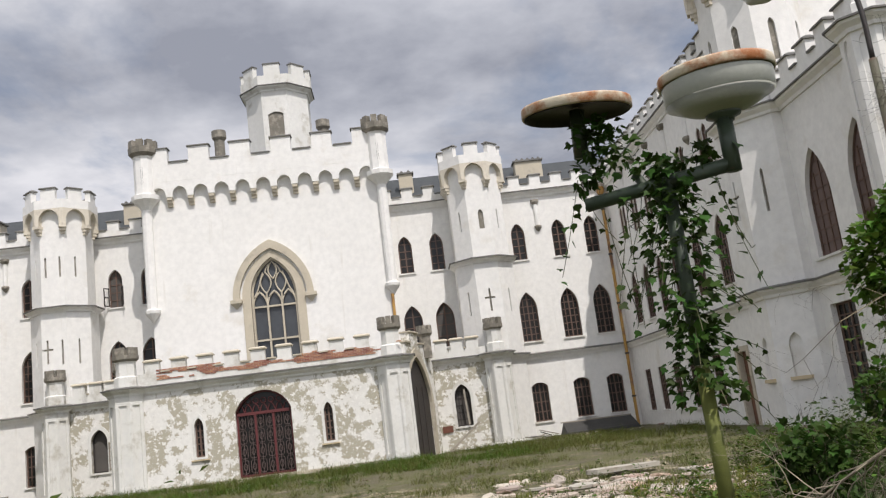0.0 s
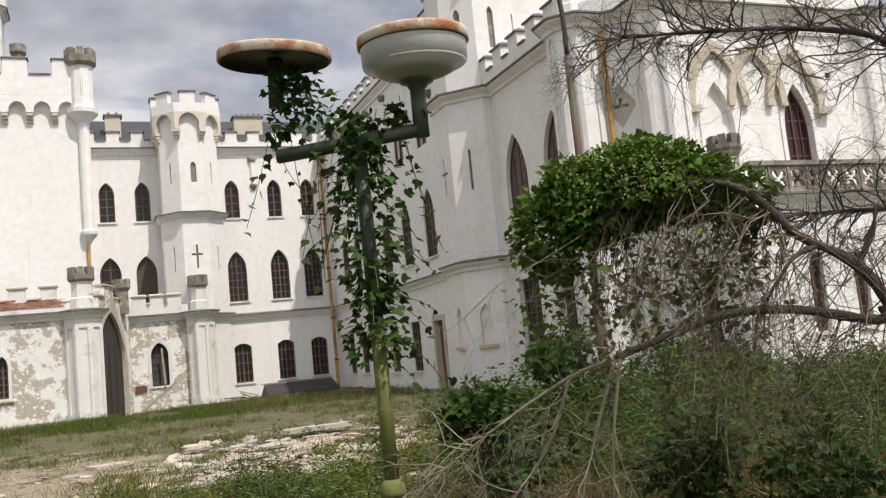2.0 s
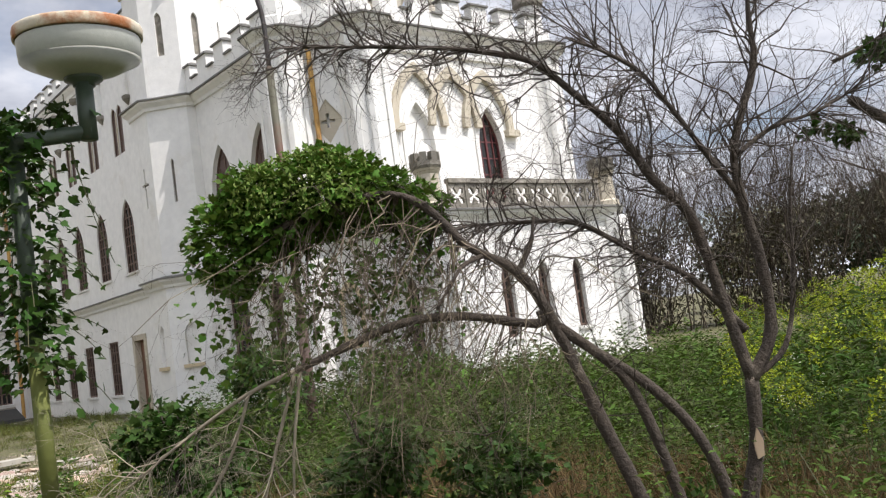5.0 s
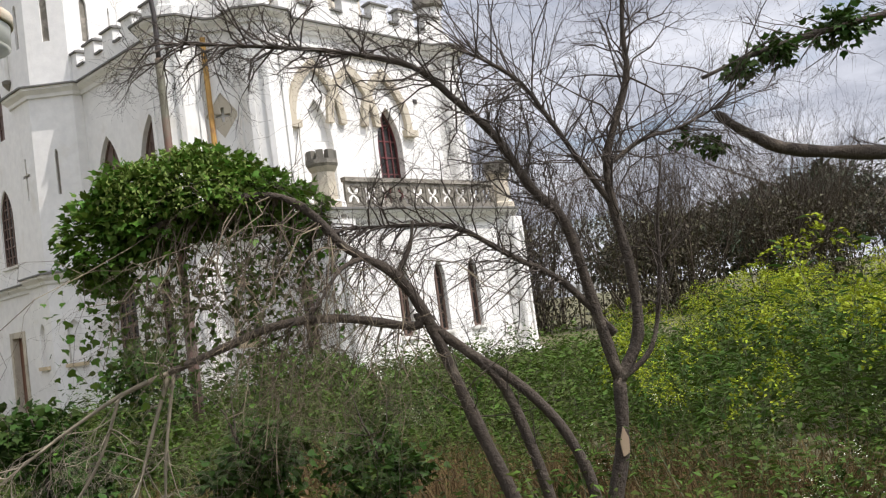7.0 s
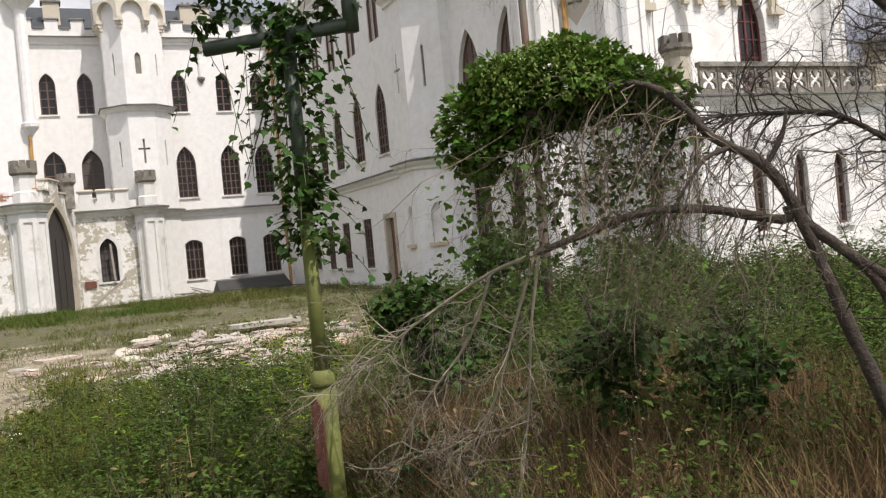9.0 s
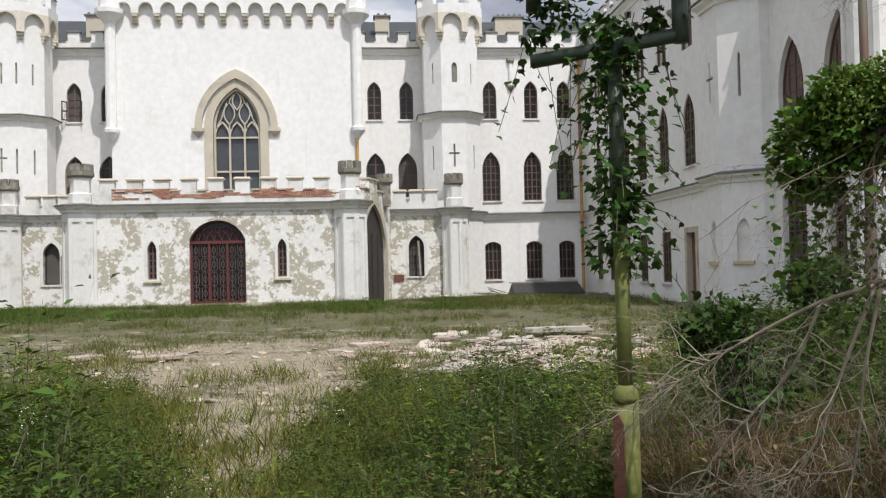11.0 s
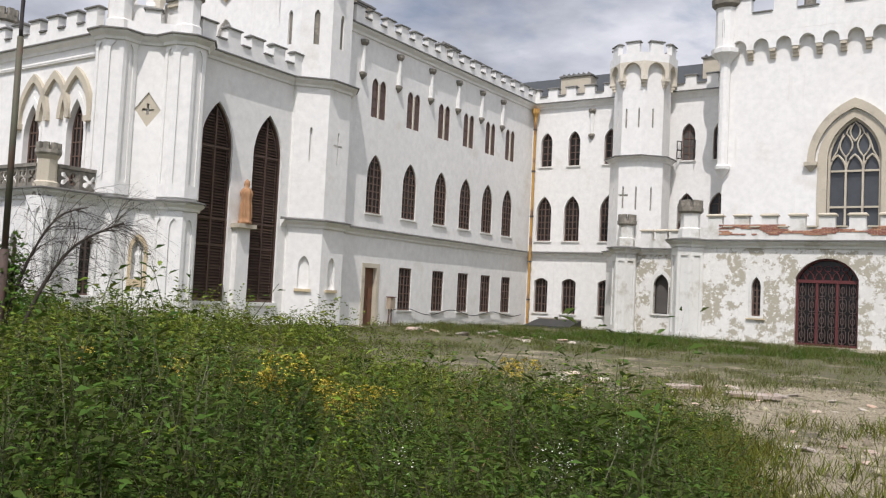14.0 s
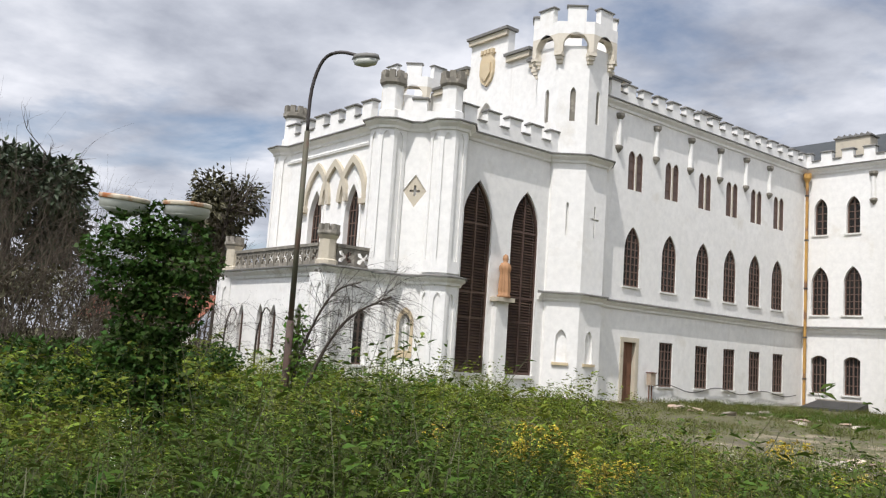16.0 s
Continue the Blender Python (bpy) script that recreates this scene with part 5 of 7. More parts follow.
def scatter(name, kinds, places, mats, label, category):
    """Sets one of the kinds on every place (x, y, z, size) and joins all into one object."""
    Vs, Fs, Is, o = [], [], [], 0
    pick = rng.integers(0, len(kinds), len(places))
    for j, kd in enumerate(kinds):
        pl = places[pick == j]
        if not len(pl):
            continue
        V, F, I = kd
        a = rng.uniform(0, 2 * np.pi, len(pl))
        s = pl[:, 3]
        c, sn = np.cos(a), np.sin(a)
        X = (V[None, :, 0] * c[:, None] - V[None, :, 1] * sn[:, None]) * s[:, None] + pl[:, 0:1]
        Y = (V[None, :, 0] * sn[:, None] + V[None, :, 1] * c[:, None]) * s[:, None] + pl[:, 1:2]
        Z = V[None, :, 2] * s[:, None] * rng.uniform(0.85, 1.15, len(pl))[:, None] + pl[:, 2:3]
        Vs.append(np.stack([X, Y, Z], 2).reshape(-1, 3))
        Fs.append((F[None] + (np.arange(len(pl)) * len(V))[:, None, None]).reshape(-1, F.shape[1]) + o)
        Is.append(np.tile(I, len(pl)))
        o += len(V) * len(pl)
    if not Vs:
        return None
    ob = new(name, np_mesh(name, np.concatenate(Vs), np.concatenate(Fs), mats, np.concatenate(Is)))
    return tagged(ob, label, category, kind="stuff")


LEAF = mat("weed_leaf_green", (0.076, 0.116, 0.018), (0.042, 0.072, 0.013), 0.8, 0.6, islands=0.5, translucent=0.25)
LEAF_PALE = mat("fresh_yellow_green_leaf", (0.17, 0.235, 0.02), (0.115, 0.175, 0.018), 0.8, 0.6, islands=0.4, translucent=0.28)
LEAF_DARK = mat("deep_green_leaf", (0.042, 0.082, 0.014), (0.028, 0.058, 0.011), 0.8, 0.55, islands=0.45, translucent=0.2)
GRASS = mat("grass_blade", (0.12, 0.143, 0.018), (0.16, 0.14, 0.032), 0.5, 0.65, islands=0.4, translucent=0.25)
DRY = mat("dry_russet_grass", (0.17, 0.115, 0.055), (0.125, 0.08, 0.04), 0.7, 0.8, islands=0.4, translucent=0.15)
STEM = mat("weed_stem", (0.06, 0.075, 0.024), (0.09, 0.075, 0.035), 2.0, 0.7)
WHITE_FLOWER = mat("small_white_flower", (0.62, 0.63, 0.52), (0.52, 0.54, 0.40), 2.0, 0.7)
YELLOW_FLOWER = mat("goldenrod_yellow", (0.46, 0.33, 0.02), (0.36, 0.29, 0.03), 2.0, 0.7, islands=0.3)
HERB_MATS = [LEAF, STEM, WHITE_FLOWER, YELLOW_FLOWER]
PLUME_GREEN = mat("budding_goldenrod_plume", (0.30, 0.34, 0.022), (0.20, 0.26, 0.02), 2.0, 0.7, islands=0.3, translucent=0.2)
LEAF_MID = mat("mid_green_leaf", (0.053, 0.094, 0.013), (0.030, 0.06, 0.010), 0.8, 0.6, islands=0.45, translucent=0.28)
PALE_MATS = [LEAF_MID, STEM, WHITE_FLOWER, PLUME_GREEN]



def spots(n, x0, x1, y0, y1, keep, size):
    """Random places in a box that keep() lets through, with their sizes."""
    x, y = rng.uniform(x0, x1, n), rng.uniform(y0, y1, n)
    out = []
    for a, b in zip(x, y):
        p = keep(a, b)
        if p > 0 and rng.uniform() < p:
            c = a + drift(b)
            out.append((c, b, ground_z(c, b) - 0.02, size(a, b) * rng.uniform(0.75, 1.2)))
    return np.array(out) if out else np.zeros((0, 4))


def clear(x, y):
    """Nothing tall grows on the trodden standing place, before the lamp post or in walls."""
    if math.hypot(x - 6.5, y - 6.8) < 3.2 or math.hypot(x - 7.9, y - 11.0) < 0.75:
        return False
    if abs(x) > 20.0 and y > 30 or abs(x) > 22 and y > 24.4 and abs(x) < 31.5:
        return False
    return True


def left_bed(x, y):
    edge = 5.75 - (y - 12) * 0.36 + 0.4 * noise.noise(Vector((x * 0.5, y * 0.5, 7)))
    if not clear(x, y) or x > edge:
        return 0.0
    far = 19.5 + 1.5 * noise.noise(Vector((x * 0.25, 2, 5))) if x > -9 else 29.0
    if y > far:
        return 0.0
    return min(1.0, (edge - x) / 0.8)


def right_bed(x, y):
    edge = 5.45 + max(0.0, y - 12) * 0.155 + 0.3 * noise.noise(Vector((x * 0.6, y * 0.6, 17)))
    if not clear(x, y) or x < edge:
        return 0.0
    far = 16.2 + (x - 8) * 1.2 if x < 13 else 26.0
    return 1.0 if y < far and y < 26 else 0.0


def patch(x, y, s, seed):
    return noise.noise(Vector((x * s, y * s, seed)))


def rim_l(x, y):
    return min(1.0, 0.28 + max(0.0, 5.8 - (y - 12) * 0.38 - x) * 0.55)


def rim_r(x, y):
    return min(1.0, 0.25 + max(0.0, x - 5.45 - max(0.0, y - 12) * 0.155) * 0.5)


tall_l = lambda x, y: max(0.3, 0.82 + 0.85 * patch(x, y, 0.6, 1) + 0.65 * patch(x, y, 1.5, 91)) * (1.0 if x > -4 else 1.02) * (0.75 if y > 15 and x > -6 else 1.0) * rim_l(x, y)
tall_r = lambda x, y: (0.66 + 0.4 * patch(x, y, 0.7, 2) + 0.25 * patch(x, y, 1.5, 92)) * (1.0 if x < 10 else 1.3) * rim_r(x, y)
def near(x, y):
    return math.hypot(x - 6.5, y - 6.8) < 9.5


fine_herbs = [herb(1.0, 150, 0.070, 0.28, 6, 0) for _ in range(4)] + [herb(0.9, 110, 0.085, 0.36, 6, 0) for _ in range(2)]
far_herbs = [herb(1.0, 52, 0.135, 0.36, 4, 0) for _ in range(5)]
scatter("weeds", fine_herbs, spots(2900, -4, 6, 4, 17, lambda x, y: left_bed(x, y) * near(x, y) * (0.95 if patch(x, y, 1.1, 55) > -0.2 else 0.3), tall_l), HERB_MATS, "dense green fleabane and weeds with small white flowers", "weeds")
LEAF_FAR = mat("sunlit_weed_leaf", (0.185, 0.215, 0.03), (0.085, 0.118, 0.018), 0.5, 0.6, islands=0.5, translucent=0.28)
scatter("weeds", far_herbs, spots(9500, -24, 6, 3, 29, lambda x, y: left_bed(x, y) * (not near(x, y)) * (0.62 if x > -8 else 0.36), tall_l), [LEAF_FAR, STEM, WHITE_FLOWER, YELLOW_FLOWER], "dense green weeds behind the path", "weeds")
scatter("weeds", fine_herbs, spots(2600, 5, 16, 6, 17, lambda x, y: right_bed(x, y) * near(x, y) * (0.85 if x < 8.4 else 0.3), tall_r), HERB_MATS, "dense green weeds with small white flower heads", "weeds")
scatter("weeds", far_herbs, spots(5200, 6, 24, 6, 26, lambda x, y: right_bed(x, y) * (not near(x, y)) * (0.8 if y < 18 else 0.4), tall_r), HERB_MATS, "dense green weeds before the pavilion", "weeds")
pale_herbs = [herb(1.05, 74, 0.105, 0.2, 4, 0) for _ in range(3)]
scatter("weeds", pale_herbs, spots(4400, -22, 20, 3, 26, lambda x, y: (left_bed(x, y) if x < 5.6 else 0.45 * right_bed(x, y) * (x < 9)) * (0.7 if patch(x, y, 0.55, 61) + 0.4 * patch(x, y, 1.9, 62) > 0.06 else 0.2), lambda x, y: (0.85 + 0.25 * patch(x, y, 0.7, 63)) * min(rim_l(x, y) if x < 5.6 else 1.0, 1.0)), [LEAF_PALE, STEM, WHITE_FLOWER, YELLOW_FLOWER], "yellow-green mugwort and weeds, uneven in height", "weeds")
brown_herbs = [herb(1.0, 60, 0.06, 0.3, 5, 0) for _ in range(3)]
scatter("dry_weeds", brown_herbs, spots(1100, -12, 9, 4, 20, lambda x, y: max(left_bed(x + 0.5, y), right_bed(x - 0.5, y)) * (0.55 if patch(x, y, 0.7, 75) > 0.25 else 0.05), lambda x, y: 0.85), [DRY, DRY, WHITE_FLOWER, YELLOW_FLOWER], "brown seeding dock stems among the weeds", "weeds")
heads = [herb(1.0, 30, 0.07, 0.3, 3, 24) for _ in range(3)]
scatter("weeds", heads, spots(900, -10, 14, 8, 20, lambda x, y: max(left_bed(x, y), right_bed(x, y)) * (0.6 if patch(x, y, 0.8, 71) > 0.18 else 0.05), lambda x, y: 0.8), HERB_MATS, "white flowering fleabane clusters", "weeds")
shrubs = [broad(0.8, 100, 0.10) for _ in range(4)]
scatter("undergrowth", shrubs, spots(2300, -24, 24, 3, 28, lambda x, y: max(left_bed(x + 1.3, y), right_bed(x - 1.5, y)) * (0.75 if patch(x, y, 0.45, 5) > 0.02 else 0.2), lambda x, y: 0.7 + 0.35 * patch(x, y, 0.5, 9)), [LEAF_DARK], "low dark leafy undergrowth among the weeds", "undergrowth")
rods = [herb(1.25, 90, 0.11, 0.2, 4, 0, 1.5) for _ in range(4)]
green_rods = [herb(1.3, 90, 0.14, 0.2, 4, 0, 1.1) for _ in range(3)] + [herb(1.2, 100, 0.14, 0.2, 4, 0) for _ in range(3)]
scatter("goldenrod", rods, spots(1300, -9, 3.6, 9, 19, lambda x, y: left_bed(x, y) * (0.55 if min(math.hypot(x - 0.85, y - 13.5), math.hypot(x - 0.05, y - 13.25) * 1.1, math.hypot(x + 1.6, y - 14.5) * 1.6, math.hypot(x + 6, y - 15) * 1.4) < 0.38 else 0.003), lambda x, y: 0.62), HERB_MATS, "yellow flowering goldenrod among green weeds", "goldenrod")
scatter("goldenrod", green_rods, spots(1150, 11, 32, 2, 24, lambda x, y: (1.0 if x > 12.2 and y < 6.9 + 0.6 * (x - 6.5) and clear(x, y) else 0.0) * 0.6, lambda x, y: (1.1 if y < 6.6 + 0.5 * (x - 6.5) else 0.8) + 0.2 * patch(x, y, 0.3, 4)), PALE_MATS, "tall yellow-green goldenrod stand, not yet in flower", "goldenrod")
scatter("goldenrod", green_rods, spots(700, -24, -8, 4, 22, lambda x, y: left_bed(x, y) * (0.25 if patch(x, y, 0.3, 31) > 0.1 else 0.04), lambda x, y: 0.85), PALE_MATS, "yellow-green goldenrod stems among the weeds", "goldenrod")
tufts = [tuft(0.30, 22, 0.42) for _ in range(5)]


def court_grass(x, y):
    if not clear(x, y) or abs(x) > 19.8 or (abs(x) < 7.3 and y > 47.4) or (abs(x) < 12.6 and y > 53.4):
        return 0.0
    g = gravel_at(x, y)
    v = patch(x, y, 0.3, 40) + 0.5 * patch(x, y, 1.1, 41)
    band_ = 0.55 if 40 < y < 48 else 0.0
    return max(0.0, min(1.0, 0.55 + v * 2.1 + band_ - max(0.0, g) * 0.5))


COURT_GRASS = mat("court_grass_blade", (0.08, 0.105, 0.02), (0.15, 0.135, 0.045), 0.35, 0.65, islands=0.45, translucent=0.25)
scatter("grass", tufts, spots(13000, -20, 20, 9, 57, court_grass, lambda x, y: 0.75 + 0.4 * patch(x, y, 0.3, 44) + (0.4 if 41 < y < 48 else 0.0)), [COURT_GRASS], "patchy grass over the gravel court", "grass")
scatter("grass", tufts, spots(5500, -8, 14, 9, 24, lambda x, y: 0.7 * max(left_bed(x - 0.5, y), right_bed(x + 0.5, y), 0.45 * court_grass(x, y)), lambda x, y: 1.0), [GRASS], "long grass along the weed beds", "grass")
GATE_GRASS = mat("lush_grass_blade", (0.055, 0.115, 0.014), (0.085, 0.125, 0.02), 0.5, 0.65, islands=0.45, translucent=0.25)
scatter("grass", tufts, spots(2600, -13, 12, 39, 48, lambda x, y: court_grass(x, y) * (0.9 if patch(x, y, 0.4, 47) > -0.1 else 0.2) * (1.0 if y > 43 else 0.5), lambda x, y: 1.1), [GATE_GRASS], "lush green grass before the carriage gate", "grass")
low = [herb(0.35, 42, 0.06, 0.35, 3, 2) for _ in range(3)]
scatter("weeds", low, spots(1400, -19, 19, 14, 50, lambda x, y: 0.5 * court_grass(x, y), lambda x, y: 1.0), HERB_MATS, "low flowering weeds in the court", "weeds")
def verge(x, y):
    """Low growth that closes in on the trodden strip."""
    if not clear(x, y):
        return 0.0
    side = abs(x - 5.46 + (y - 13.4) * 0.11) - 0.12 - max(0.0, y - 13.4) * 0.2
    return max(0.0, min(1.0, 0.1 + side * 1.6)) * (1.0 if y < 16 else max(0.0, 1 - (y - 16) / 5))


scatter("grass", tufts, spots(5200, 1.5, 9.5, 10, 21, verge, lambda x, y: 0.8), [GRASS], "long grass leaning over the trodden path", "grass")
plain_low = [herb(0.35, 44, 0.06, 0.3, 4, 0) for _ in range(3)]
scatter("weeds", plain_low, spots(2400, 1.5, 9.5, 10, 21, verge, lambda x, y: 0.95 + 0.4 * patch(x, y, 1.2, 66)), HERB_MATS, "low weeds along the trodden path", "weeds")
russet = [tuft(0.75, 26, 0.3) for _ in range(4)]
scatter("dry_grass", russet, spots(1500, 8.4, 13.0, 8.6, 14.0, lambda x, y: right_bed(x, y) * (0.9 if patch(x, y, 0.6, 23) > -0.15 else 0.3), lambda x, y: 0.75), [DRY], "russet dry grass under the fallen tree", "dry grass")


def pebbles(n):
    """Loose gravel on the bare stretches: small eight-sided stones, joined."""
    base = np.array([(1, 0, 0), (-1, 0, 0), (0, 1, 0), (0, -1, 0), (0, 0, 0.7), (0, 0, -0.7)], float)
    tri = np.array([(0, 2, 4), (2, 1, 4), (1, 3, 4), (3, 0, 4), (2, 0, 5), (1, 2, 5), (3, 1, 5), (0, 3, 5)])
    P = []
    while len(P) < n:
        x, y = rng.uniform(-4, 14), 9.5 + 22 * rng.uniform() ** 1.4
        if gravel_at(x, y) + 0.5 * patch(x, y, 0.8, 81) > 0.35 and left_bed(x, y) < 0.4 and right_bed(x, y) < 0.4:
            P.append((x + drift(y), y, ground_z(x + drift(y), y)))
    P = np.array(P)
    s = 0.018 * rng.lognormal(0, 0.55, n)
    V = base[None] * (1 + rng.normal(0, 0.25, (n, 6, 3))) * s[:, None, None] + P[:, None]
    F = (tri[None] + (np.arange(n) * 6)[:, None, None]).reshape(-1, 3)
    ob = new("gravel", np_mesh("gravel", V.reshape(-1, 3), F, [mat("loose_pale_gravel", (0.32, 0.275, 0.19), (0.22, 0.185, 0.125), 9.0, 0.9, islands=0.4)]))
    tagged(ob, "loose pale gravel on the trodden path", "gravel", kind="stuff")


pebbles(10000)

# ---- trees ----
BARK = mat("grey_brown_bark", (0.068, 0.051, 0.037), (0.042, 0.033, 0.025), 6.0, 0.95, 1.0, 45, dirt=(0.13, 0.105, 0.078), dirt_scale=5, dirt_lo=0.55, dirt_hi=0.7)
TWIG = mat("dead_grey_twig", (0.27, 0.23, 0.165), (0.17, 0.145, 0.105), 4.0, 0.9, islands=0.3)
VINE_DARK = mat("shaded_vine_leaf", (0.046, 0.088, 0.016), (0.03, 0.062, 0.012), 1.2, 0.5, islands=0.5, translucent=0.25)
TWIG_DARK = mat("dark_twig", (0.075, 0.058, 0.045), (0.05, 0.04, 0.032), 4.0, 0.9)
VINE_LEAF = mat("vine_leaf", (0.10, 0.175, 0.025), (0.065, 0.125, 0.018), 1.2, 0.5, islands=0.5, translucent=0.25)
VINE_SEED = mat("pale_green_hop_cones", (0.20, 0.26, 0.07), (0.16, 0.22, 0.05), 1.2, 0.6, islands=0.3, translucent=0.25)
FAR_LEAF = mat("dark_tree_leaf", (0.035, 0.055, 0.02), (0.025, 0.042, 0.016), 0.5, 0.65, islands=0.4)
FAR_BROWN = mat("browning_chestnut_leaf", (0.08, 0.068, 0.03), (0.055, 0.055, 0.022), 0.5, 0.7, islands=0.4)


def prism_set(A, B, ra, rb):
    """Three-sided tapered bars from A to B."""
    n = len(A)
    D = unit(B - A)
    S = unit(np.cross(D, np.tile([0.21, 0.43, 0.87], (n, 1))))
    T = np.cross(D, S)
    ra, rb = np.asarray(ra).reshape(-1, 1), np.asarray(rb).reshape(-1, 1)
    V = []
    for P, r in ((A, ra), (B, rb)):
        for k in range(3):
            a = 2 * math.pi * k / 3
            V.append(P + (S * math.cos(a) + T * math.sin(a)) * r)
    V = np.stack(V, 1).reshape(-1, 3)
    q = np.array([[0, 1, 4, 3], [1, 2, 5, 4], [2, 0, 3, 5]])
    F = (np.arange(n)[:, None, None] * 6 + q[None]).reshape(-1, 4)
    return V, F


def twigs(starts, dirs, lengths, radius, depth, spread=0.7, sag=0.0, kids=3, wiggle=0.25, seg=4):
    """Grows branching twigs; returns the bars."""
    A, B, RA, RB = [], [], [], []
    stack = [(np.array(p), unit(np.array(d)), l, radius if np.isscalar(radius) else r, depth) for p, d, l, r in zip(starts, dirs, lengths, [radius] * len(starts) if np.isscalar(radius) else radius)]
    while stack:
        p, d, l, r, k = stack.pop()
        step = l / seg
        for i in range(seg):
            d = unit(d + rng.normal(0, wiggle, 3) * 0.6 + np.array([0, 0, -sag]))
            q = p + d * step
            r2 = r * (1 - 0.16)
            A.append(p), B.append(q), RA.append(r), RB.append(r2)
            if k > 0 and i > 0 or k > 0 and seg < 3:
                for _ in range(rng.integers(1, kids)):
                    e = unit(d + rng.normal(0, spread, 3))
                    stack.append((q, e, l * rng.uniform(0.35, 0.7), r2 * 0.6, k - 1))
            p, r = q, r2
    return np.array(A), np.array(B), np.array(RA), np.array(RB)


def along(pts, t):
    pts = np.array(pts, float)
    s = np.concatenate([[0], np.cumsum(np.linalg.norm(np.diff(pts, axis=0), axis=1))])
    u = np.asarray(t) * s[-1]
    P = np.stack([np.interp(u, s, pts[:, j]) for j in range(3)], 1)
    Q = np.stack([np.interp(np.minimum(u + 0.05, s[-1]), s, pts[:, j]) for j in range(3)], 1)
    R = np.stack([np.interp(np.maximum(u - 0.05, 0), s, pts[:, j]) for j in range(3)], 1)
    return P, unit(Q - R)


def smooth_path(pts, k=4):
    """Points rounded off between the given ones."""
    pts = [Vector(p) for p in pts]
    out = []
    for i in range(len(pts) - 1):
        p0, p1, p2, p3 = pts[max(i - 1, 0)], pts[i], pts[i + 1], pts[min(i + 2, len(pts) - 1)]
        for j in range(k):
            t = j / k
            out.append(0.5 * ((2 * p1) + (p2 - p0) * t + (2 * p0 - 5 * p1 + 4 * p2 - p3) * t * t + (3 * p1 - p0 - 3 * p2 + p3) * t ** 3))
    return out + [pts[-1]]


def limb(parent, name, pts, r0, r1, material=BARK, n=8):
    path = smooth_path(pts)
    m = len(path)
    bm = bmesh.new()
    tube(bm, path, [r0 + (r1 - r0) * i / (m - 1) + r0 * 0.22 * noise.noise(Vector((i * 0.9, r0 * 90, 1))) for i in range(m)], n)
    part(name, bm, material, parent, smooth=True)
    return [tuple(p) for p in path]


def twig_part(parent, bars, material, name="brushwood"):
    V, F = prism_set(*bars)
    part(name, np_mesh(name, V, F, [material]), None, parent)["kind"] = "stuff"


def grow(parent, path, n, t0, t1, length, radius, depth, outward=0.9, sag=0.0, bias=(0, 0, 0), material=TWIG_DARK, kids=3, spread=0.7, wiggle=0.25):
    P, D = along(path, rng.uniform(t0, t1, n))
    d = D * 0.7 + rng.normal(0, outward, (n, 3)) * 0.6 + np.array(bias)
    return twigs(P, d, length * rng.uniform(0.5, 1.2, n), radius, depth, spread, sag, kids, wiggle)


def merge_bars(*bars):
    return tuple(np.concatenate([b[i] for b in bars]) for i in range(4))


EYE3 = np.array([6.38, 6.85, 1.64])


def out_to(p, k):
    """A point pushed away from the eye's stand by the factor k."""
    return tuple(EYE3 + (np.array(p) - EYE3) * k)


# the near trees, lamps and vines share one plan, set down at four fifths of its size
def reduced(old, eye, k=0.8):
    return Matrix.Translation(Vector(eye)) @ Matrix.Scale(k, 4) @ Matrix.Translation(-Vector(old))


NEAR = reduced((6.36, 6.90, 1.65), (6.98, 6.73, 1.555))
WEST = reduced((6.60, 6.45, 1.632), (6.93, 6.34, 1.53))


# bare standing tree
tree = thing("tree", "bare dead tree with forked grey-brown limbs", "tree", NEAR)
trunk = limb(tree, "trunk", [(11.48, 10.14, -0.75), (11.50, 10.10, -0.1), (11.53, 10.07, 0.23), (11.61, 10.0, 0.59), (11.64, 9.97, 1.04)], 0.062, 0.046)
b1 = limb(tree, "limb", [(11.64, 9.97, 1.02), (11.77, 9.85, 1.32), (11.78, 9.84, 1.78), (11.74, 9.88, 2.22), (11.75, 9.87, 2.57), (11.91, 9.72, 3.1), (11.93, 9.7, 3.49), (12.0, 9.6, 4.2)], 0.046, 0.014)
b2 = limb(tree, "limb", [(11.64, 9.97, 1.02), (11.56, 10.04, 1.59), (11.48, 10.12, 2.15), (11.33, 10.25, 2.41), (11.2, 10.38, 2.78), (11.0, 10.56, 3.1), (10.82, 10.73, 3.35), (10.46, 11.06, 3.51), (10.01, 11.47, 3.62), (9.6, 11.85, 3.7)], 0.044, 0.009)
b3 = limb(tree, "limb", [(11.65, 9.96, 1.34), (11.43, 10.16, 1.73), (11.17, 10.4, 1.97), (10.91, 10.64, 2.21), (10.58, 10.95, 2.27), (10.2, 11.3, 2.3)], 0.03, 0.008)
b4 = limb(tree, "limb", [(11.74, 9.88, 2.22), (11.6, 10.0, 2.55), (11.45, 10.12, 2.9), (11.3, 10.25, 3.2), (11.0, 10.5, 3.45)], 0.026, 0.009)
b5 = limb(tree, "limb", [(11.75, 9.87, 2.5), (11.95, 9.7, 2.65), (12.2, 9.5, 2.72), (12.45, 9.3, 2.85)], 0.018, 0.007)
b6 = limb(tree, "limb", [(11.64, 9.97, 1.02), (11.82, 9.8, 1.2), (11.92, 9.72, 1.6), (11.94, 9.66, 2.1), (12.0, 9.6, 2.5)], 0.024, 0.006)
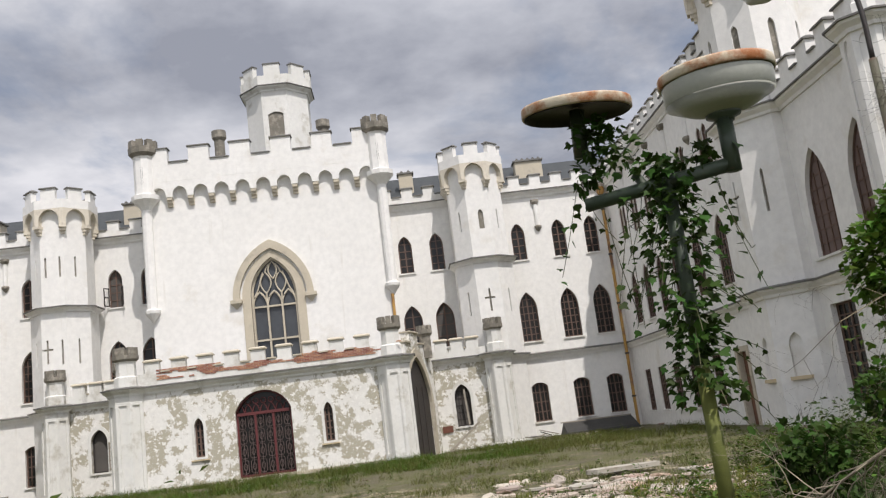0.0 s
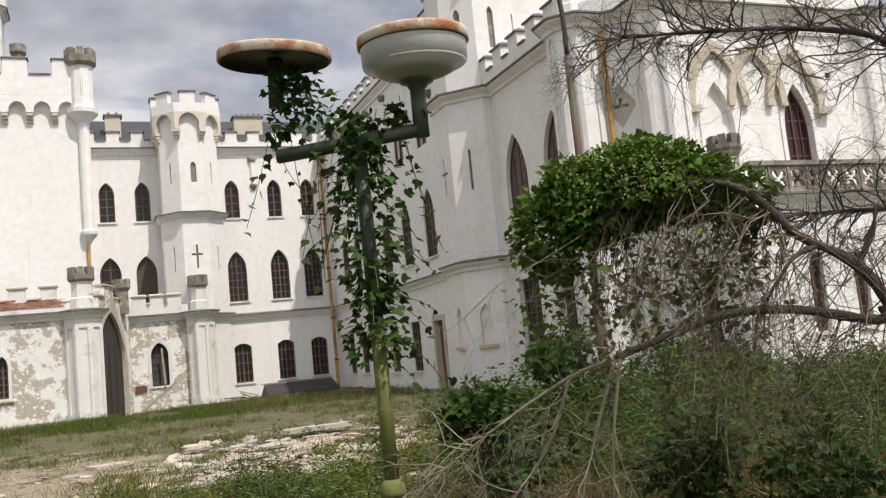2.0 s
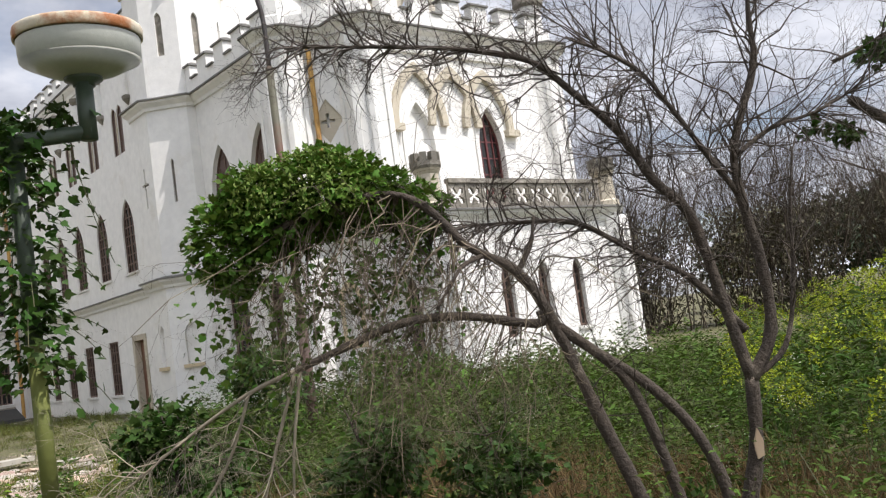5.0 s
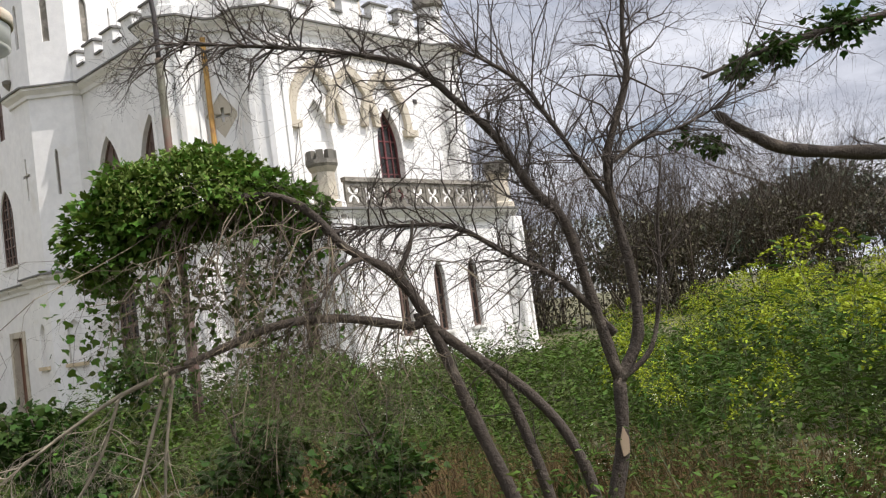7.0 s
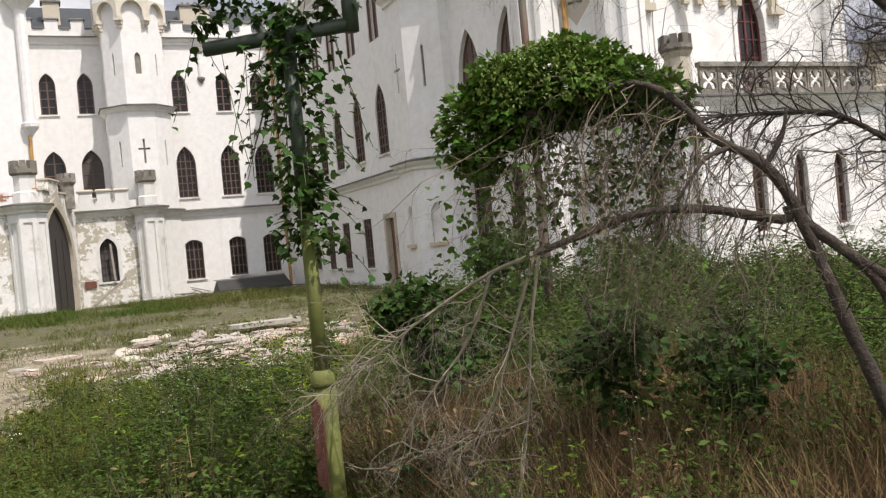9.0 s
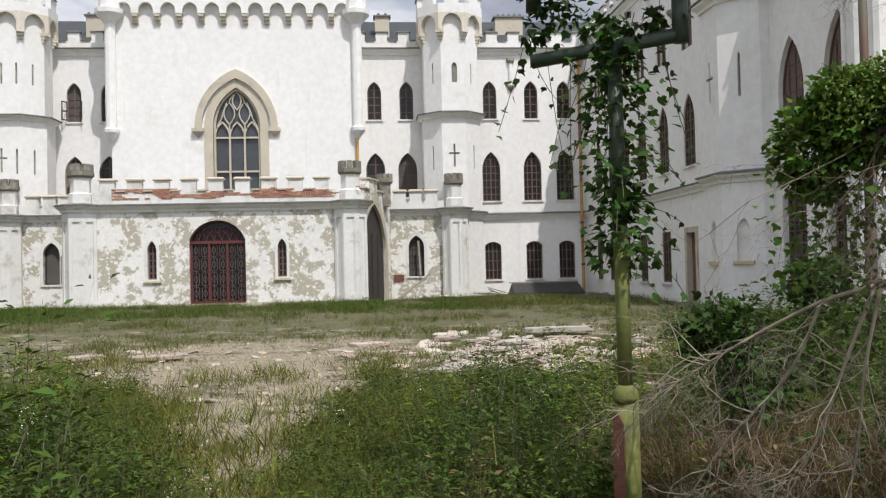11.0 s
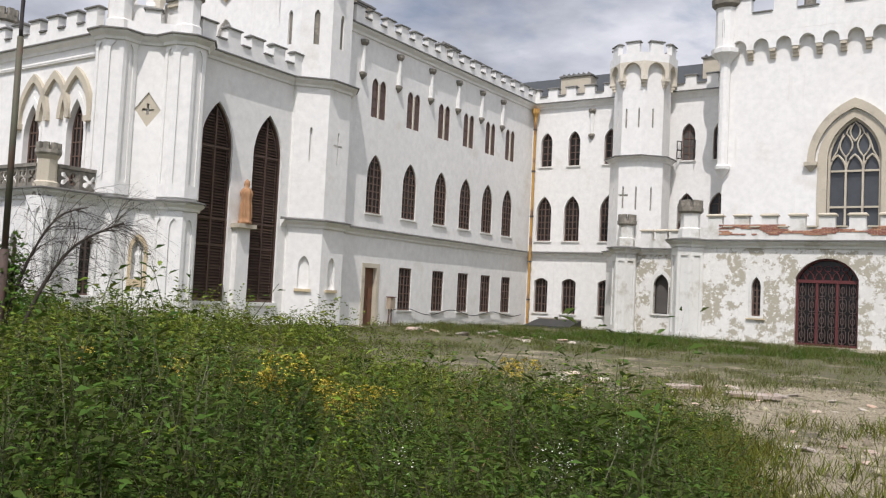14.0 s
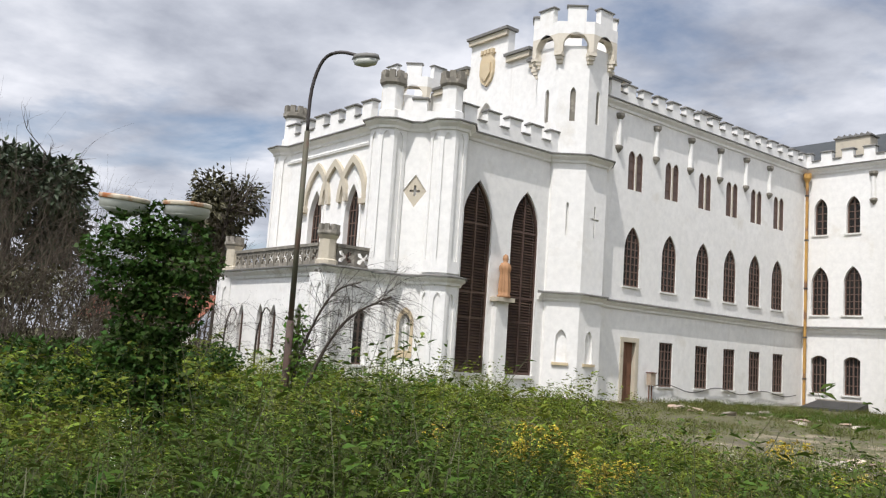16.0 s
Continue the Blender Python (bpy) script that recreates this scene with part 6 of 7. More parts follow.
bars = merge_bars(
    grow(tree, b6, 22, 0.3, 1.0, 0.5, 0.006, 2, 1.0),
    grow(tree, b1, 60, 0.3, 1.0, 0.62, 0.009, 2, 1.0, -0.03, (0, 0, 0.25), kids=4, wiggle=0.5),
    grow(tree, b2, 125, 0.25, 1.0, 0.52, 0.0085, 2, 1.0, 0.0, (-0.1, 0.05, 0.05), kids=4, wiggle=0.6),
    grow(tree, b3, 80, 0.2, 1.0, 0.52, 0.0075, 2, 0.9, 0.08, (-0.25, 0.1, -0.15), kids=4, wiggle=0.6),
    grow(tree, b4, 50, 0.2, 1.0, 0.7, 0.007, 2, 1.0, -0.02, (0, 0, 0.2)),
    grow(tree, b5, 40, 0.2, 1.0, 0.6, 0.006, 2, 0.9, 0.02))
twig_part(tree, bars, TWIG_DARK)
bm = bmesh.new()
slab(bm, [(-0.02, 0), (0.025, 0.02), (0.03, 0.12), (0.0, 0.2), (-0.03, 0.1)], (), -0.012, 0.01, pose(11.575, 9.965, 0.52, 6, 0, -42))
part("bark_scar", bm, mat("bare_pale_wood", (0.5, 0.38, 0.25), (0.42, 0.3, 0.2), 8, 0.85), tree, "pale strip of bare wood")

# leaning, half-fallen tree under vines
fallen = thing("tree", "half-fallen tree with snapped limbs hung with dead twigs and green vines", "tree", NEAR)
f1 = limb(fallen, "trunk", [(10.92, 10.12, -0.75), (10.84, 10.2, -0.05), (10.71, 10.32, 0.55), (10.61, 10.41, 0.94), (10.46, 10.55, 1.59), (10.33, 10.67, 1.92), (10.12, 10.87, 2.13), (9.98, 10.99, 2.37), (9.8, 11.15, 2.52), (9.5, 11.45, 2.5), (9.15, 11.75, 2.35)], 0.05, 0.016)
f2 = limb(fallen, "trunk", [(11.05, 10.0, -0.75), (10.98, 10.07, -0.09), (10.91, 10.13, 0.36), (10.84, 10.19, 0.78), (10.73, 10.3, 1.21), (10.48, 10.53, 1.53)], 0.042, 0.03)
f3 = limb(fallen, "trunk", [(11.0, 10.05, -0.75), (11.07, 9.98, -0.09), (11.12, 9.94, 0.35), (11.03, 10.02, 0.76), (10.86, 10.18, 1.09), (10.64, 10.38, 1.35), (10.48, 10.53, 1.55)], 0.04, 0.03)
f4 = limb(fallen, "limb", [(10.42, 10.6, 1.66), (10.39, 10.62, 1.58), (10.06, 10.92, 1.69), (9.77, 11.18, 1.7), (9.5, 11.44, 1.6), (9.26, 11.66, 1.5)], 0.034, 0.022)
f5 = limb(fallen, "limb", [(10.33, 10.67, 1.9), (10.42, 10.6, 2.08), (10.46, 10.58, 2.25)], 0.02, 0.01)
f6 = limb(fallen, "limb", [(10.2, 10.8, 2.05), (10.02, 10.8, 2.0), (9.9, 10.8, 1.9), (9.8, 10.85, 1.75)], 0.016, 0.008)
f7 = limb(fallen, "limb", [(9.26, 11.66, 1.5), (9.14, 11.76, 1.1), (8.99, 11.9, 0.55), (8.79, 12.1, 0.0)], 0.014, 0.005, TWIG)
f8 = limb(fallen, "limb", [(9.03, 11.87, 1.4), (8.88, 12.01, 0.95), (8.58, 12.29, 0.48), (8.37, 12.48, 0.05)], 0.012, 0.004, TWIG)
f9 = limb(fallen, "limb", [(9.28, 11.64, 1.5), (9.2, 11.7, 1.0), (9.16, 11.75, 0.5), (9.07, 11.83, -0.1)], 0.012, 0.004, TWIG)
f10 = limb(fallen, "limb", [(9.26, 11.66, 1.5), (9.03, 11.87, 1.4), (8.75, 12.13, 1.2), (8.5, 12.36, 0.99), (8.2, 12.64, 0.72)], 0.016, 0.005, TWIG)
fan = merge_bars(
    grow(fallen, f10, 26, 0.1, 1.0, 0.55, 0.0058, 2, 0.9, 0.16, (-0.15, 0.1, -0.2), kids=4, spread=0.8, wiggle=0.6),
    grow(fallen, f7, 20, 0.05, 1.0, 0.48, 0.0055, 2, 1.0, 0.12, (-0.1, 0.05, -0.15), kids=4, spread=0.85, wiggle=0.65),
    grow(fallen, f9, 20, 0.05, 1.0, 0.48, 0.0055, 2, 1.0, 0.12, (0, 0, -0.15), kids=4, spread=0.85, wiggle=0.65),
    grow(fallen, f8, 22, 0.05, 1.0, 0.5, 0.0055, 2, 1.0, 0.14, (-0.1, 0.05, -0.15), kids=4, spread=0.85, wiggle=0.65))
twig_part(fallen, fan, TWIG)
hang = merge_bars(
    grow(fallen, f1, 100, 0.58, 0.96, 1.05, 0.005, 2, 0.28, 0.3, (0.05, -0.05, -0.9), kids=3, spread=0.7, wiggle=0.9),
    grow(fallen, f4, 46, 0.0, 0.62, 0.8, 0.0045, 2, 0.35, 0.3, (0.05, 0, -0.85), kids=3, spread=0.7, wiggle=0.9))
twig_part(fallen, hang, mat("drooping_dry_twig", (0.18, 0.14, 0.092), (0.09, 0.07, 0.05), 4.0, 0.9, islands=0.4))
BARE_WOOD = mat("broken_pale_wood", (0.46, 0.36, 0.26), (0.36, 0.25, 0.16), 9, 0.85, 0.4, 40)
for fx, fy, ft in ((10.86, 10.13, -46), (10.975, 10.02, -46)):
    bm = bmesh.new()
    slab(bm, [(-0.03, -0.3), (0.03, -0.3), (0.034, 0.05), (0.02, 0.2), (0.004, 0.3), (-0.015, 0.12), (-0.034, 0.0)], (), -0.014, 0.012, pose(fx, fy, 0.0, -4, 0, ft))
    part("bark_scar", bm, BARE_WOOD, fallen, "pale torn strip of bare wood")
side = merge_bars(grow(fallen, f1, 18, 0.3, 0.65, 0.45, 0.006, 2, 1.0), grow(fallen, f2, 10, 0.5, 1, 0.35, 0.005, 1, 1.0), grow(fallen, f6, 10, 0.2, 1, 0.3, 0.004, 1, 1.0))
twig_part(fallen, side, TWIG_DARK)


def lobed_leaves(P, D, L):
    """Three-lobed leaves, each of two quads."""
    n = len(P)
    D = unit(D)
    up = np.tile([0.0, 0.0, 1.0], (n, 1)) + rng.normal(0, 0.5, (n, 3))
    S = unit(np.cross(D, up))
    N = np.cross(S, D)
    L = np.asarray(L).reshape(-1, 1)
    tip = P + D * L - N * L * 0.15
    fold = N * L * 0.08
    V = np.stack([P, P + D * L * 0.12 + S * L * 0.42 + fold, P + D * L * 0.55 + S * L * 0.2, tip, P + D * L * 0.55 - S * L * 0.2, P + D * L * 0.12 - S * L * 0.42 + fold, P + D * L * 0.45 + S * L * 0.47, P + D * L * 0.45 - S * L * 0.47], 1).reshape(-1, 3)
    q = np.array([[0, 1, 6, 2], [0, 2, 3, 4], [0, 4, 7, 5]])
    F = (np.arange(n)[:, None, None] * 8 + q[None]).reshape(-1, 4)
    return V, F


def leaf_part(parent, name, P, D, L, material, lobed=True, label=""):
    V, F = lobed_leaves(P, D, L) if lobed else leaf_set(P, D, L, L * 0.5, 0.15)
    ob = part(name, np_mesh(name, V, F, [material]), None, parent, label)
    ob["kind"] = "stuff"
    return ob


def clump(center, size, n, shell=0.55):
    u = unit(rng.normal(0, 1, (n, 3)))
    r = shell + (1 - shell) * rng.uniform(0, 1, n)
    lump = 1 + 0.22 * np.array([noise.noise(Vector(tuple(v * 2.3 + np.array(center)))) for v in u])
    P = np.array(center) + u * (r * lump)[:, None] * np.array(size)
    return P, u + rng.normal(0, 0.5, (n, 3)) + [0, 0, -0.3]


vine = thing("vine", "thick green climbing vine draped over the half-fallen tree", "vine", NEAR)
IVY = (((10.15, 12.45, 2.72), (0.5, 0.5, 0.36), 3000), ((9.8, 12.75, 2.58), (0.42, 0.42, 0.36), 1700), ((10.45, 12.25, 2.62), (0.36, 0.36, 0.28), 1000), ((9.55, 12.98, 2.4), (0.32, 0.32, 0.40), 1300), ((9.75, 12.8, 2.75), (0.34, 0.34, 0.26), 900), ((10.65, 11.95, 2.48), (0.24, 0.24, 0.24), 420))
Ps, Ds = [], []
for c, sz, n in (IVY):
    P, D = clump(c, sz, n)
    Ps.append(P), Ds.append(D)
# hanging runners
for _ in range(100):
    t = rng.uniform() ** 0.9
    top = np.array([9.4 + 1.3 * t, 13.1 - 1.1 * t, 2.25 + 0.15 * rng.normal()])
    top[:2] += rng.normal(0, 0.18, 2)
    k = rng.integers(8, 22)
    s = np.linspace(0, 1, k)[:, None]
    Ps.append(top + s * [0, 0, -rng.uniform(0.4, 1.3)] + rng.normal(0, 0.035, (k, 3)))
    Ds.append(rng.normal(0, 1, (k, 3)) + [0, 0, -0.7])
P, D = np.concatenate(Ps), np.concatenate(Ds)
def draw_in(P):
    e = np.array([6.36, 6.90, 1.65])
    return e + 0.85 * (P - e) + [0.04, 0, 0.08]


P = draw_in(P)
leaf_part(vine, "foliage", P, D, 0.054 * rng.uniform(0.6, 1.3, len(P)), VINE_LEAF)
P, D = clump((10.1, 12.5, 2.68), (0.68, 0.6, 0.40), 2600, 0.85)
P = draw_in(P[P[:, 2] > 2.5])
leaf_part(vine, "hop_growth", P, rng.normal(0, 1, P.shape) + [0, 0, -0.8], 0.03 * rng.uniform(0.7, 1.3, len(P)), VINE_SEED, False, "pale green hop cones")


def leafy_tree(name, x, y, h, w, leaf, material, n, label, bare=False, trunk_r=0.3, base=0.25, flat=0.8):
    t = thing(name, label, "tree")
    limb(t, "trunk", [(x, y, -0.4), (x + 0.1, y, h * 0.3), (x, y + 0.1, h * 0.6), (x + 0.1, y, h * 0.9)], trunk_r, trunk_r * 0.2)
    starts, dirs = [], []
    for i in range(9):
        a, z = rng.uniform(0, 6.28), h * rng.uniform(0.25, 0.8)
        starts.append((x, y, z)), dirs.append((math.cos(a), math.sin(a), rng.uniform(0.2, 0.9)))
    bars = twigs(starts, dirs, w * rng.uniform(0.5, 0.9, len(starts)), trunk_r * 0.35, 2 if not bare else 3, 0.6, 0.0, 3)
    twig_part(t, bars, TWIG_DARK, "branchwork")
    if n:
        Ps, Ds = [], []
        k = 16
        for i in range(k):
            a, r = rng.uniform(0, 6.28), w * rng.uniform(0.15, 0.75)
            z = h * (base + (1 - base) * rng.uniform(0.15, 0.92))
            sh = 1 - 0.55 * ((z / h - 0.55) / 0.5) ** 2
            P, D = clump((x + math.cos(a) * r * sh, y + math.sin(a) * r * sh, z), (w * 0.38, w * 0.38, h * 0.13), n // k, 0.35)
            Ps.append(P), Ds.append(D)
        P, D = np.concatenate(Ps), np.concatenate(Ds)
        leaf_part(t, "crown", P, D, leaf * rng.uniform(0.6, 1.3, len(P)), material, False)
    return t


# trees beyond the castle, to both sides
leafy_tree("tree", -61.5, 21.5, 14.8, 6.0, 0.6, FAR_LEAF, 13000, "tall dark green tree at the park's edge", trunk_r=0.5)
leafy_tree("tree", -61, 38, 15.0, 5.4, 0.5, FAR_BROWN, 9000, "browning chestnut tree with a thinning crown", trunk_r=0.45)
leafy_tree("tree", -58, 43, 11, 3.0, 0.35, FAR_BROWN, 700, "nearly bare tree with a few brown leaves", True, 0.25)
for x, y, h in ((75, 34, 8.5), (82, 31, 9.5), (80, 22, 10.5), (70, 40, 6.5), (66, 27, 7.5), (72, 16, 9.5)):
    leafy_tree("tree", x, y, h, 6.5, 0.6, FAR_LEAF, 4500, "dark green tree at the edge of the wood", trunk_r=0.4)


def thicket(name, spots_, label, h, mats_leaf, leafn, dense=11):
    """Bare brown scrub far off: a joined mass of stems and twigs."""
    t = thing(name, label, "thicket", kind="stuff")
    st, di, le = [], [], []
    for x, y, w in spots_:
        for _ in range(int(w * dense)):
            st.append((x + rng.normal(0, w * 0.4), y + rng.normal(0, w * 0.3), -0.2))
            di.append((rng.normal(0, 0.22), rng.normal(0, 0.22), 1))
            le.append(h * rng.uniform(0.7, 1.1))
    bars = twigs(st, di, np.array(le), 0.04, 2, 0.45, 0.0, 3, 0.2, 4)
    twig_part(t, bars, mat("brown_scrub_twig", (0.075, 0.056, 0.037), (0.05, 0.039, 0.027), 0.6, 0.95, islands=0.35))
    if leafn:
        P = np.array(st)[rng.integers(0, len(st), leafn)] + np.stack([rng.normal(0, 0.8, leafn), rng.normal(0, 0.8, leafn), rng.uniform(0.1, h * 0.8, leafn)], 1)
        leaf_part(t, "foliage", P, rng.normal(0, 1, P.shape), 0.22 * rng.uniform(0.6, 1.3, leafn), mats_leaf, False)


thicket("thicket", [(36 + 2.6 * i, 33 - 1.5 * i + (i % 3), 2.8) for i in range(10)], "brown leafless scrub wood beside the castle", 6.6, FAR_BROWN, 26000, 16)
thicket("thicket", [(-26 - 1.6 * i, 12 + 2.0 * i, 2.4) for i in range(7)], "brown leafless scrub beside the castle", 5.0, FAR_BROWN, 6000)
thicket("thicket", [(-17 - 1.5 * i, 10 + 2.1 * i, 1.6) for i in range(6)], "leafy green scrub behind the weeds", 1.8, LEAF_DARK, 9000)

# leafy oak limb reaching in from beyond the bare tree
oak = thing("tree", "old oak whose dark broken limb reaches over the weeds", "tree", NEAR)
ok = limb(oak, "trunk", [(15.9, 7.3, -0.8), (15.8, 7.35, 1.5), (15.7, 7.4, 3.4), (15.8, 7.3, 5.5)], 0.22, 0.14)
o1 = limb(oak, "limb", [(15.75, 7.37, 2.2), (14.6, 8.45, 2.4), (13.76, 9.26, 2.56), (13.45, 9.53, 2.74), (13.26, 9.71, 2.95)], 0.075, 0.035)
o2 = limb(oak, "limb", [(15.7, 7.4, 3.4), (14.6, 8.3, 3.6), (13.7, 9.25, 3.45), (13.2, 9.75, 3.25)], 0.05, 0.012)
twig_part(oak, merge_bars(grow(oak, o1, 12, 0.3, 0.8, 0.5, 0.008, 2), grow(oak, o2, 24, 0.3, 1, 0.7, 0.008, 2)), TWIG_DARK)
Ps, Ds = [], []
for c, r, n in (((13.2, 9.78, 2.70), 0.14, 90), ((13.43, 9.52, 3.27), 0.17, 150), ((13.65, 9.3, 3.4), 0.22, 240), ((14.1, 8.9, 3.55), 0.32, 320), ((14.8, 8.2, 3.8), 0.5, 450), ((13.0, 9.9, 2.75), 0.1, 40), ((15.7, 7.4, 5.4), 1.2, 900)):
    P, D = clump(c, (r, r, r * 0.6), n, 0.1)
    Ps.append(P), Ds.append(D)
P, D = np.concatenate(Ps), np.concatenate(Ds)
leaf_part(oak, "foliage", P, D, 0.07 * rng.uniform(0.6, 1.3, len(P)), LEAF_DARK)

# leafy shrubs by the lamp and before the right pavilion
for x, y, h, w, n, mt_ in ((9.75, 15.0, 1.35, 0.5, 1100, LEAF_DARK), (10.35, 12.7, 1.15, 0.6, 1300, LEAF_DARK), (11.3, 12.2, 0.9, 0.6, 900, LEAF_DARK), (10.4, 15.6, 1.2, 0.55, 900, LEAF_DARK), (13.2, 17.6, 1.7, 0.9, 1800, LEAF_DARK), (15.2, 17.0, 1.5, 1.0, 1800, VINE_LEAF), (17.5, 20.5, 1.6, 1.2, 1800, LEAF_DARK), (-12.5, 15.5, 1.5, 1.0, 1700, LEAF_DARK), (-15.5, 20.0, 1.4, 1.2, 1700, VINE_LEAF)):
    close = 9 < x < 12
    sh = thing("shrub", "dense leafy green shrub among the weeds", "shrub", NEAR if close else None)
    st_ = limb(sh, "stem", [(x, y, -0.7 if close else -0.3), (x + 0.05, y, h * 0.5), (x - 0.05, y + 0.05, h * 0.95)], 0.03, 0.008)
    twig_part(sh, grow(sh, st_, 16, 0.1, 1, w, 0.008, 2, 1.0), TWIG_DARK)
    Ps, Ds = [], []
    for k in range(7):
        a = rng.uniform(0, 6.28)
        P, D = clump((x + math.cos(a) * w * 0.5, y + math.sin(a) * w * 0.5, h * rng.uniform(0.2, 0.85)), (w * 0.5, w * 0.5, h * 0.2), n // 7, 0.2)
        Ps.append(P), Ds.append(D)
    P, D = np.concatenate(Ps), np.concatenate(Ds)
    leaf_part(sh, "foliage", P, D, 0.085 * rng.uniform(0.6, 1.3, len(P)), mt_)

# ---- lamps ----
GREEN_PAINT = mat("mossy_green_paint", (0.16, 0.175, 0.035), (0.10, 0.115, 0.03), 3.0, 0.8, 0.3, 30, dirt=(0.08, 0.06, 0.04), dirt_scale=5, dirt_lo=0.6, dirt_hi=0.72)
DARK_GREEN = mat("dark_green_paint", (0.045, 0.065, 0.04), (0.035, 0.05, 0.03), 3.0, 0.5, 0.2, 30, dirt=(0.09, 0.06, 0.04), dirt_scale=6, dirt_lo=0.6, dirt_hi=0.7)
ENAMEL = mat("grey_white_enamel", (0.48, 0.49, 0.44), (0.42, 0.43, 0.38), 4.0, 0.4, 0.1, 20, dirt=(0.38, 0.36, 0.28), dirt_scale=4, dirt_lo=0.6, dirt_hi=0.75)
RUST_RIM = mat("rusted_white_rim", (0.62, 0.56, 0.44), (0.56, 0.44, 0.28), 3.0, 0.6, 0.3, 30, dirt=(0.34, 0.12, 0.035), dirt_scale=3.0, dirt_lo=0.47, dirt_hi=0.60, streak=(0.16, 0.12, 0.08))
RUST = mat("rust", (0.17, 0.065, 0.04), (0.11, 0.045, 0.03), 8.0, 0.85, 0.4, 40)


def lamp_head(parent, x, y, z, r, tilt, toward, dark=False):
    """Shallow drum lamp: rusted rim, drum, cone underneath and a neck. z is the rim's top."""
    m = pose(x, y, z, tilt, 0, toward)
    n = 32

    def ring_mesh(prof, material, name, label="", cap=True):
        bm = bmesh.new()
        rings(bm, cap=cap, loops=[[Vector((rr * math.cos(2 * math.pi * k / n), rr * math.sin(2 * math.pi * k / n), zz)) for k in range(n)] for rr, zz in prof])
        part(name, bm, material, parent, label, m, True)
    h = r / 0.42
    ring_mesh([(0.01, 0.012 * h), (r * 0.6, 0.01 * h), (r, -0.006 * h), (r * 1.01, -0.02 * h), (r * 1.01, -0.075 * h), (r * 0.985, -0.085 * h), (r * 0.965, -0.08 * h)], RUST_RIM, "rim", "white rim streaked with orange rust", False)
    if dark:
        ring_mesh([(r * 0.967, -0.09 * h), (r * 0.95, -0.035 * h), (r * 0.3, -0.02 * h), (0.02, -0.03 * h)], IRON, "reflector", "empty dark underside", False)
        ring_mesh([(0.06, -0.05 * h), (0.06, -0.42 * h)], DARK_GREEN, "neck")
    else:
        ring_mesh([(r * 0.96, -0.088 * h), (r * 0.945, -0.225 * h), (r * 0.935, -0.228 * h)], ENAMEL, "diffuser", "grey-white enamelled drum", False)
        ring_mesh([(r * 0.94, -0.229 * h), (r * 0.6, -0.30 * h), (r * 0.25, -0.345 * h)], ENAMEL, "underside", "greyed cone under the drum")
        ring_mesh([(r * 0.3, -0.325 * h), (r * 0.3, -0.36 * h), (0.075, -0.38 * h), (0.075, -0.4 * h)], DARK_GREEN, "collar")


def twin_lamp(x, y, turn, vines=True, label="", plan=NEAR):
    lamp = thing("park_lamp", label, "lamp", plan @ pose(x, y, -0.14, 0, 0, turn))
    bm = bmesh.new()
    tube(bm, [(0.02, 0, -0.5), (0.01, 0, 0.78)], 0.082, 16)
    part("post_base", bm, GREEN_PAINT, lamp, "thick yellow-green post foot", smooth=True)
    bm = bmesh.new()
    slab(bm, [(-0.05, 0.05), (0.05, 0.0), (0.055, 0.62), (0.0, 0.7), (-0.05, 0.64)], (), -0.013, 0.0, pose(-0.045, -0.074, 0, 0, 0, -28))
    part("inspection_door", bm, RUST, lamp, "rust-red plate on the post foot")
    bm = bmesh.new()
    rings(bm, [[Vector((rr * math.cos(2 * math.pi * k / 16), rr * math.sin(2 * math.pi * k / 16), z)) for k in range(16)] for rr, z in ((0.09, 0.77), (0.097, 0.81), (0.085, 0.86), (0.056, 0.9))])
    part("collar", bm, GREEN_PAINT, lamp, smooth=True)
    bm = bmesh.new()
    tube(bm, [(0, 0, 0.88), (-0.01, 0, 2.05)], 0.056, 14)
    part("post", bm, GREEN_PAINT, lamp, "round post in mossy green paint", smooth=True)
    bm = bmesh.new()
    tube(bm, [(-0.01, 0, 2.053), (-0.02, 0, 3.46)], 0.0555, 14)
    part("upper_post", bm, DARK_GREEN, lamp, "upper post in dark weathered green paint", smooth=True)
    bm = bmesh.new()
    tube(bm, [(-0.66, 0, 3.4), (0.5, 0, 3.48)], 0.055, 12)
    tube(bm, [(0.47, 0, 3.42), (0.47, 0, 3.84)], 0.06, 12)
    tube(bm, [(-0.02, 0, 3.24), (-0.18, 0, 3.44), (-0.25, 0, 3.56)], 0.035, 8)
    part("cross_arm", bm, DARK_GREEN, lamp, "dark green cross arm", smooth=True)
    lamp_head(lamp, 0.47, 0.0, 4.22, 0.43, 3, 0)
    lamp_head(lamp, -0.62, 0.0, 4.24, 0.44, 7, 35, vines)
    return lamp


LAMP = Vector((8.154, 13.095))
lamp = twin_lamp(LAMP.x, LAMP.y, -27, True, "rusty twin-headed park lamp on a mossy green post, one drum missing")
climber = thing("vine", "green climbing vine wound up the lamp post", "vine", NEAR)
Ps, Ds, A, B = [], [], [], []
lx, ly = math.cos(radians(-27)), math.sin(radians(-27))
for z in np.linspace(1.7, 3.45, 54):
    k = int(17 + 26 * noise.noise(Vector((z * 2.1, 1, 1))))
    a = rng.uniform(0, 6.28, k)
    r = rng.uniform(0.05, 0.24, k) * (0.75 + 2.2 * abs(noise.noise(Vector((z * 1.9, 5, 5)))))
    Ps.append(np.stack([LAMP.x + r * np.cos(a), LAMP.y + r * np.sin(a), z + rng.normal(0, 0.05, k)], 1))
    Ds.append(np.stack([np.cos(a), np.sin(a), rng.normal(-0.4, 0.4, k)], 1))
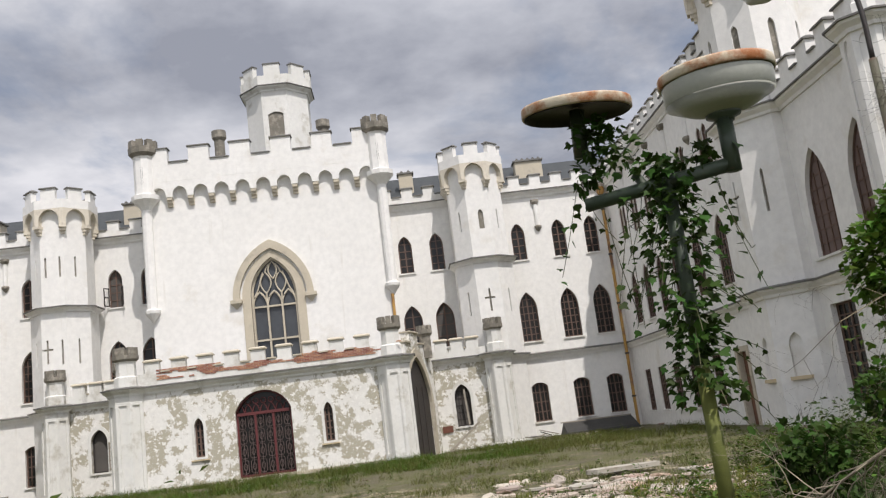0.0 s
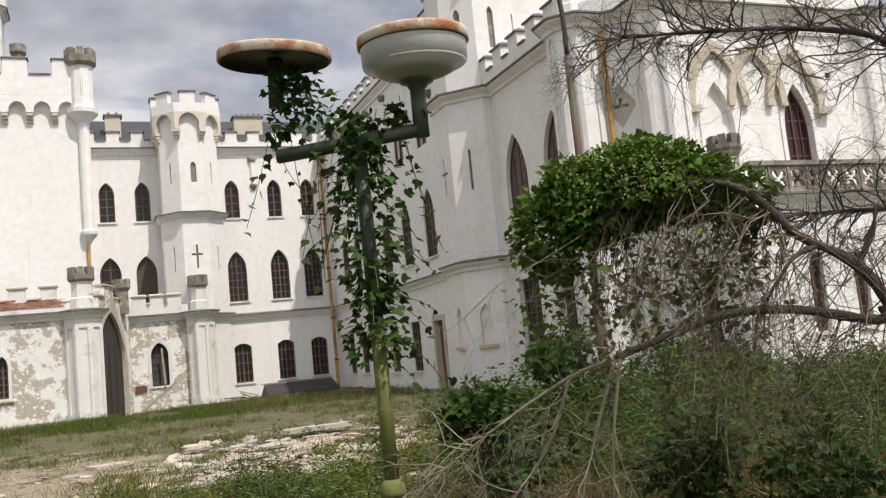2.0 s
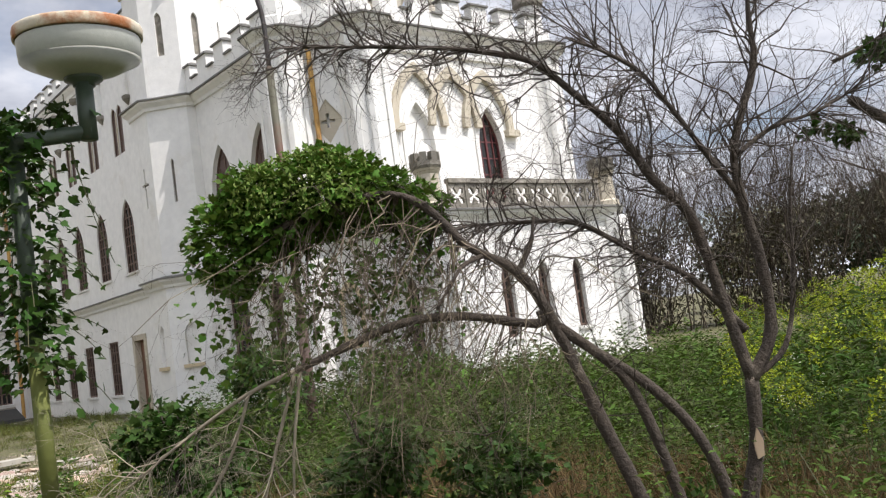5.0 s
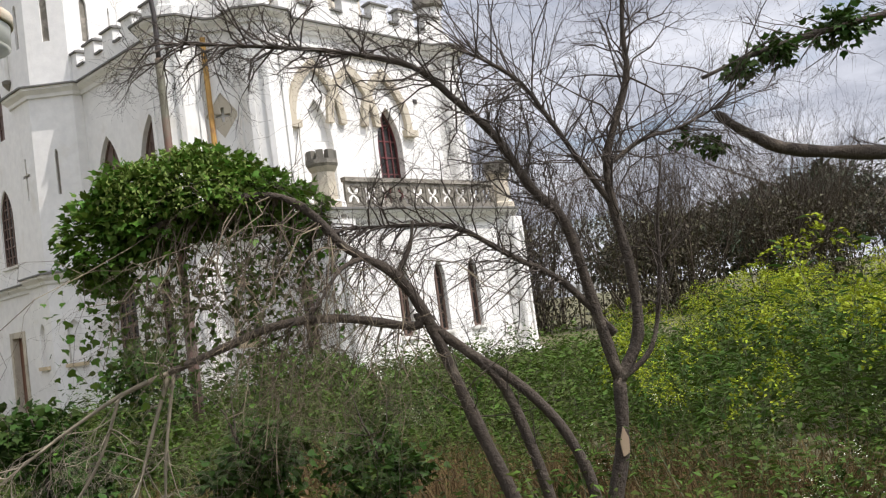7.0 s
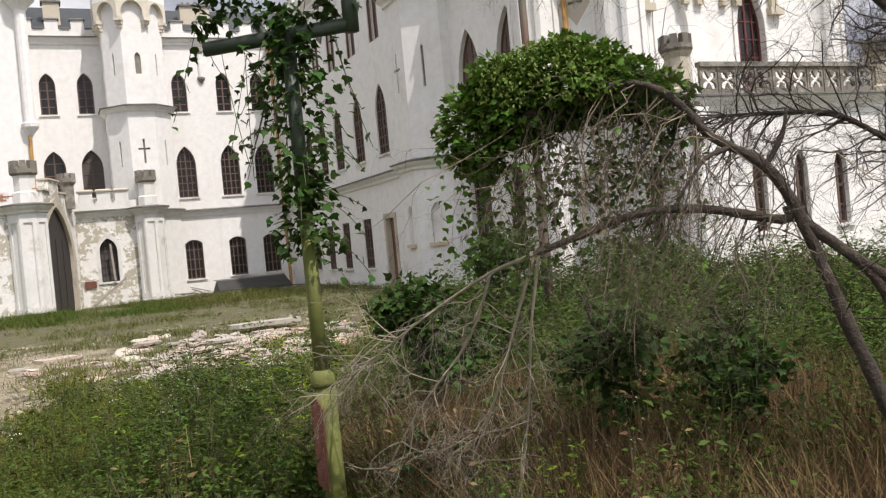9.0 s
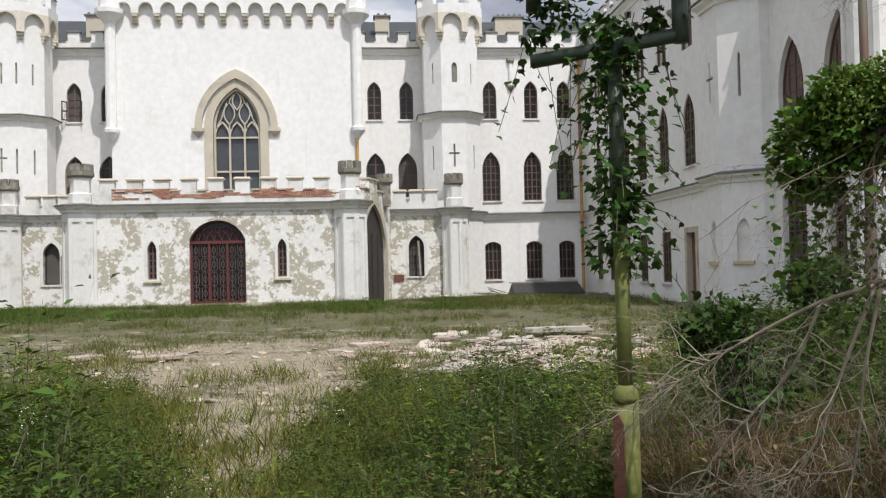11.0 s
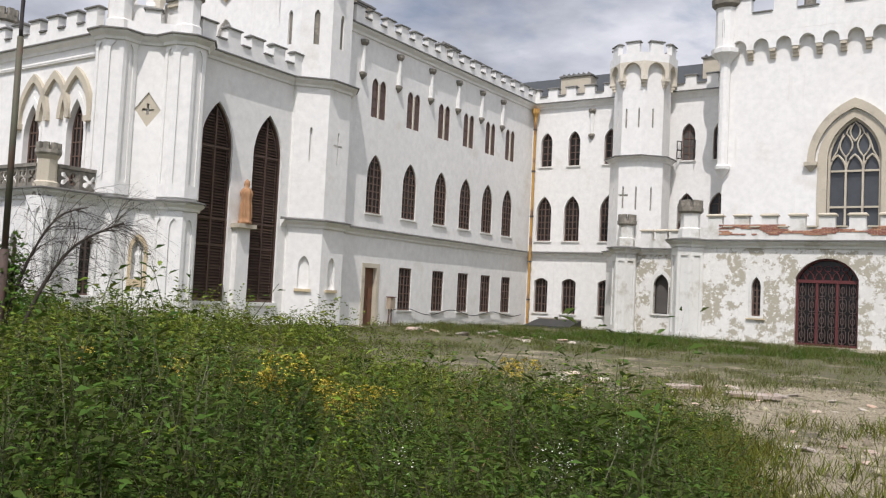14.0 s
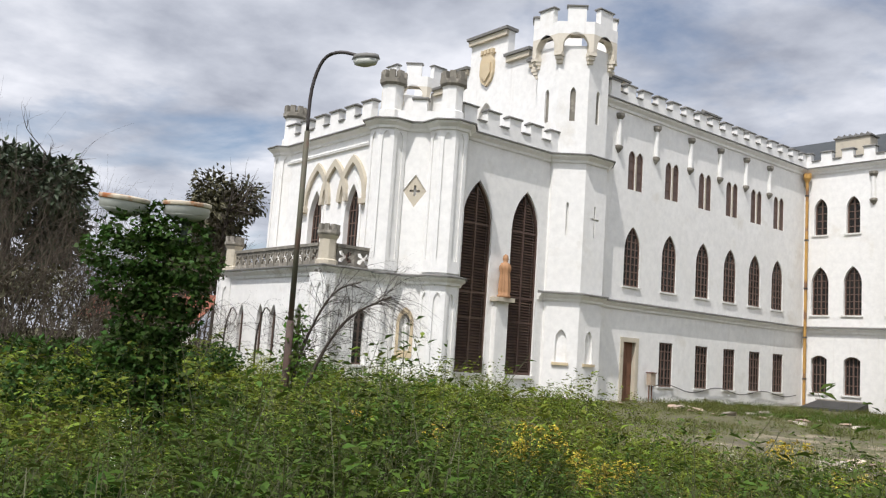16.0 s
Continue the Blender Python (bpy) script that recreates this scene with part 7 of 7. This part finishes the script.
for t, z, s, n in ((-0.5, 3.8, 0.22, 150), (-0.35, 3.6, 0.22, 70), (-0.62, 3.5, 0.18, 45), (-0.1, 3.45, 0.16, 50), (0.28, 3.48, 0.1, 30)):
    P, D = clump((LAMP.x + lx * t, LAMP.y + ly * t, z), (s, s, s * 0.9), n, 0.2)
    Ps.append(P), Ds.append(D)
for _ in range(15):
    t = rng.uniform(-0.75, 0.6)
    p = np.array([LAMP.x + lx * t, LAMP.y + ly * t, 3.45 + rng.normal(0, 0.1)])
    sidew = np.array([lx, ly, 0]) * rng.normal(-0.1, 0.25)
    k = rng.integers(6, 14)
    s = np.linspace(0, 1, k)[:, None]
    run = p + s * (sidew + [0, 0, -rng.uniform(0.3, 1.2)]) + s ** 2 * rng.normal(0, 0.12, 3)
    Ps.append(run + rng.normal(0, 0.02, run.shape)), Ds.append(rng.normal(0, 1, (k, 3)) + [0, 0, -0.8])
    A.append(run[:-1]), B.append(run[1:])
for _ in range(16):
    z0 = rng.uniform(1.5, 3.0)
    a = rng.uniform(0, 6.28)
    k = rng.integers(5, 10)
    s = np.linspace(0, 1, k)[:, None]
    run = np.array([LAMP.x, LAMP.y, z0]) + s * np.array([math.cos(a) * 0.45, math.sin(a) * 0.45, 0.15]) + s ** 2 * [0, 0, -rng.uniform(0.2, 0.6)]
    Ps.append(run), Ds.append(rng.normal(0, 1, (k, 3)) + [0, 0, -0.6])
    A.append(run[:-1]), B.append(run[1:])
P, D = np.concatenate(Ps), np.concatenate(Ds)
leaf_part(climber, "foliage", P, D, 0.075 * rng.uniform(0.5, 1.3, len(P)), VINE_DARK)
A, B = np.concatenate(A), np.concatenate(B)
twig_part(climber, (A, B, np.full(len(A), 0.004), np.full(len(A), 0.003)), STEM, "stem_tangle")

# second twin lamp, buried in vines
LB = Vector((-8.5, 12.6))
lamp2 = twin_lamp(LB.x, LB.y, 60, False, "rusty twin-headed park lamp smothered in vines", WEST)
ivy = thing("vine", "dense dark vine covering a park lamp to its arms", "vine", WEST)
Ps, Ds = [], []
for z, w, n, o in ((0.4, 1.15, 1500, -0.1), (0.9, 0.95, 1200, -0.05), (1.4, 0.78, 1000, 0.0), (1.9, 0.78, 1000, 0.05), (2.4, 0.8, 800, 0.3), (2.5, 0.75, 800, -0.3), (2.95, 0.8, 900, 0.4), (3.05, 0.85, 900, -0.45), (3.45, 0.6, 500, 0.45), (3.5, 0.6, 500, -0.4), (3.7, 0.35, 260, 0.0), (0.7, 0.9, 900, -1.3), (0.4, 0.9, 900, 1.2)):
    P, D = clump((LB.x + 0.36 * o + rng.normal(0, 0.05), LB.y + 0.93 * o + rng.normal(0, 0.05), z), (w, w, 0.42), n, 0.6)
    Ps.append(P), Ds.append(D)
P, D = np.concatenate(Ps), np.concatenate(Ds)
for name, lo_, hi_ in (("lower_foliage", -1.0, 1.15), ("middle_foliage", 1.15, 2.35), ("upper_foliage", 2.35, 9.0)):
    k_ = (P[:, 2] >= lo_) & (P[:, 2] < hi_)
    leaf_part(ivy, name, P[k_], D[k_], 0.10 * rng.uniform(0.6, 1.3, int(k_.sum())), LEAF_DARK)
limb(ivy, "stem", [(LB.x + 0.12, LB.y - 0.1, -0.7), (LB.x - 0.05, LB.y - 0.1, 1.0), (LB.x + 0.1, LB.y - 0.05, 2.2), (LB.x, LB.y + 0.1, 3.2)], 0.04, 0.012)


def street_lamp(x, y, h, reach, turn, label):
    t = thing("street_lamp", label, "street lamp", pose(x, y, -0.14, 0, 0, turn))
    bm = bmesh.new()
    tube(bm, [(0, 0, -0.1), (0, 0, 2.2)], 0.085, 12)
    part("post_base", bm, mat("dark_rusty_steel", (0.07, 0.05, 0.04), (0.10, 0.05, 0.035), 2.0, 0.8, 0.2, 30), t, smooth=True)
    bm = bmesh.new()
    tube(bm, [(0, 0, 2.2), (0, 0, h * 0.78)], 0.062, 12)
    part("post", bm, mat("rusty_green_steel", (0.085, 0.085, 0.05), (0.075, 0.055, 0.04), 1.5, 0.7, 0.2, 30, dirt=(0.11, 0.055, 0.035), dirt_scale=1.2, dirt_lo=0.5, dirt_hi=0.62), t, smooth=True)
    bm = bmesh.new()
    pts = smooth_path([(0, 0, h * 0.78), (0.02, 0, h * 0.9), (0.25, 0, h * 0.98), (0.65, 0, h), (reach, 0, h - 0.12)])
    tube(bm, pts, 0.04, 10)
    part("arm", bm, IRON, t, smooth=True)
    bm = bmesh.new()
    rings(bm, [[Vector((reach + 0.15 + a * math.cos(k * math.pi / 6), b * math.sin(k * math.pi / 6), z)) for k in range(12)] for a, b, z in ((0.1, 0.06, h - 0.06), (0.3, 0.15, h - 0.1), (0.34, 0.17, h - 0.2))])
    hd = part("lamp_head", bm, LEAD, t, smooth=True)
    bm = bmesh.new()
    rings(bm, [[Vector((reach + 0.15 + a * math.cos(k * math.pi / 6), b * math.sin(k * math.pi / 6), z)) for k in range(12)] for a, b, z in ((0.32, 0.16, h - 0.203), (0.26, 0.13, h - 0.32), (0.08, 0.04, h - 0.37))])
    part("lamp_glass", bm, ENAMEL, hd, smooth=True)


street_lamp(-9.78, 16.18, 8.3, 1.15, 32, "tall rusty street lamp with a curved arm")
street_lamp(14.2, 18.55, 8.0, 1.15, 148, "tall green and rust street lamp post")

# bare shrub climbing by the street lamp
bush = thing("shrub", "bare arching shrub with a few green leaves beside the street lamp", "shrub")
s1 = limb(bush, "stem", [(-9.6, 16.3, -0.3), (-9.2, 16.6, 1.2), (-8.7, 17.0, 2.2), (-7.9, 17.5, 2.7)], 0.05, 0.015)
s2 = limb(bush, "stem", [(-9.9, 16.2, -0.3), (-9.7, 16.5, 1.5), (-9.3, 16.9, 2.7), (-8.8, 17.3, 3.0)], 0.045, 0.012)
twig_part(bush, merge_bars(grow(bush, s1, 60, 0.3, 1, 1.1, 0.008, 2, 0.7, 0.2, (0, 0, 0.1)), grow(bush, s2, 60, 0.3, 1, 1.1, 0.008, 2, 0.7, 0.2, (0, 0, 0.1))), TWIG_DARK)
P, D = clump((-9.9, 16.4, 1.4), (0.35, 0.35, 1.2), 700, 0.1)
leaf_part(bush, "foliage", P, D, 0.10 * rng.uniform(0.6, 1.2, len(P)), VINE_LEAF)
bush2 = thing("shrub", "bare drooping shrub against the terrace wall", "shrub")
for x in (-25.5, -28.5, -30.5):
    st = limb(bush2, "stem", [(x, 23.6, -0.3), (x + 0.3, 23.4, 1.8), (x + 1.2, 23.2, 2.9), (x + 2.2, 23.0, 2.6)], 0.05, 0.012)
    twig_part(bush2, grow(bush2, st, 22, 0.3, 1, 1.3, 0.009, 2, 0.6, 0.22, (0, 0, -0.1)), TWIG_DARK)

# ---- statue on the left pavilion ----
st = bmesh.new()
lathe(st, [(0.30, 0.0), (0.30, 0.1), (0.24, 0.16), (0.27, 0.3), (0.26, 0.45), (0.25, 0.62), (0.24, 0.8), (0.22, 0.95), (0.21, 1.1), (0.25, 1.25), (0.25, 1.35), (0.2, 1.5), (0.09, 1.57), (0.13, 1.68), (0.12, 1.82), (0.03, 1.92)], 40)
for v in st.verts:
    a = math.atan2(v.co.y, v.co.x)
    if 0.12 < v.co.z < 1.45:
        k = 1 + 0.14 * math.sin(7 * a + 1.5 * v.co.z)
        v.co.x, v.co.y = v.co.x * k * 0.95, v.co.y * k
statue = part("statue", st, CLAY, None, m=pose(-20.52, 32.7, 4.183, 0, 0, 90), smooth=True)
tagged(statue, "weathered terracotta-coloured robed statue on a wall bracket", "statue")

# ---- loose things along the walls ----
TARP = mat("black_tar_sheet", (0.025, 0.025, 0.024), (0.05, 0.048, 0.045), 2.0, 0.7, 0.4, 10)
PALEWOOD = mat("grey_weathered_board", (0.36, 0.32, 0.26), (0.26, 0.23, 0.19), 3.0, 0.85, 0.3, 30)
for x, y, w, h in ((-17.4, 56.3, 3.2, 0.55), (17.3, 55.9, 4.2, 0.7)):
    bm = bmesh.new()
    rings(bm, [[Vector((-w / 2, -0.9, 0)), Vector((w / 2, -0.9, 0)), Vector((w / 2, 0.9, 0)), Vector((-w / 2, 0.9, 0))],
               [Vector((-w / 2 + 0.1, -0.85, h * 0.25)), Vector((w / 2 - 0.05, -0.85, h * 0.25)), Vector((w / 2 - 0.02, 0.88, h)), Vector((-w / 2 + 0.25, 0.88, h))]])
    c = part("cellar_hatch", bm, TARP, None, m=pose(x, y, -0.16))
    tagged(c, "low black tar-papered cellar hatch against the wall", "hatch")
    bm = bmesh.new()
    box(bm, -w / 2 + 0.1, w / 2, 0.8, 0.95, h - 0.02, h + 0.05)
    part("batten", bm, PALEWOOD, c)


def rock_mesh(seed, sx, sy, sz):
    bm = bmesh.new()
    bmesh.ops.create_icosphere(bm, subdivisions=2, radius=0.5)
    for v in bm.verts:
        k = 1 + 0.45 * noise.noise(v.co * 2.2 + Vector((seed * 7.1, 0, 0)))
        v.co = Vector((round(v.co.x * k * 2.6) / 2.6 * 0.5 + v.co.x * k * 0.5, v.co.y * k, max(-0.3, min(0.32, v.co.z * k)))) * 1.0
        v.co = Vector((v.co.x * sx, v.co.y * sy, v.co.z * sz))
    return bm


STONE = mat("pale_rubble_stone", (0.46, 0.41, 0.34), (0.34, 0.29, 0.24), 2.5, 0.92, 0.5, 18, per_object=0.25)
PINKSTONE = mat("broken_brick_rubble", (0.42, 0.28, 0.21), (0.50, 0.42, 0.35), 2.0, 0.92, 0.5, 18, per_object=0.25)
CONCRETE = mat("broken_concrete", (0.42, 0.39, 0.33), (0.33, 0.30, 0.25), 1.5, 0.9, 0.4, 14, dirt=(0.22, 0.18, 0.13), dirt_scale=1.5, dirt_lo=0.5, dirt_hi=0.65)
rocks = []
for i in range(6):
    bm = rock_mesh(i, 1, 0.8, 0.55)
    bmesh.ops.recalc_face_normals(bm, faces=bm.faces)
    me = bpy.data.meshes.new("rubble_stone")
    bm.to_mesh(me)
    bm.free()
    me.materials.append(STONE if i % 3 else PINKSTONE)
    rocks.append(me)


def rubble(n, cx, cy, sx, sy, size, group, label):
    for _ in range(n):
        x, y = rng.normal(cx, sx), rng.normal(cy, sy)
        s = size * min(1.6, rng.lognormal(0, 0.45))
        ob = new("rubble_stone", rocks[rng.integers(0, 6)])
        ob.matrix_basis = pose(x, y, ground_z(x, y) + 0.08 * s, rng.uniform(-14, 14), rng.uniform(-14, 14), rng.uniform(0, 360)) @ Matrix.Diagonal((s * rng.uniform(0.8, 1.6), s, s * rng.uniform(0.35, 0.7), 1))
        tagged(ob, label, "stone", group)


rubble(130, 10.2, 23.8, 1.7, 2.0, 0.30, "rubble heap in the court", "pale broken masonry in the court's rubble")
rubble(40, 1.5, 24.5, 2.6, 0.9, 0.22, "line of broken stones", "small pale broken stone on the gravel")
rubble(60, 3.5, 19.5, 2.6, 3.2, 0.13, "loose stones on the path", "small loose stone on the gravel path")
rubble(26, -13.5, 39.5, 3.0, 1.6, 0.45, "rubble along the wing", "earthy stone rubble beside the wing wall")
rubble(16, 15.5, 52.8, 2.5, 0.6, 0.25, "debris by the wall", "pale debris by the wall foot")


def broken_slab(x, y, z, w, d, h, turn, tilt=0, material=None):
    pts = []
    k = 11
    for i in range(k):
        a = 2 * math.pi * i / k
        r = 1 / max(abs(math.cos(a)), abs(math.sin(a))) * rng.uniform(0.8, 1.0)
        pts.append((r * math.cos(a) * w / 2, r * math.sin(a) * d / 2))
    bm = bmesh.new()
    slab(bm, pts, (), -h, 0.0)
    m = pose(x, y, z, tilt, 0, turn) @ pose(0, 0, 0, -90, 0, 0)
    ob = part("concrete_slab", bm, material or CONCRETE, None, m=m)
    tagged(ob, "broken pale concrete slab lying in the grass", "slab")


PAVING = mat("pinkish_broken_paving", (0.42, 0.35, 0.29), (0.33, 0.265, 0.215), 1.8, 0.9, 0.4, 14, dirt=(0.27, 0.20, 0.15), dirt_scale=1.8, dirt_lo=0.52, dirt_hi=0.62, per_object=0.2)
slabs = [(rng.normal(10.2, 1.6), rng.normal(23.6, 2.0), -0.115, rng.uniform(0.3, 0.95), rng.uniform(0.25, 0.6), 0.05, rng.uniform(-40, 40), rng.uniform(-3, 3)) for _ in range(60)]
for a in slabs + [(11.6, 27.5, -0.06, 1.9, 0.6, 0.1, 3, 0), (2.7, 24.2, -0.11, 1.1, 0.6, 0.06, 10, 1), (1.2, 24.6, -0.11, 0.8, 0.5, 0.06, 30, 1)]:
    broken_slab(*a, PAVING if rng.uniform() < 0.6 and a[3] < 1.5 else None)

# cable sagging along the left wing, with a meter box by the door
bm = bmesh.new()
pts = []
for i in range(36):
    t = i / 35
    y = 42.7 + 14.2 * t
    pts.append((-20.0, y, 0.62 + 0.18 * math.sin(t * 19) * (1 - 0.4 * t) - 0.1 * t))
tube(bm, pts, 0.022, 6)
c = part("cable", bm, IRON, None)
tagged(c, "black cable sagging along the wing wall", "cable")
mb = thing("meter_box", "rusty electric meter box on a short stand", "meter box", pose(-19.85, 42.45, -0.14, 0, 0, 90))
bm = bmesh.new()
box(bm, -0.2, 0.2, -0.16, 0.1, 0.85, 1.45)
part("box", bm, mat("pale_meter_box", (0.42, 0.36, 0.28), (0.3, 0.2, 0.13), 4, 0.7), mb)
bm = bmesh.new()
box(bm, -0.23, 0.23, -0.2, 0.13, 1.453, 1.5)
part("lid", bm, RUST, mb)
for k in (-0.13, 0.13):
    bm = bmesh.new()
    tube(bm, [(k, 0, 0), (k * 0.8, 0, 0.85)], 0.03, 6)
    part("leg", bm, RUST, mb)

# ladder-like grille and boards at the porch
gr = thing("window_grille", "swung-open rusty window grille at the porch", "grille", pose(-9.28, 54.32, 1.15, 0, 0, 12))
for k in range(3):
    bm = bmesh.new()
    tube(bm, [(0.05 + 0.33 * k, 0, 0), (0.05 + 0.33 * k, 0, 1.5)], 0.03, 6)
    part("upright", bm, PALEWOOD, gr)
for k in range(7):
    bm = bmesh.new()
    tube(bm, [(0.0, 0, 0.1 + 0.22 * k), (0.76, 0, 0.1 + 0.22 * k)], 0.022, 6)
    part("rung", bm, PALEWOOD, gr)
bd = bmesh.new()
box(bd, -0.05, 0.05, -0.02, 0.02, 0, 2.2)
b_ = part("board", bd, PALEWOOD, None, m=pose(8.7, 53.3, -0.12, 0, 52, 8))
tagged(b_, "grey weathered board leaning at the porch", "board")
bd = bmesh.new()
box(bd, -0.05, 0.05, -0.02, 0.02, 0, 1.9)
b_ = part("board", bd, PALEWOOD, None, m=pose(9.95, 54.22, 1.15, 0, -3, 0))
tagged(b_, "grey weathered board standing in the porch window", "board")
bd = bmesh.new()
box(bd, -0.28, 0.28, -0.03, 0.0, 0.85, 1.2)
b_ = part("wall_plate", bd, RUST, None, m=pose(8.75, 54.36, 0))
tagged(b_, "small rust-brown plate on the porch wall", "plate")
for i in range(5):
    bd = bmesh.new()
    box(bd, -0.6, 0.6, -0.06, 0.06, 0, 0.03)
    b_ = part("board", bd, IRON if i % 2 else PALEWOOD, None, m=pose(13.3 + 0.2 * i, 53.3 + 0.15 * i, 0.02 + 0.05 * i, 8 * i - 12, 10 - 6 * i, 35 * i))
    tagged(b_, "dark scrap board in a small heap by the wall", "board", "scrap heap by the wall")

# low house with a red roof beyond the scrub
house = thing("house", "low white house with a red tiled roof, half hidden by scrub", "house", pose(-62, 34, -0.2, 0, 0, 25))
bm = bmesh.new()
slab(bm, rect(-6, 6, 0, 2.8), [rect(-4, -2.8, 0.9, 2.2), rect(-0.6, 0.6, 0.9, 2.2), rect(2.8, 4, 0.9, 2.2)], -3, -2.7)
part("wall", bm, PLASTER, house)
for k in (-3.4, 0, 3.4):
    bm = bmesh.new()
    slab(bm, rect(k - 0.6, k + 0.6, 0.9, 2.2), (), -2.85, -2.8)
    part("window", bm, GLASS, house)
bm = bmesh.new()
slab(bm, [(-6.4, 0), (6.4, 0), (6.4, 3.6), (-6.4, 3.6)], (), -0.06, 0.06, pose(0, -3.4, 2.75, -50, 0, 0))
part("roof", bm, mat("red_roof_tile", (0.35, 0.12, 0.07), (0.28, 0.10, 0.06), 2.0, 0.85, 0.4, 10), house)

# ---- bare bricks on the porch parapet ----
def bricks():
    me = shared("brick", lambda bm: box(bm, -0.115, 0.115, -0.02, 0.02, -0.03, 0.03), BRICK)
    count = 0
    par = [o for o in bpy.data.objects if o.name.startswith("parapet")][0]
    for r in range(7):
        for i in range(46):
            x = -4.6 + 0.25 * i + (0.125 if r % 2 else 0)
            z = ZS + 0.62 + 0.07 * r - 0.0
            v = noise.noise(Vector((x * 0.55, r * 0.25, 11))) + 0.25 * noise.noise(Vector((x * 2.5, r * 0.9, 4)))
            if v > -0.02 and count < 260:
                part("brick", me, None, castle, "", pose(x, 47.745 - 0.003 * rng.uniform(0, 3), z, 0, rng.uniform(-2, 2), rng.uniform(-1, 1)))
                count += 1


bricks()
